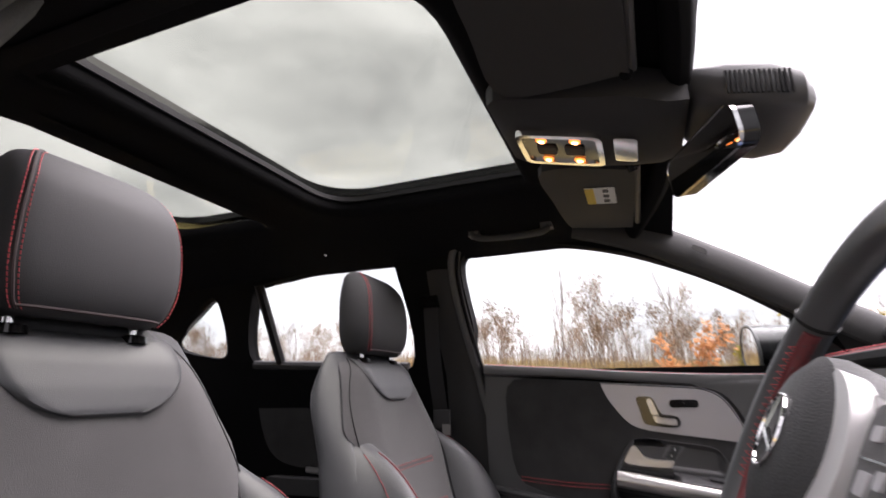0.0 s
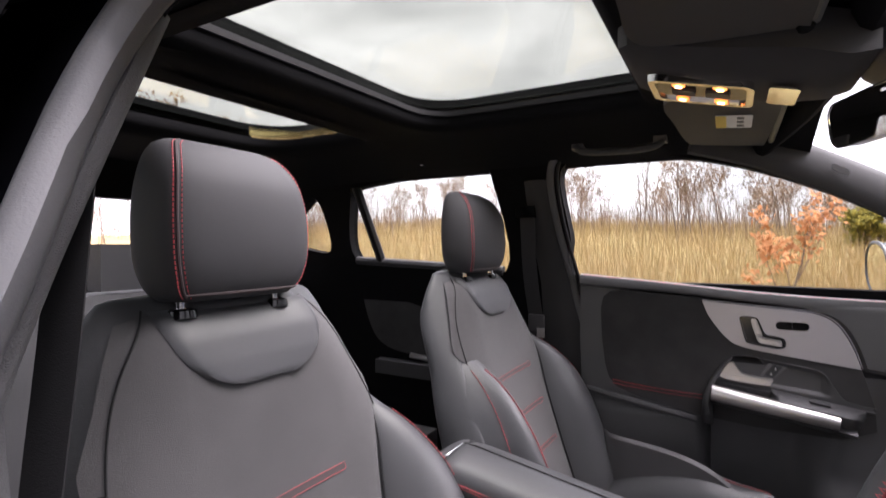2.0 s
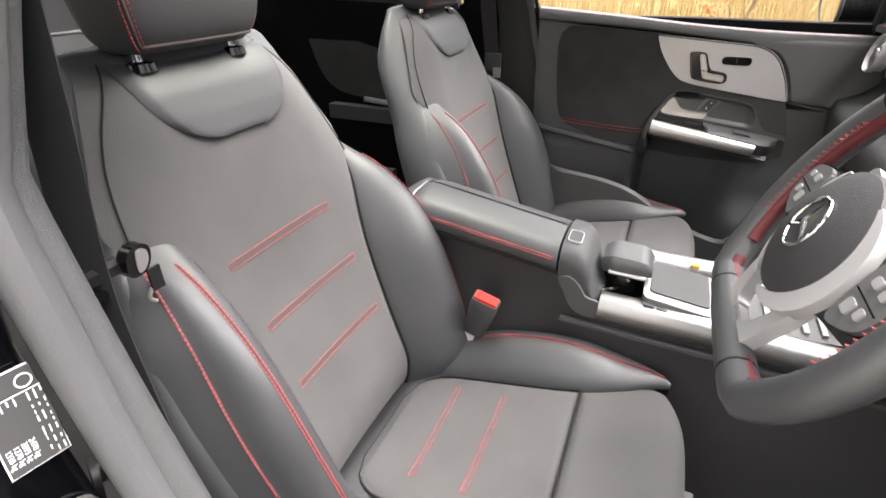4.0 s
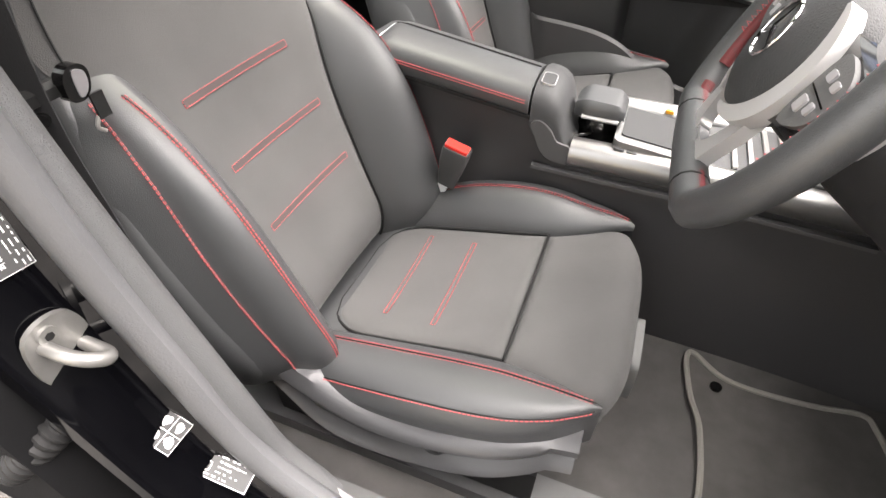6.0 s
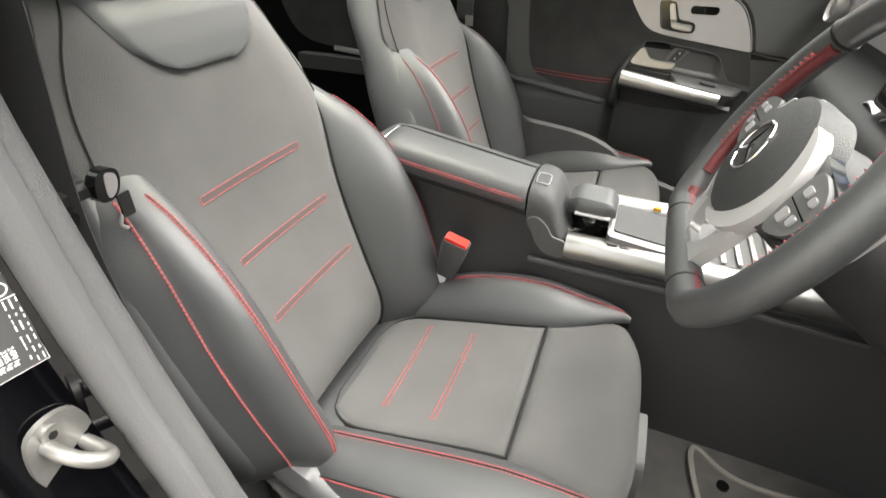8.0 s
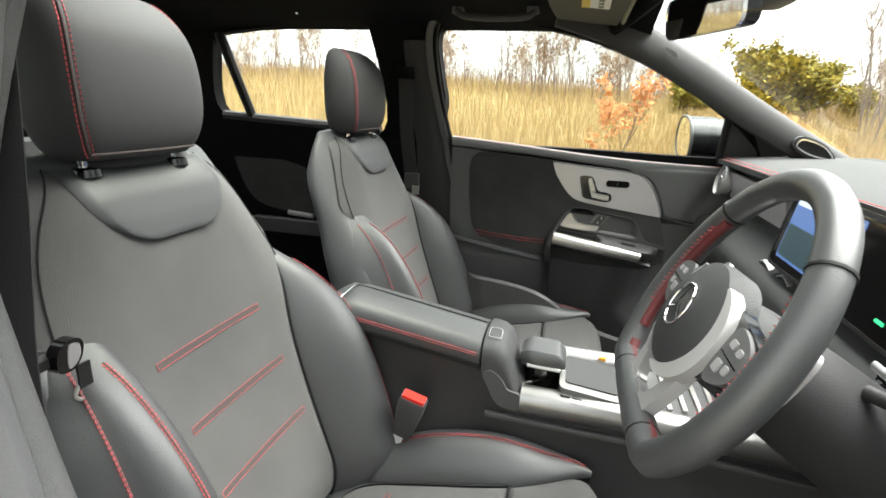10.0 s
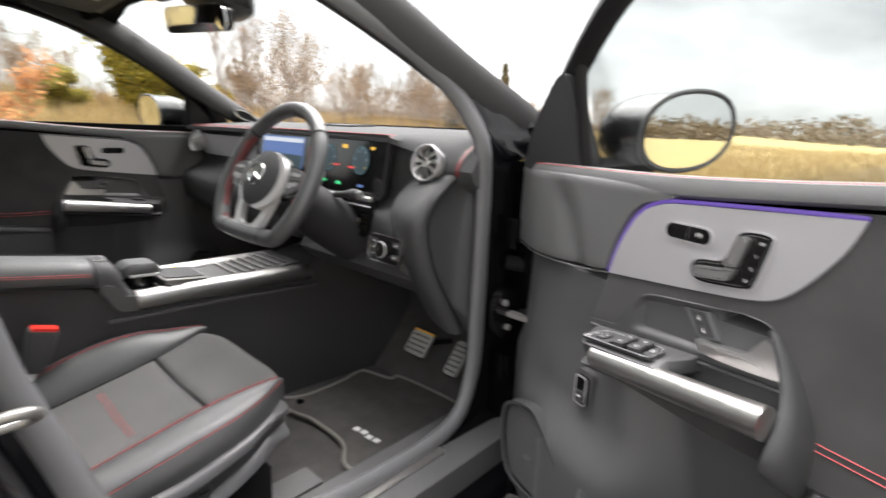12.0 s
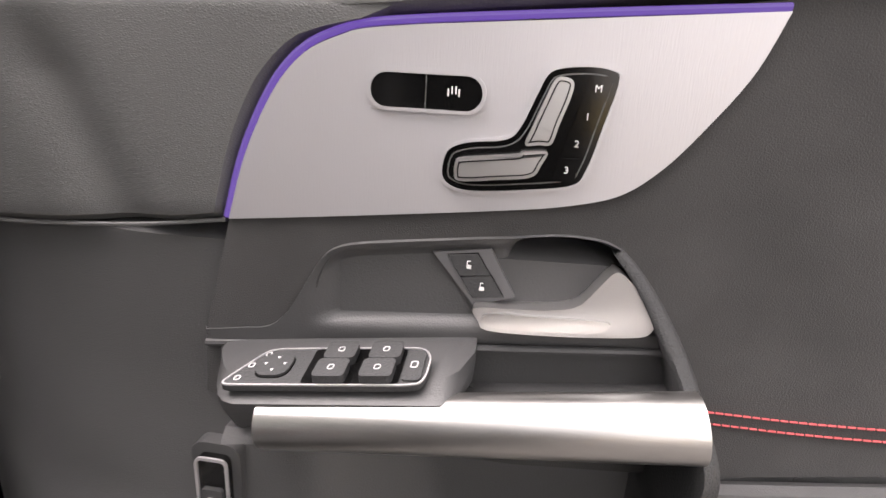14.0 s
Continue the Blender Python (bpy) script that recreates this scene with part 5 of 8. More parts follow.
def dash_ring(y):
    """Section of the dashboard at y: from the windscreen over the top and down to the knees."""
    end = max(0.0, min(1.0, (-y - 0.52) / 0.10))
    zt = 1.268 - 0.010 * max(0.0, abs(y + 0.05) - 0.45)
    pts = [(1.28, 1.20), (1.12, 1.285), (0.95, zt + 0.014), (0.82, zt + 0.006), (0.755, zt + 0.002), (0.729, zt - 0.006), (0.729, zt - 0.018), (0.765, zt - 0.030)]
    low = [(0.775, 1.13), (0.745, 1.105), (0.700, 1.085), (0.690, 1.06), (0.700, 0.99), (0.760, 0.93), (0.90, 0.90), (1.25, 0.88)]
    side = [(0.744, 1.175), (0.733, 1.145), (0.715, 1.11), (0.690, 1.07), (0.668, 1.03), (0.672, 0.965), (0.740, 0.90), (1.25, 0.86)]
    side_top = [(1.28, 1.20), (1.12, 1.275), (0.95, zt + 0.012), (0.86, zt + 0.004), (0.815, zt - 0.010), (0.785, zt - 0.026), (0.765, zt - 0.044), (0.752, zt - 0.066)]
    top = [(a[0] * (1 - end) + b[0] * end, a[1] * (1 - end) + b[1] * end) for a, b in zip(pts, side_top)]
    bot = [(a[0] * (1 - end) + b[0] * end, a[1] * (1 - end) + b[1] * end) for a, b in zip(low, side)]
    back = max(0.0, min(1.0, (-y - 0.640) / 0.03)) * 0.16
    bot = [(x + back * k, z) for (x, z), k in zip(bot, (0.12, 0.45, 0.85, 1.0, 1.0, 1.0, 1.0, 0.0))]
    return [(x, y, z) for x, z in top + bot]


ys = [0.70, 0.6, 0.5, 0.4, 0.3, 0.2, 0.1, 0.0, -0.1, -0.2, -0.3, -0.4, -0.48, -0.515, -0.53, -0.545, -0.56, -0.575, -0.59, -0.61, -0.65, -0.70, -0.735, -0.755]
body = part("dash_body", loft([dash_ring(y) for y in ys]), DASHPAD, dash, "padded soft-touch dashboard", smooth=50)
part("stitching", merge(stitches([(0.731, y, 1.2645 - 0.010 * max(0.0, abs(y + 0.05) - 0.45)) for y in np.linspace(0.66, -0.525, 86)], r=0.0009), stitches([(0.738, y, 1.2702 - 0.010 * max(0.0, abs(y + 0.05) - 0.45)) for y in np.linspace(0.66, -0.525, 86)], r=0.0009)), RED, body, "red stitching on the dash edge")
part("chrome_edge", tube([(0.729, y, 1.2535) for y in np.linspace(0.14, -0.50, 10)], 0.0016, 6), CHROME, dash)
part("centre_speaker", slab(rounded(0.12, 0.24, 0.030, 6, 0.99, 0.03), 0.004, lambda a, b, o: (a, b, 1.2825 + o + (a - 0.95) * 0.018)), RUBBER, dash, "black dashboard speaker grille", bevel=0.001)
part("demist_vent", slab(rounded(0.05, 0.80, 0.02, 4, 1.16, -0.05), 0.004, lambda a, b, o: (a, b, 1.272 + o - (a - 1.16) * 0.55)), RUBBER, dash, "black windscreen demister slot")
dv = part("side_demister", slab(rounded(0.045, 0.085, 0.018, 5, 0.905, -0.69), 0.004, lambda a, b, o: (a, b, 1.2725 + o + (a - 0.905) * 0.09)), RUBBER, dash, "black side window demister")
for k in range(6):
    part("fin", box(0.905, -0.722 + 0.013 * k, 1.2775, 0.040, 0.003, 0.006), PLASTIC, dv)
# red stitched edge beside the vent
part("trim_stripe", strip(spline([(0.880, -0.712, 1.2720), (0.860, -0.712, 1.2700), (0.815, -0.712, 1.2560), (0.785, -0.712, 1.2400), (0.765, -0.712, 1.2220), (0.753, -0.712, 1.2010), (0.756, -0.712, 1.1860)], 18), (0, 1, 0), 0.0055, (-0.7, 0, 0.7), 0.0014), REDLEATHER, dash, "red leather strip beside the vent")

# round vents
def vent(cy, cx, cz, tilt):
    m = pose(cx, cy, cz, 0, tilt, 0)
    t = thing("air_vent", "round turbine-style metal air vent in the dashboard", "air vent", "round vents", at=m)
    rot = Matrix.Rotation(radians(-90), 4, "Y")
    prof = [(0.049, 0.0), (0.051, 0.010), (0.0500, 0.016), (0.0475, 0.017), (0.0440, 0.008), (0.042, -0.02)]
    rings = [[tuple(rot @ Vector((r * math.cos(a), r * math.sin(a), h))) for a in [2 * math.pi * q / 40 for q in range(40)]] for r, h in prof]
    part("bezel", loft(rings, True, False), SILVER, t, "satin silver vent ring")
    part("throat", loft([[tuple(rot @ Vector((r * math.cos(a), r * math.sin(a), h))) for a in [2 * math.pi * q / 32 for q in range(32)]] for r, h in ((0.043, 0.0), (0.040, -0.025), (0.002, -0.025))], True, False), RUBBER, t)
    for k in range(9):
        a = 2 * math.pi * k / 9
        c, sn = math.cos(a), math.sin(a)
        blade = []
        for r, w, h in ((0.012, 0.0026, 0.012), (0.028, 0.0048, 0.013), (0.0435, 0.0066, 0.007)):
            for e in (-1, 1):
                blade.append((r * c - e * w * sn, r * sn + e * w * c, h))
        vb = [tuple(rot @ Vector(p)) for p in blade] + [tuple(rot @ Vector((p[0], p[1], p[2] - 0.010))) for p in blade]
        part("blade", (vb, [(0, 1, 3, 2), (2, 3, 5, 4), (6, 8, 9, 7), (8, 10, 11, 9), (0, 2, 8, 6), (2, 4, 10, 8), (1, 7, 9, 3), (3, 9, 11, 5), (0, 6, 7, 1), (4, 5, 11, 10)]), ALU, t, "bright metal vent blade")
    part("hub", loft([[tuple(rot @ Vector((r * math.cos(a), r * math.sin(a), h))) for a in [2 * math.pi * q / 24 for q in range(24)]] for r, h in ((0.0145, -0.02), (0.0145, 0.012), (0.012, 0.015), (0.001, 0.013))], True, False), ALU, t, "polished vent hub")
    return t


vent(-0.640, 0.735, 1.212, 12).scale = (0.84, 0.84, 0.84)
vent(0.62, 0.735, 1.205, 12).scale = (0.84, 0.84, 0.84)
for yy in (-0.05, 0.05, 0.15):
    vent(yy, 0.735, 1.055, -8)

# screen
screen = thing("display_screen", "wide black glass screen showing dials and a map page", "screen", at=pose(0.722, -0.20, 1.190, 0, 10, 0))
part("screen_glass", slab(rounded(0.62, 0.150, 0.012, 5), 0.012, lambda a, b, o: (0.008 - o, a, b)), PIANO, screen, "black glass panel", bevel=0.002)
part("screen_surround", ringslab(rounded(0.632, 0.160, 0.016, 5), rounded(0.618, 0.148, 0.011, 5), 0.016, lambda a, b, o: (0.011 - o, a, b)), RUBBER, screen)
SCR_TEAL2, SCR_BLUE, SCR_TEAL, SCR_AMB, SCR_RED, SCR_GRN, SCR_WHT = (glow("screen_" + n, c, e) for n, c, e in (("ring", (0.05, 0.16, 0.20), 0.4), ("blue", (0.10, 0.20, 0.50), 0.28), ("teal", (0.010, 0.040, 0.052), 0.32), ("amber", (0.9, 0.5, 0.05), 0.5), ("red", (0.8, 0.05, 0.05), 0.5), ("green", (0.05, 0.7, 0.25), 0.5), ("white", (0.6, 0.65, 0.7), 0.4)))


def on_screen(name, outline, material):
    part(name, slab(outline, 0.0006, lambda a, b, o: (-0.0045 - o, a, b)), material, screen)


on_screen("map_page", rounded(0.235, 0.118, 0.004, 3, 0.170, 0.0), SCR_BLUE)
part("map_land", slab(rounded(0.225, 0.060, 0.004, 3, 0.170, -0.024), 0.0006, lambda a, b, o: (-0.0053 - o, a, b)), SCR_TEAL, screen)
part("map_bar", slab(rounded(0.225, 0.012, 0.003, 3, 0.170, 0.048), 0.0006, lambda a, b, o: (-0.0053 - o, a, b)), SCR_WHT, screen)
for cy in (-0.075, -0.215):
    disc = [(cy + 0.030 * math.cos(2 * math.pi * q / 32), 0.012 + 0.036 * math.sin(2 * math.pi * q / 32)) for q in range(32)]
    on_screen("dial", disc, SCR_TEAL)
    part("dial_ring", ringslab(disc, shrink(disc, 0.0012), 0.0004, lambda a, b, o: (-0.0053 - o, a, b)), SCR_TEAL2, screen)
    for q in range(7):
        an = radians(215 - 42 * q)
        part("dial_mark", slab(rounded(0.005, 0.0025, 0.001, 2, cy - 0.024 * math.cos(an), 0.012 + 0.029 * math.sin(an)), 0.0004, lambda a, b, o: (-0.0055 - o, a, b)), SCR_AMB if q in (0, 6) else SCR_WHT, screen)
for a0, b0, w, h, m in ((-0.142, 0.045, 0.018, 0.010, SCR_AMB), (-0.110, -0.005, 0.030, 0.004, SCR_RED), (-0.180, -0.008, 0.026, 0.005, SCR_RED), (-0.130, -0.052, 0.016, 0.008, SCR_GRN), (-0.225, -0.052, 0.022, 0.007, SCR_BLUE), (-0.065, -0.05, 0.020, 0.005, SCR_GRN), (-0.255, 0.045, 0.012, 0.008, SCR_AMB)):
    on_screen("indicator", rounded(w, h, 0.001, 2, a0, b0), m)

# light switch and the dark panel beside the wheel
lsw = thing("light_switch_panel", "black light switch panel with silver rotary knob", "switch panel", at=pose(0.662, -0.582, 1.012, 0, 8, 0))
part("plate", slab(rounded(0.105, 0.062, 0.008, 4), 0.006, lambda a, b, o: (-o, a, b)), PIANO, lsw, bevel=0.001)
part("plate_rim", ringslab(rounded(0.109, 0.066, 0.010, 4), rounded(0.104, 0.061, 0.008, 4), 0.008, lambda a, b, o: (-o, a, b)), CHROME, lsw)
part("knob", tube([(-0.004, -0.004, 0), (-0.026, -0.004, 0)], [0.019, 0.017], 24), PIANO, lsw, "dark rotary knob")
part("knob_ring", tube([(-0.022, -0.004, 0), (-0.025, -0.004, 0)], [0.0195, 0.019], 24), SILVER, lsw, "silver knob ring")
part("knob_bar", box(-0.027, -0.004, 0, 0.006, 0.007, 0.030), PIANO, lsw, bevel=0.002)
for dy, dz in ((0.035, 0.015), (0.035, 0.0), (0.035, -0.015), (-0.040, 0.014), (-0.040, -0.014)):
    part("button", slab(rounded(0.022, 0.011, 0.002, 3, dy, dz), 0.003, lambda a, b, o: (-0.006 - o, a, b)), SOFT, lsw, bevel=0.0008)
    part("symbol", box(-0.0094, dy, dz, 0.0004, 0.007, 0.0022), WHITE, lsw)
dvt = thing("driver_air_vent", "slatted glossy black air vent with chrome bar below the screen", "air vent", at=pose(0.684, -0.425, 1.066, 0, 4, 0))
vo = corners([(-0.088, 0.052, 0.012), (0.085, 0.052, 0.012), (0.085, -0.050, 0.016), (-0.060, -0.050, 0.03)])
part("vent_recess", slab(vo, 0.012, lambda a, b, o: (0.006 - o, a, b)), PIANO, dvt, "glossy black vent recess", bevel=0.002)
for k in range(5):
    zz = 0.030 - 0.017 * k
    part("vent_slat", loft([[(-0.006, y, zz + 0.004), (-0.014, y, zz - 0.002), (-0.013, y, zz - 0.004), (-0.005, y, zz + 0.001)] for y in (-0.076 + 0.004 * k, 0.080)]), PIANO, dvt, "glossy black slat")
part("vent_bar", tube([(-0.012, -0.086, 0.050), (-0.013, 0.0, 0.050), (-0.012, 0.085, 0.048)], 0.006, 10, flat=0.7), SATIN, dvt, "bright bar along the vent top")
part("vent_tab", box(-0.017, -0.040, -0.004, 0.006, 0.014, 0.010), CHROME, dvt, bevel=0.002)
part("passenger_trim", slab(rounded(0.42, 0.075, 0.02, 5, 0.40, 1.195), 0.012, lambda a, b, o: (0.758 - o - (b - 1.2) * 0.2, a, b)), SILVER, dash, "satin silver passenger dash trim", bevel=0.003)
part("knee_panel", slab([(0.73, 0.96), (0.715, 0.93), (0.76, 0.885), (1.0, 0.85), (1.25, 0.87), (1.25, 0.96)], 0.54, lambda a, b, o: (a, -0.665 + o, b)), PLASTIC, dash, "dark plastic knee panel", bevel=0.02)
# end of the dash that faces the open door: a swelling edge, a hollow panel and the kick trim
def swell(z):
    return curve1([(0.80, 0.775), (0.86, 0.735), (0.93, 0.690), (1.0, 0.654), (1.075, 0.637), (1.11, 0.645), (1.15, 0.682), (1.187, 0.742), (1.205, 0.800), (1.215, 0.83)], z)


def kick(z):
    return curve1([(0.60, 0.777), (0.80, 0.779), (0.88, 0.779), (0.97, 0.779), (1.05, 0.785), (1.13, 0.803), (1.205, 0.835)], z)


er = []
for z in np.linspace(1.214, 0.80, 42):
    r1, r2 = swell(z), kick(z)
    cols = [(r1 + 0.055, -0.560), (r1 + 0.028, -0.610), (r1 + 0.009, -0.655), (r1, -0.685), (r1 + 0.006, -0.700), (r1 + 0.020, -0.708), (r1 + 0.030, -0.705), (r1 + 0.040, -0.700), ((r1 + r2) / 2 + 0.015, -0.700), (r2 - 0.014, -0.703), (r2 - 0.006, -0.712), (r2 + 0.002, -0.724), (r2 + 0.016, -0.730), (r2 + 0.030, -0.738), (r2 + 0.045, -0.746), (r2 + 0.065, -0.750)]
    row, last = [], 0.0
    for k, (x, y) in enumerate(cols):
        last = x if k < 4 else max(last + 0.002, x)
        row.append((last, y, z))
    er.append(row)
part("dash_end", loft(er, False, False), SOFT, dash, "swelling dark grey dash end panel", smooth=60)
part("end_panel_seam", tube([(swell(z) + 0.036, -0.7055, z) for z in np.linspace(1.19, 0.82, 40)], 0.0022, 6), RUBBER, dash, "dark seam round the dash end panel")
fr_ = []
for z in np.linspace(1.18, 1.38, 14):
    x0, y0 = 0.872 - (z - 1.18) * 0.32, lean(z)
    fr_.append([(x0, -0.712 + y0, z), (x0 + 0.008, -0.730 + y0, z), (x0 + 0.026, -0.744 + y0, z), (x0 + 0.090, -0.750 + y0, z), (x0 + 0.090, -0.70 + y0, z), (x0 + 0.02, -0.695 + y0, z)])
part("pillar_foot", loft(fr_), VISOR, dash, "dark trim at the foot of the windscreen pillar", smooth=60)

# ---------------------------------------------------------------- steering wheel
WM = Matrix.Translation((0.4735, -0.3915, 1.167)) @ Matrix(((-0.892, 0, 0.452, 0), (0, -1, 0, 0), (0.452, 0, 0.892, 0), (0, 0, 0, 1)))
# local axes: x to the driver, y to the right of the car, z up along the wheel
wheel = thing("steering_wheel", "flat-bottomed black leather steering wheel with silver spokes and red stitching", "steering wheel", at=WM)


def rim(a):
    """Centre line of the rim; a from the top, clockwise as the driver sees it."""
    y, z = 0.1723 * math.sin(a), 0.1723 * math.cos(a)
    return (0.0, y, max(z, -0.118 - 0.012 * math.cos(y / 0.17 * 1.4)))


N = 72
rim_pts = [rim(2 * math.pi * k / N) for k in range(N)]
part("rim", tube(rim_pts, [0.0182 - 0.0014 * max(0.0, math.cos(2 * math.pi * k / N)) for k in range(N)], 14, True, flat=1.0, up=(1, 0, 0)), LEATHER, wheel, "black leather rim")
for a0, a1 in ((-122, -52), (52, 122), (-153, -131), (131, 153)):
    pts = [Vector(rim(radians(a))) for a in np.linspace(a0, a1, 16)]
    inlay = part("rim_inlay", tube([p * 0.918 + Vector((0.001, 0, 0)) for p in pts], 0.0076, 12, up=(1, 0, 0)), REDLEATHER, wheel, "red inner rim")
    turns = int((a1 - a0) / 2.2)
    lace = [Vector(rim(radians(a0 + (a1 - a0) * q / turns))) * 0.8775 + Vector((0.0045 if q % 2 else -0.0045, 0, 0)) for q in range(1, turns)]
    part("cross_stitching", tube(lace, 0.0005, 5), PINK, inlay, "crossed pink thread")
for a0, a1 in ((-108, -58), (58, 108)):
    zig = []
    for k in range(41):
        a = radians(a0 + (a1 - a0) * k / 40)
        q = Vector(rim(a))
        zig.append(tuple(q * 0.905 + Vector((0.009 + (0.004 if k % 2 else -0.004), 0, 0))))
    part("stitching", tube(zig, 0.0008, 4), RED, wheel, "red cross-stitching on the inner rim")
for a in (-50, 50, -152, 152):
    p, q = Vector(rim(radians(a - 0.5))), Vector(rim(radians(a + 0.5)))
    part("rim_seam", tube([p, q], 0.0187, 14, up=(1, 0, 0)), RUBBER, wheel)
rings = []
for r, h in ((0.068, -0.02), (0.071, 0.005), (0.068, 0.017), (0.054, 0.025), (0.027, 0.029), (0.001, 0.030)):
    rings.append([(h, r * 1.05 * math.cos(2 * math.pi * q / 40), r * 0.95 * math.sin(2 * math.pi * q / 40) - 0.004) for q in range(40)])
hub = part("airbag_cover", loft(rings), SOFT, wheel, "round grained airbag cover")
part("emblem_ring", tube([(0.0300, 0.026 * math.cos(2 * math.pi * q / 40), 0.026 * math.sin(2 * math.pi * q / 40)) for q in range(40)], 0.0017, 8, True), CHROME, hub, "chrome emblem ring")
for k in range(3):
    a = radians(90 + 120 * k)
    part("emblem_arm", tube([(0.031, 0, 0), (0.0300, 0.026 * math.cos(a), 0.026 * math.sin(a))], [0.0032, 0.0008], 6), CHROME, hub)
for s in (-1, 1):
    spoke = [(s * 0.055, 0.034), (s * 0.090, 0.036), (s * 0.150, 0.026), (s * 0.157, 0.0), (s * 0.150, -0.022), (s * 0.100, -0.034), (s * 0.055, -0.040)]
    sp = part("spoke", slab(soften(spoke, 30), 0.016, lambda a, b, o: (-0.012 + o, a, b)), PIANO, wheel, "gloss black spoke with switches", bevel=0.004)
    outer, inner = [], []
    for k in range(25):
        a = radians(-78 + 128 * k / 24)
        wide = (0.022 if s > 0 else 0.008) * math.sin(math.pi * (k + 0.6) / 25.2) ** 0.7
        inner.append((s * 0.071 * math.cos(a), 0.066 * math.sin(a) - 0.004))
        outer.append((s * (0.071 + wide) * math.cos(a), (0.066 + wide) * math.sin(a) - 0.004))
    part("spoke_edge", slab(outer + inner[::-1], 0.014, lambda a, b, o: (0.0 + o + (0.09 - abs(a)) * 0.10, a, b)), SPOKE, wheel, "bright silver crescent beside the hub", bevel=0.003)
    pad = soften([(s * 0.098, 0.030), (s * 0.125, 0.030), (s * 0.145, 0.020), (s * 0.148, 0.0), (s * 0.138, -0.016), (s * 0.104, -0.028), (s * 0.096, 0.0)], 30)
    part("control_pad", slab(pad, 0.005, lambda a, b, o: (0.004 + o, a, b)), GREYTRIM, sp, "grey thumb control pad", bevel=0.0015)
    part("pad_line", box(0.0098, s * 0.122, 0.004, 0.0006, 0.044, 0.0012), PIANO, sp)
    for dy, dz, w, h in ((-0.008, 0.015, 0.012, 0.008), (0.010, 0.014, 0.010, 0.007), (-0.008, -0.010, 0.013, 0.012), (0.010, -0.006, 0.009, 0.009)):
        part("button", slab(rounded(w, h, 0.002, 2, s * (0.121 + dy), 0.002 + dz), 0.002, lambda a, b, o: (0.0088 + o, a, b)), SILVER, sp, bevel=0.0008)
    part("paddle", slab(soften([(s * 0.085, 0.035), (s * 0.120, 0.050), (s * 0.142, 0.045), (s * 0.140, -0.012), (s * 0.11, -0.010)], 24), 0.006, lambda a, b, o: (-0.040 + o, a, b)), SILVER, wheel, "silver shift paddle", bevel=0.002)
for s in (-1, 1):
    strut = soften([(s * 0.062, -0.026), (s * 0.071, -0.040), (s * 0.070, -0.062), (s * 0.060, -0.096), (s * 0.050, -0.120), (s * 0.030, -0.124), (s * 0.016, -0.122), (s * 0.016, -0.110), (s * 0.028, -0.104), (s * 0.040, -0.086), (s * 0.050, -0.058), (s * 0.052, -0.036)], 60)
    part("lower_spoke", slab(strut, 0.014, lambda a, b, o: (-0.006 + o, a, b)), SPOKE, wheel, "satin silver forked lower spoke", bevel=0.003)
part("spoke_bridge", slab(rounded(0.036, 0.013, 0.003, 3, 0.0, -0.1165), 0.012, lambda a, b, o: (-0.006 + o, a, b)), SPOKE, wheel, bevel=0.002)
part("column_shroud", loft([[(x, 0.058 * k * math.cos(2 * math.pi * q / 24), 0.050 * k * math.sin(2 * math.pi * q / 24) - 0.010 - d) for q in range(24)] for x, k, d in ((-0.025, 1.05, 0.0), (-0.06, 1.15, 0.003), (-0.14, 1.25, 0.012), (-0.28, 1.35, 0.03))]), DARKPLAST, wheel, "dark plastic column shroud")
part("stalk", tube(spline([(-0.075, -0.05, 0.005), (-0.072, -0.10, 0.006), (-0.066, -0.155, 0.002)], 8), [0.010, 0.009, 0.009, 0.010, 0.011, 0.013, 0.015, 0.014], 12), PLASTIC, wheel, "black column stalk")
stk_r = part("selector_stalk", tube(spline([(-0.150, 0.045, 0.030), (-0.165, 0.075, 0.040), (-0.176, 0.096, 0.046)], 8), [0.008, 0.008, 0.008, 0.009, 0.012, 0.014, 0.015, 0.013], 12), DARKPLAST, wheel, "stubby black selector stalk")
part("stalk_button", tube([(-0.177, 0.098, 0.0465), (-0.180, 0.106, 0.048)], [0.012, 0.010], 16), LEVERGREY, stk_r, "grey park button")

# ---------------------------------------------------------------- centre console
BARALU = mat("satin_bar_aluminium", (0.33, 0.327, 0.322), 0.36, metal=1.0, grain=0.2, grain_scale=900, mottle=0.06, stretch=(0.02, 1, 1))
console = thing("centre_console", "black centre console with padded armrest and aluminium side bar", "console")
CONY = -0.005
cr = []
for x in np.linspace(-0.16, 1.15, 48):
    zt = curve1([(-0.16, 0.955), (0.187, 0.9035), (0.225, 0.845), (0.30, 0.835), (0.50, 0.84), (0.70, 0.86), (0.80, 0.88), (1.15, 0.95)], x)
    zb = curve1([(-0.16, 0.44), (0.3, 0.44), (0.8, 0.44)], x)
    h = 0.105 - 0.018 * max(0.0, min(1.0, (0.24 - x) / 0.06))
    hb = curve1([(-0.16, 0.115), (0.3, 0.12), (0.8, 0.145), (1.15, 0.20)], x)
    cr.append([(x, CONY - hb, zb), (x, CONY - h - 0.006, zt - 0.10), (x, CONY - h - 0.004, zt - 0.012), (x, CONY - h + 0.010, zt), (x, CONY + h - 0.040, zt), (x, CONY + h, zt - 0.012), (x, CONY + h + 0.004, zt - 0.10), (x, CONY + hb, zb)])
part("console_body", loft(cr), mat("dark_console_plastic", (0.036, 0.035, 0.036), 0.6, grain=0.5, grain_scale=420, mottle=0.12, mottle_scale=8), console, "dark plastic console body")
ARMY = -0.030


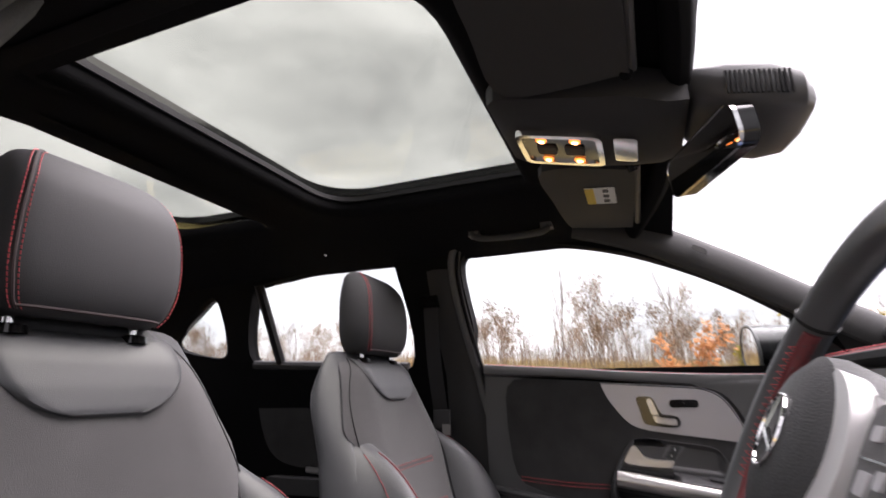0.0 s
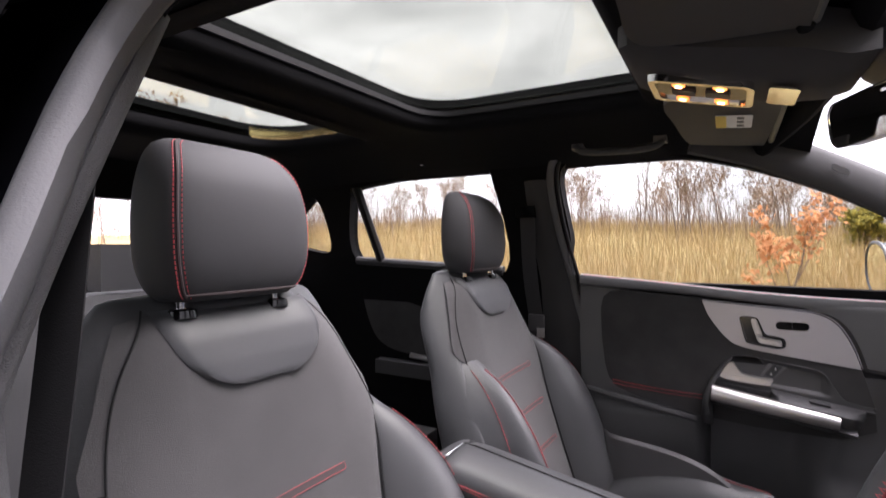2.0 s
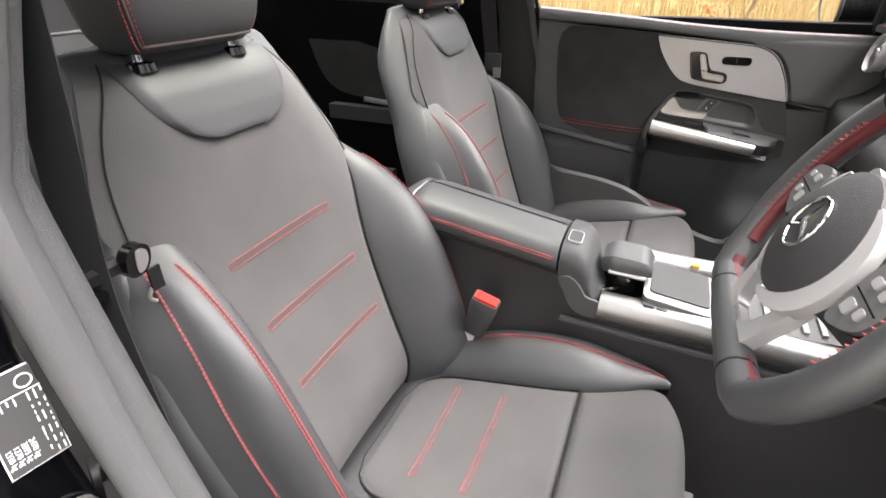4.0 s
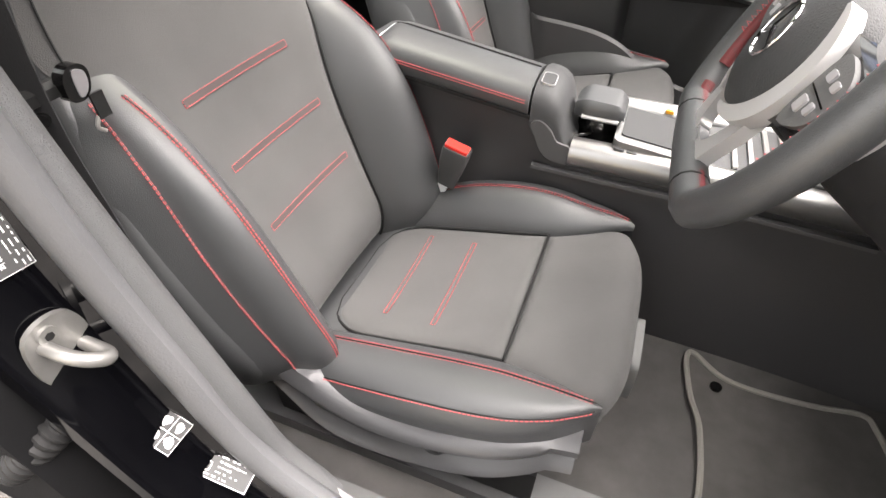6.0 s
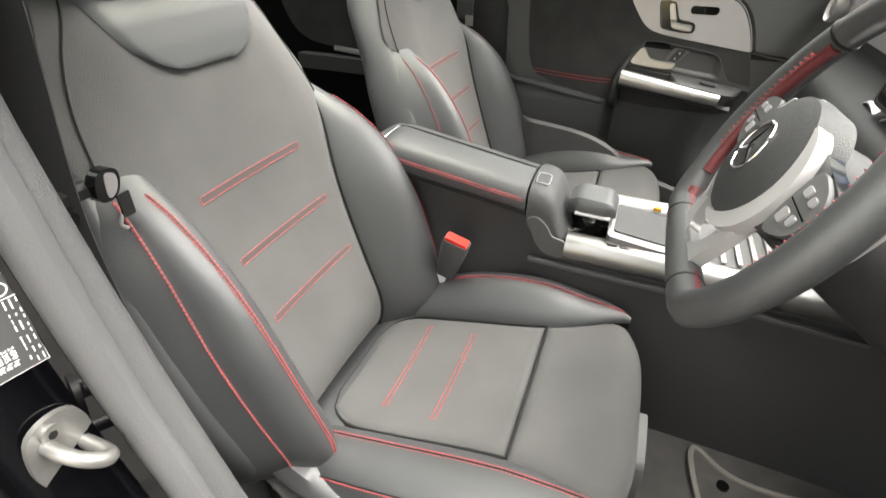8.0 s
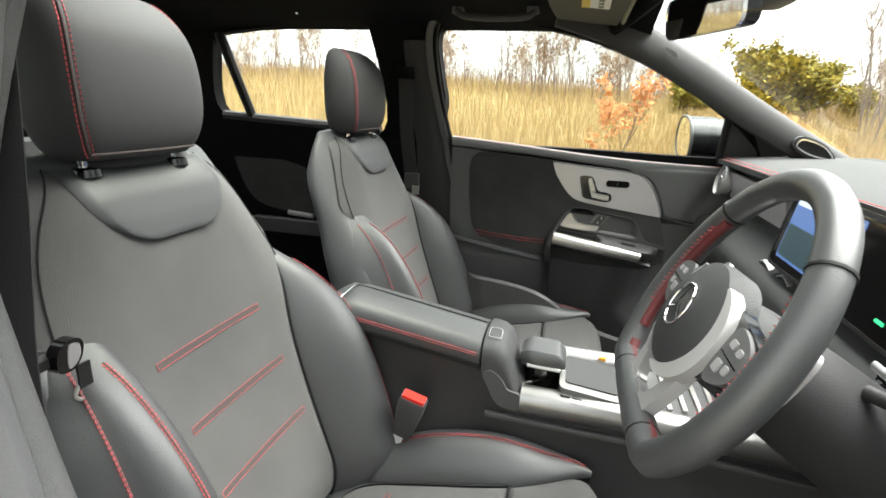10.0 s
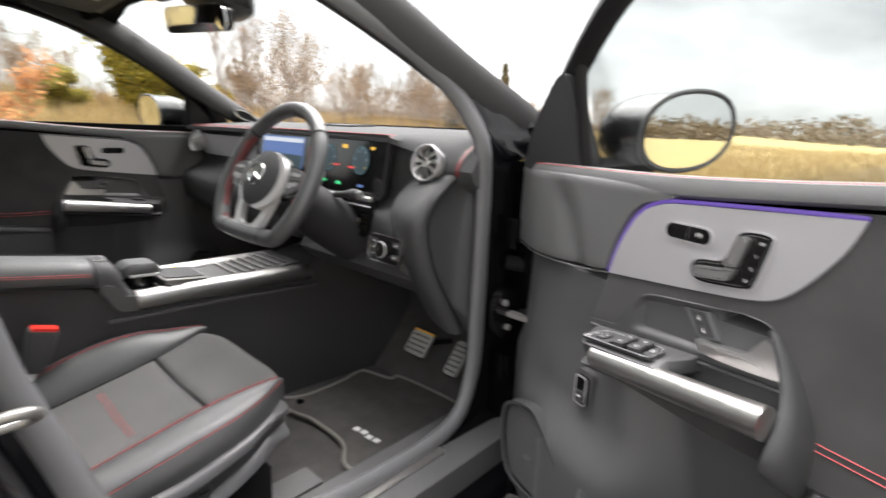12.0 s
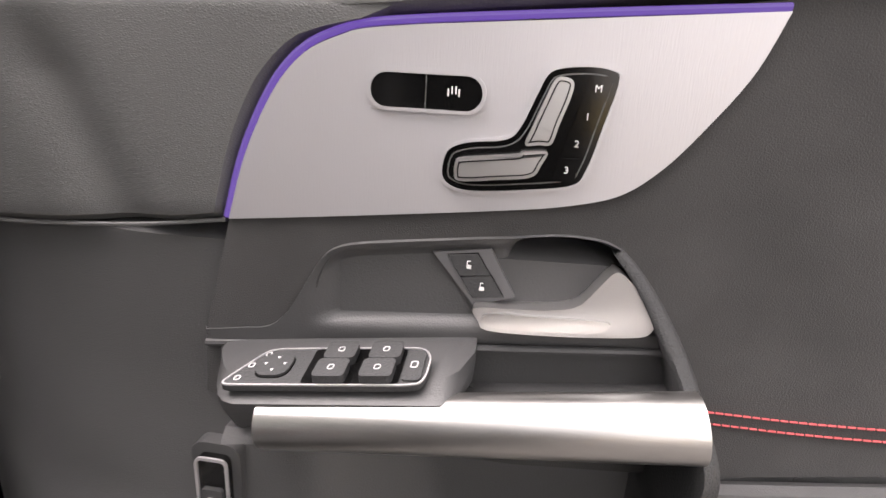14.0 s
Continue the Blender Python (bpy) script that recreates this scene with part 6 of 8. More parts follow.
def arm_top(x):
    """Crest of the armrest lid, falling forwards."""
    return 0.9635 - 0.165 * (x - 0.19) - 0.02 * max(0.0, (-0.085 - x) / 0.035) ** 2


def arm_gap(x):
    return 0.907 - 0.150 * (x - 0.187)


ar = []
for x in np.linspace(-0.120, 0.182, 24):
    zt, zg = arm_top(x), arm_gap(x)
    ar.append([(x, ARMY - 0.088, zg + 0.004), (x, ARMY - 0.092, zg + 0.020), (x, ARMY - 0.088, zt - 0.022), (x, ARMY - 0.080, zt - 0.012), (x, ARMY - 0.066, zt - 0.006), (x, ARMY - 0.030, zt - 0.001), (x, ARMY - 0.004, zt), (x, ARMY + 0.030, zt - 0.010), (x, ARMY + 0.062, zt - 0.024), (x, ARMY + 0.080, zt - 0.038), (x, ARMY + 0.088, zt - 0.056), (x, ARMY + 0.088, zg + 0.004)])
arm = part("armrest", loft(ar), LEATHER, console, "black leather armrest lid", smooth=50)
part("lid_split", tube([(x, ARMY - 0.008, arm_top(x) + 0.0006) for x in np.linspace(-0.10, 0.181, 14)], 0.0016, 6), RUBBER, arm)
part("armrest_gap", strip([(x, ARMY - 0.0875, arm_gap(x) - 0.002) for x in np.linspace(-0.12, 0.184, 8)], (0, 1, 0), 0.004, (0, 0, 1), 0.006), RUBBER, console, "dark gap under the armrest lid")
for dz in (0.0, -0.005):
    part("stitching", stitches([(x, ARMY - 0.0915, arm_gap(x) + 0.029 + dz) for x in np.linspace(-0.112, 0.178, 40)], gap=0.0052, long=0.0036, r=0.0009), RED, arm, "red armrest stitching")
part("armrest_rear_cap", loft([[(x, ARMY + w * q, z - 0.012 * abs(q) ** 3) for q in np.linspace(-1, 1, 9)] + [(x, ARMY + w * q, 0.90) for q in np.linspace(1, -1, 9)] for x, w, z in ((-0.124, 0.086, 0.988), (-0.140, 0.084, 0.990), (-0.160, 0.080, 0.978), (-0.172, 0.072, 0.955))]), SOFT, console, "grey-black rear end of the armrest")
part("rear_cap_line", tube([(-0.1225, ARMY + 0.089 * q, 0.993 - 0.012 * abs(q) ** 3) for q in np.linspace(-1, 0.3, 9)], 0.0014, 6), CHROME, console)
fr = []
for x, zt, zl, w in ((0.186, 0.962, 0.905, 0.088), (0.200, 0.961, 0.890, 0.088), (0.215, 0.957, 0.872, 0.087), (0.228, 0.947, 0.860, 0.086), (0.237, 0.930, 0.852, 0.085), (0.243, 0.908, 0.848, 0.085), (0.252, 0.886, 0.844, 0.084), (0.266, 0.868, 0.842, 0.083)):
    fr.append([(x, ARMY - w, zl - 0.02), (x, ARMY - w - 0.002, (zl + zt) / 2), (x, ARMY - w + 0.003, zt - 0.018), (x, ARMY - w + 0.016, zt - 0.005), (x, ARMY - 0.03, zt), (x, ARMY + 0.02, zt - 0.004), (x, ARMY + w - 0.020, zt - 0.018), (x, ARMY + w, zt - 0.040), (x, ARMY + w, zl - 0.02)])
cap = part("armrest_nose", loft(fr), SOFT, console, "grey-black armrest front", smooth=60)
part("lid_button", slab(rounded(0.022, 0.034, 0.006, 4, 0.204, -0.072), 0.003, lambda a, b, o: (a, b, 0.9590 + o - 0.10 * (a - 0.204) + 0.12 * (b + 0.072))), SOFT, cap, "lid button with bright outline", bevel=0.001)
part("button_rim", ringslab(rounded(0.025, 0.037, 0.007, 4, 0.204, -0.072), rounded(0.0232, 0.0352, 0.0066, 4, 0.204, -0.072), 0.0032, lambda a, b, o: (a, b, 0.9590 + o - 0.10 * (a - 0.204) + 0.12 * (b + 0.072))), SILVER, cap, "bright button outline")
fl = soften([(0.190, 0.898), (0.200, 0.876), (0.212, 0.850), (0.232, 0.834), (0.266, 0.832), (0.272, 0.848), (0.262, 0.866), (0.240, 0.872), (0.226, 0.892), (0.206, 0.906)], 44)
part("nose_flank", slab(fl, 0.006, lambda a, b, o: (a, ARMY - 0.0885 - o, b)), PLASTIC, console, "dark lower flank of the armrest front", bevel=0.003)
for s in (-1, 1):
    part("side_bar", tube([(0.264, CONY + s * 0.098, 0.849), (0.45, CONY + s * 0.100, 0.846), (0.742, CONY + s * 0.112, 0.838)], 0.0265, 24), BARALU, console, "brushed aluminium console bar")
    part("bar_lip", strip([(0.20, CONY + s * 0.117, 0.812), (0.45, CONY + s * 0.119, 0.806), (0.76, CONY + s * 0.132, 0.795)], (0, 1, 0), 0.006, (0, 0, 1), 0.007), PLASTIC, console)
part("tray", slab(rounded(0.50, 0.165, 0.02, 5, 0.49, CONY), 0.006, lambda a, b, o: (a, b, 0.838 + o + (a - 0.3) * 0.05)), PLASTIC, console, "dark console tray", bevel=0.001)
part("palm_rest_stem", loft([[(0.296 + w * math.cos(2 * math.pi * q / 20), -0.026 + w * 0.8 * math.sin(2 * math.pi * q / 20), z) for q in range(20)] for w, z in ((0.040, 0.845), (0.036, 0.875), (0.034, 0.90))]), PIANO, console)
PALMY = -0.028
pr = []
for x in np.linspace(0.253, 0.341, 14):
    e = math.sin(min(1.0, (x - 0.251) / 0.026) * math.pi / 2) * math.sin(min(1.0, (0.343 - x) / 0.022) * math.pi / 2)
    w = 0.040 * (0.74 + 0.26 * e)
    zt = 0.918 + 0.014 * e - 0.06 * (x - 0.253)
    pr.append([(x, PALMY - w * 0.92, 0.898), (x, PALMY - w - 0.001, 0.905), (x, PALMY - w * 0.96, zt - 0.006), (x, PALMY - w * 0.84, zt), (x, PALMY + w * 0.84, zt), (x, PALMY + w * 0.96, zt - 0.006), (x, PALMY + w + 0.001, 0.905), (x, PALMY + w * 0.92, 0.898)])
palm = part("palm_rest", loft(pr), LEATHER, console, "padded black palm rest", bevel=0.004)
part("palm_trim", tube([(0.268, PALMY - 0.0395, 0.9015), (0.332, PALMY - 0.0395, 0.8985)], 0.0042, 8), SATIN, palm)
tp = part("touchpad", slab(rounded(0.115, 0.135, 0.012, 5, 0.390, -0.040), 0.022, lambda a, b, o: (a, b, 0.866 + o + (0.33 - a) * 0.12)), BARALU, console, "silver-framed touchpad", bevel=0.004)
part("pad_surface", slab(rounded(0.098, 0.110, 0.008, 4, 0.392, -0.030), 0.003, lambda a, b, o: (a, b, 0.8875 + o + (0.33 - a) * 0.12)), SOFT, tp, "smooth grey pad")
for k in range(5):
    part("key", slab(rounded(0.018, 0.022, 0.003, 3, 0.345 + 0.022 * k, -0.104), 0.010, lambda a, b, o: (a, b, 0.868 + o + (0.33 - a) * 0.12)), PLASTIC if k != 3 else SILVER, console, bevel=0.002)
for k in range(7):
    part("tray_slat", box(0.535 + 0.026 * k, 0.0, 0.860 + 0.0013 * k, 0.008, 0.150, 0.004), ALU, console, "bright tray slat", bevel=0.001)
part("coin", box(0.42, 0.076, 0.868, 0.014, 0.010, 0.006), ORANGE, console, bevel=0.002)
part("cup_ring", tube([(0.255 + 0.038 * math.cos(2 * math.pi * q / 32), -0.048 + 0.030 * math.sin(2 * math.pi * q / 32), 0.868) for q in range(32)], 0.003, 6, True), CHROME, console)

# ---------------------------------------------------------------- overhead
oh = thing("overhead_console", "dark overhead console with lit warm reading lamps", "roof console")
part("console_shell", loft([[(x, CY + w * q, z - d * (1 - abs(q) ** 3)) for q in np.linspace(-1, 1, 13)] + [(x, CY + w * q, z + 0.05) for q in np.linspace(1, -1, 13)] for x, w, z, d in ((0.185, 0.10, 1.640, 0.0), (0.20, 0.118, 1.637, 0.012), (0.30, 0.125, 1.612, 0.022), (0.39, 0.122, 1.596, 0.020), (0.44, 0.105, 1.585, 0.010), (0.47, 0.09, 1.590, 0.0))]), VISOR, oh, "dark grey lamp housing")


def oh_pt(a, b, o):
    """a forward, b across, o downwards on the sloping lamp panel."""
    return (0.282 + a, CY + b, 1.5985 - 0.24 * a - o)


lp = part("lamp_panel", slab(rounded(0.125, 0.105, 0.012, 5), 0.006, oh_pt), PIANO, oh, "black lamp panel", bevel=0.001)
part("lamp_rim", ringslab(rounded(0.133, 0.113, 0.016, 5), rounded(0.115, 0.093, 0.010, 5), 0.010, oh_pt), CHROME, lp, "chrome lamp frame", bevel=0.001)
for da in (-0.026, 0.026):
    for db in (-0.036, 0.036):
        ln_ = part("lamp", slab([(da + 0.0085 * math.cos(2 * math.pi * q / 20), db + 0.0065 * math.sin(2 * math.pi * q / 20)) for q in range(20)], 0.003, lambda a, b, o: oh_pt(a, b, o + 0.007)), HALO, lp, "glowing warm reading lamp", bevel=0.001)
        part("bulb", slab([(da + 0.0048 * math.cos(2 * math.pi * q / 16), db + 0.0038 * math.sin(2 * math.pi * q / 16)) for q in range(16)], 0.002, lambda a, b, o: oh_pt(a, b, o + 0.0101)), BULB, ln_, "bright bulb")
for da in (-0.022, 0.022):
    part("lamp_button", slab(rounded(0.030, 0.028, 0.004, 3, da, 0.0), 0.004, lambda a, b, o: oh_pt(a, b, o + 0.006)), SOFT, lp, bevel=0.001)
part("sos_panel", slab(rounded(0.034, 0.085, 0.006, 4, 0.100, 0.0), 0.004, oh_pt), CHROME, oh, "glossy sunroof switch", bevel=0.001)
for s, nm in ((1, "passenger"), (-1, "driver")):
    v = thing("sun_visor", "dark grey folded sun visor with a warning label" if s > 0 else "dark grey folded sun visor under the headliner", "sun visor", "sun visors")
    o = [(0.225, 0.135), (0.380, 0.150), (0.395, 0.165), (0.385, 0.44), (0.365, 0.475), (0.260, 0.470), (0.235, 0.45), (0.222, 0.30)]
    part("visor_pad", slab(soften([(a, CY + s * (b + 0.01)) for a, b in o], 40), 0.016, lambda a, b, o: (a, b, 1.637 - 0.10 * (a - 0.23) - 0.055 * (abs(b - CY) - 0.14) - o)), VISOR, v, "dark vinyl visor pad", bevel=0.005)
    part("visor_clip", tube([(0.385, CY + s * 0.150, 1.625), (0.392, CY + s * 0.165, 1.603)], 0.009, 10), PIANO, v)
    part("visor_rod", tube([(0.400, CY + s * 0.16, 1.612), (0.395, CY + s * 0.46, 1.592)], 0.006, 8), PLASTIC, v)
    if s > 0:
        lb = part("visor_label", slab(rounded(0.060, 0.085, 0.004, 3, 0.325, 0.245), 0.0008, lambda a, b, o: (a, b, 1.6190 - 0.10 * (a - 0.23) - 0.055 * (abs(b - CY) - 0.14) - o)), WHITE, v, "white and yellow warning label")
        part("label_band", slab(rounded(0.018, 0.083, 0.003, 2, 0.304, 0.245), 0.0005, lambda a, b, o: (a, b, 1.6180 - 0.10 * (a - 0.23) - 0.055 * (abs(b - CY) - 0.14) - o)), YELLOW, lb)
        for k in range(3):
            part("label_mark", slab(rounded(0.012, 0.016, 0.003, 3, 0.336, 0.218 + 0.026 * k), 0.0005, lambda a, b, o: (a, b, 1.6180 - 0.10 * (a - 0.23) - 0.055 * (abs(b - CY) - 0.14) - o)), GREYTRIM, lb)
gh = thing("grab_handle", "dark folded grab handle above the passenger window", "grab handle")
part("grip", tube(spline([(-0.035, 0.475, 1.628), (-0.01, 0.47, 1.612), (0.07, 0.468, 1.606), (0.15, 0.475, 1.610), (0.175, 0.48, 1.624)], 20), 0.009, 10, flat=1.4), SOFT, gh)
for x in (-0.03, 0.17):
    part("mount", box(x, 0.485, 1.630, 0.03, 0.03, 0.02), PLASTIC, gh, bevel=0.005)
hk = thing("coat_hook", "small chrome coat hook on the headliner", "hook")
part("hook_peg", tube([(-0.50, 0.46, 1.635), (-0.50, 0.455, 1.615)], 0.005, 8), CHROME, hk)

# camera housing and inside mirror
ch = thing("sensor_housing", "dark plastic camera housing on the windscreen", "sensor housing")
part("housing", loft([[(x, CY + w * math.copysign(abs(math.cos(a)) ** 0.6, math.cos(a)), z + h * math.copysign(abs(math.sin(a)) ** 0.6, math.sin(a))) for a in [2 * math.pi * q / 24 for q in range(24)]] for x, w, z, h in ((0.455, 0.065, 1.640, 0.012), (0.48, 0.085, 1.622, 0.030), (0.52, 0.098, 1.605, 0.044), (0.57, 0.100, 1.592, 0.044), (0.605, 0.090, 1.584, 0.034), (0.622, 0.060, 1.580, 0.016))]), PLASTIC, ch, "black grained housing")
for k in range(14):
    part("louvre", box(0.516 + 0.0055 * k, CY - 0.0985, 1.600 - 0.0012 * k, 0.0022, 0.004, 0.034), RUBBER, ch)
mi = thing("interior_mirror", "frameless black rear-view mirror below the camera housing", "mirror", at=pose(0.482, -0.043, 1.537, 0, -7, 20))
part("mirror_back", slab(rounded(0.206, 0.062, 0.020, 6), 0.026, lambda a, b, o: (o, a, b)), PIANO, mi, "black mirror casing", bevel=0.008)
part("mirror_rim", ringslab(rounded(0.208, 0.064, 0.021, 6), rounded(0.203, 0.059, 0.018, 6), 0.006, lambda a, b, o: (-0.003 + o, a, b)), CHROME, mi)
part("mirror_glass", slab(rounded(0.203, 0.059, 0.018, 6), 0.002, lambda a, b, o: (-0.002 + o, a, b)), MIRROR, mi, "silvered mirror glass")
part("mirror_arm", tube(spline([(0.02, 0, 0.01), (0.05, 0, 0.03), (0.06, 0, 0.06)], 6), 0.013, 10), PLASTIC, mi)

tw = thing("tweeter_speaker", "chrome-ringed tweeter at the foot of the far pillar", "loudspeaker", at=pose(0.945, 0.640, 1.305, 0, 0, 0))
tw_o = soften([(-0.045, -0.004), (-0.030, 0.018), (0.020, 0.014), (0.048, -0.012), (0.020, -0.020), (-0.020, -0.018)], 30)
part("tweeter_ring", ringslab(tw_o, shrink(tw_o, 0.004), 0.006, lambda a, b, o: (a, -o - 0.1 * a, b - a * 0.25)), CHROME, tw, "chrome ring")
part("tweeter_grille", slab(shrink(tw_o, 0.004), 0.002, lambda a, b, o: (a, -o - 0.1 * a, b - a * 0.25)), RUBBER, tw, "black grille")
part("tweeter_base", slab(shrink(tw_o, -0.006), 0.05, lambda a, b, o: (a, o - 0.1 * a, b - a * 0.25)), SOFT, tw)

# ---------------------------------------------------------------- belts and latches
bk = thing("seat_belt_buckle", "black seat belt buckle with red release button", "seat belt buckle", "belt buckles", at=pose(0.058, -0.158, 0.806, 8, 16, 0))
part("buckle_body", loft([[(0.026 * k * sx, 0.0155 * k * sy, z) for sx, sy in ((-1, -0.7), (-0.8, -1), (0.8, -1), (1, -0.7), (1, 0.7), (0.8, 1), (-0.8, 1), (-1, 0.7))] for k, z in ((0.66, -0.056), (0.76, -0.040), (0.98, 0.010), (1.0, 0.038), (0.96, 0.043))]), PLASTIC, bk, smooth=50)
part("release_button", box(0.0, -0.003, 0.044, 0.044, 0.019, 0.012), BUCKLERED, bk, "bright red release button", bevel=0.003)
part("button_slot", box(0.0, 0.0100, 0.0425, 0.036, 0.004, 0.003), RUBBER, bk)
part("buckle_stalk", box(0, 0.002, -0.085, 0.024, 0.006, 0.075), STEEL, bk, bevel=0.002)
part("buckle_tag", box(-0.006, -0.006, -0.066, 0.020, 0.0012, 0.030), WHITE, bk, "small white fabric tag")
blt = thing("driver_seat_belt", "black driver's seat belt hanging along the near pillar", "seat belt")
part("webbing", strip(spline([(-0.150, -0.640, 1.50), (-0.155, -0.655, 1.30), (-0.165, -0.668, 1.13), (-0.155, -0.672, 1.00), (-0.12, -0.68, 0.78), (-0.10, -0.69, 0.56)], 24), (1, 0.25, 0), 0.023, (0.2, -1, 0), 0.0014), WEBBING, blt, "black woven webbing")
part("tongue_slider", loft([[(-0.162 + d, y, 1.132 + z) for d, z in ((-0.008, -0.006), (-0.008, 0.006), (0.004, 0.008), (0.010, 0.004), (0.010, -0.006), (0.004, -0.009))] for y in (-0.705, -0.685, -0.660, -0.640)]), RUBBER, blt, "black belt tongue grip", bevel=0.002)
part("belt_tongue", slab(soften([(-0.012, -0.014), (0.004, -0.018), (0.014, -0.008), (0.015, 0.009), (0.006, 0.018), (-0.008, 0.017), (-0.015, 0.006)], 28), 0.014, lambda a, b, o: (-0.156 + o + b * 0.25, -0.632 + a * 0.9, 1.134 + b)), PIANO, blt, "black belt tongue with a bright face", bevel=0.004)
part("tongue_face", slab(soften([(-0.002, -0.012), (0.006, -0.012), (0.011, -0.002), (0.009, 0.010), (0.000, 0.014), (-0.004, 0.010)], 24), 0.0012, lambda a, b, o: (-0.1418 + o + b * 0.25, -0.632 + a * 0.9, 1.134 + b)), SILVER, blt, "bright satin tongue face", bevel=0.0005)
part("tongue_plate", box(-0.146, -0.618, 1.106, 0.003, 0.014, 0.026), RUBBER, blt, "black-coated tongue plate", bevel=0.001)
part("tongue_loop", tube(spline([(-0.148, -0.624, 1.096), (-0.149, -0.629, 1.086), (-0.149, -0.623, 1.079)], 8), 0.0022, 8), STEEL, blt)
part("belt_stop", tube([(-0.150, -0.672, 1.116), (-0.146, -0.676, 1.116)], 0.0065, 14), PIANO, blt)
blp = thing("passenger_seat_belt", "black passenger seat belt hanging along the far pillar", "seat belt")
part("webbing", strip(spline([(-0.215, 0.60, 1.46), (-0.22, 0.635, 1.30), (-0.215, 0.662, 1.18), (-0.20, 0.675, 1.05), (-0.17, 0.68, 0.80)], 20), (1, 0, 0), 0.023, (0, -1, 0), 0.0014), WEBBING, blp, "black woven webbing")
part("belt_guide", box(-0.218, 0.595, 1.47, 0.06, 0.02, 0.035), PIANO, blp, "black upper belt guide", bevel=0.008)
part("belt_tongue", box(-0.205, 0.655, 1.13, 0.05, 0.012, 0.05), PLASTIC, blp, bevel=0.005)
part("tongue_plate", box(-0.190, 0.650, 1.10, 0.024, 0.003, 0.03), STEEL, blp)

stk = thing("door_striker", "bright zinc door striker bolted to the black pillar", "door striker", at=pose(-0.078, -0.797, 0.972, 0, 0, 90))
part("striker_plate", slab(soften([(-0.030, -0.014), (-0.024, 0.026), (-0.002, 0.036), (0.020, 0.026), (0.024, -0.008), (0.008, -0.034), (-0.018, -0.036)], 30), 0.006, lambda a, b, o: (a, -o, b)), ZINC, stk, "zinc base plate", bevel=0.002)
part("striker_loop", tube(spline([(-0.013, -0.004, 0.013), (-0.013, -0.028, 0.013), (-0.008, -0.043, 0.008), (0.003, -0.049, -0.002), (0.011, -0.041, -0.009), (0.013, -0.024, -0.011), (0.013, -0.004, -0.011)], 24), 0.0066, 12), ZINC, stk, "steel latch loop")
for a, b in ((-0.006, 0.022), (0.006, -0.026)):
    part("bolt", tube([(a, -0.005, b), (a, -0.010, b)], 0.009, 18), ZINC, stk)
    part("bolt_socket", tube([(a, -0.0098, b), (a, -0.0106, b)], 0.0042, 6), RUBBER, stk)

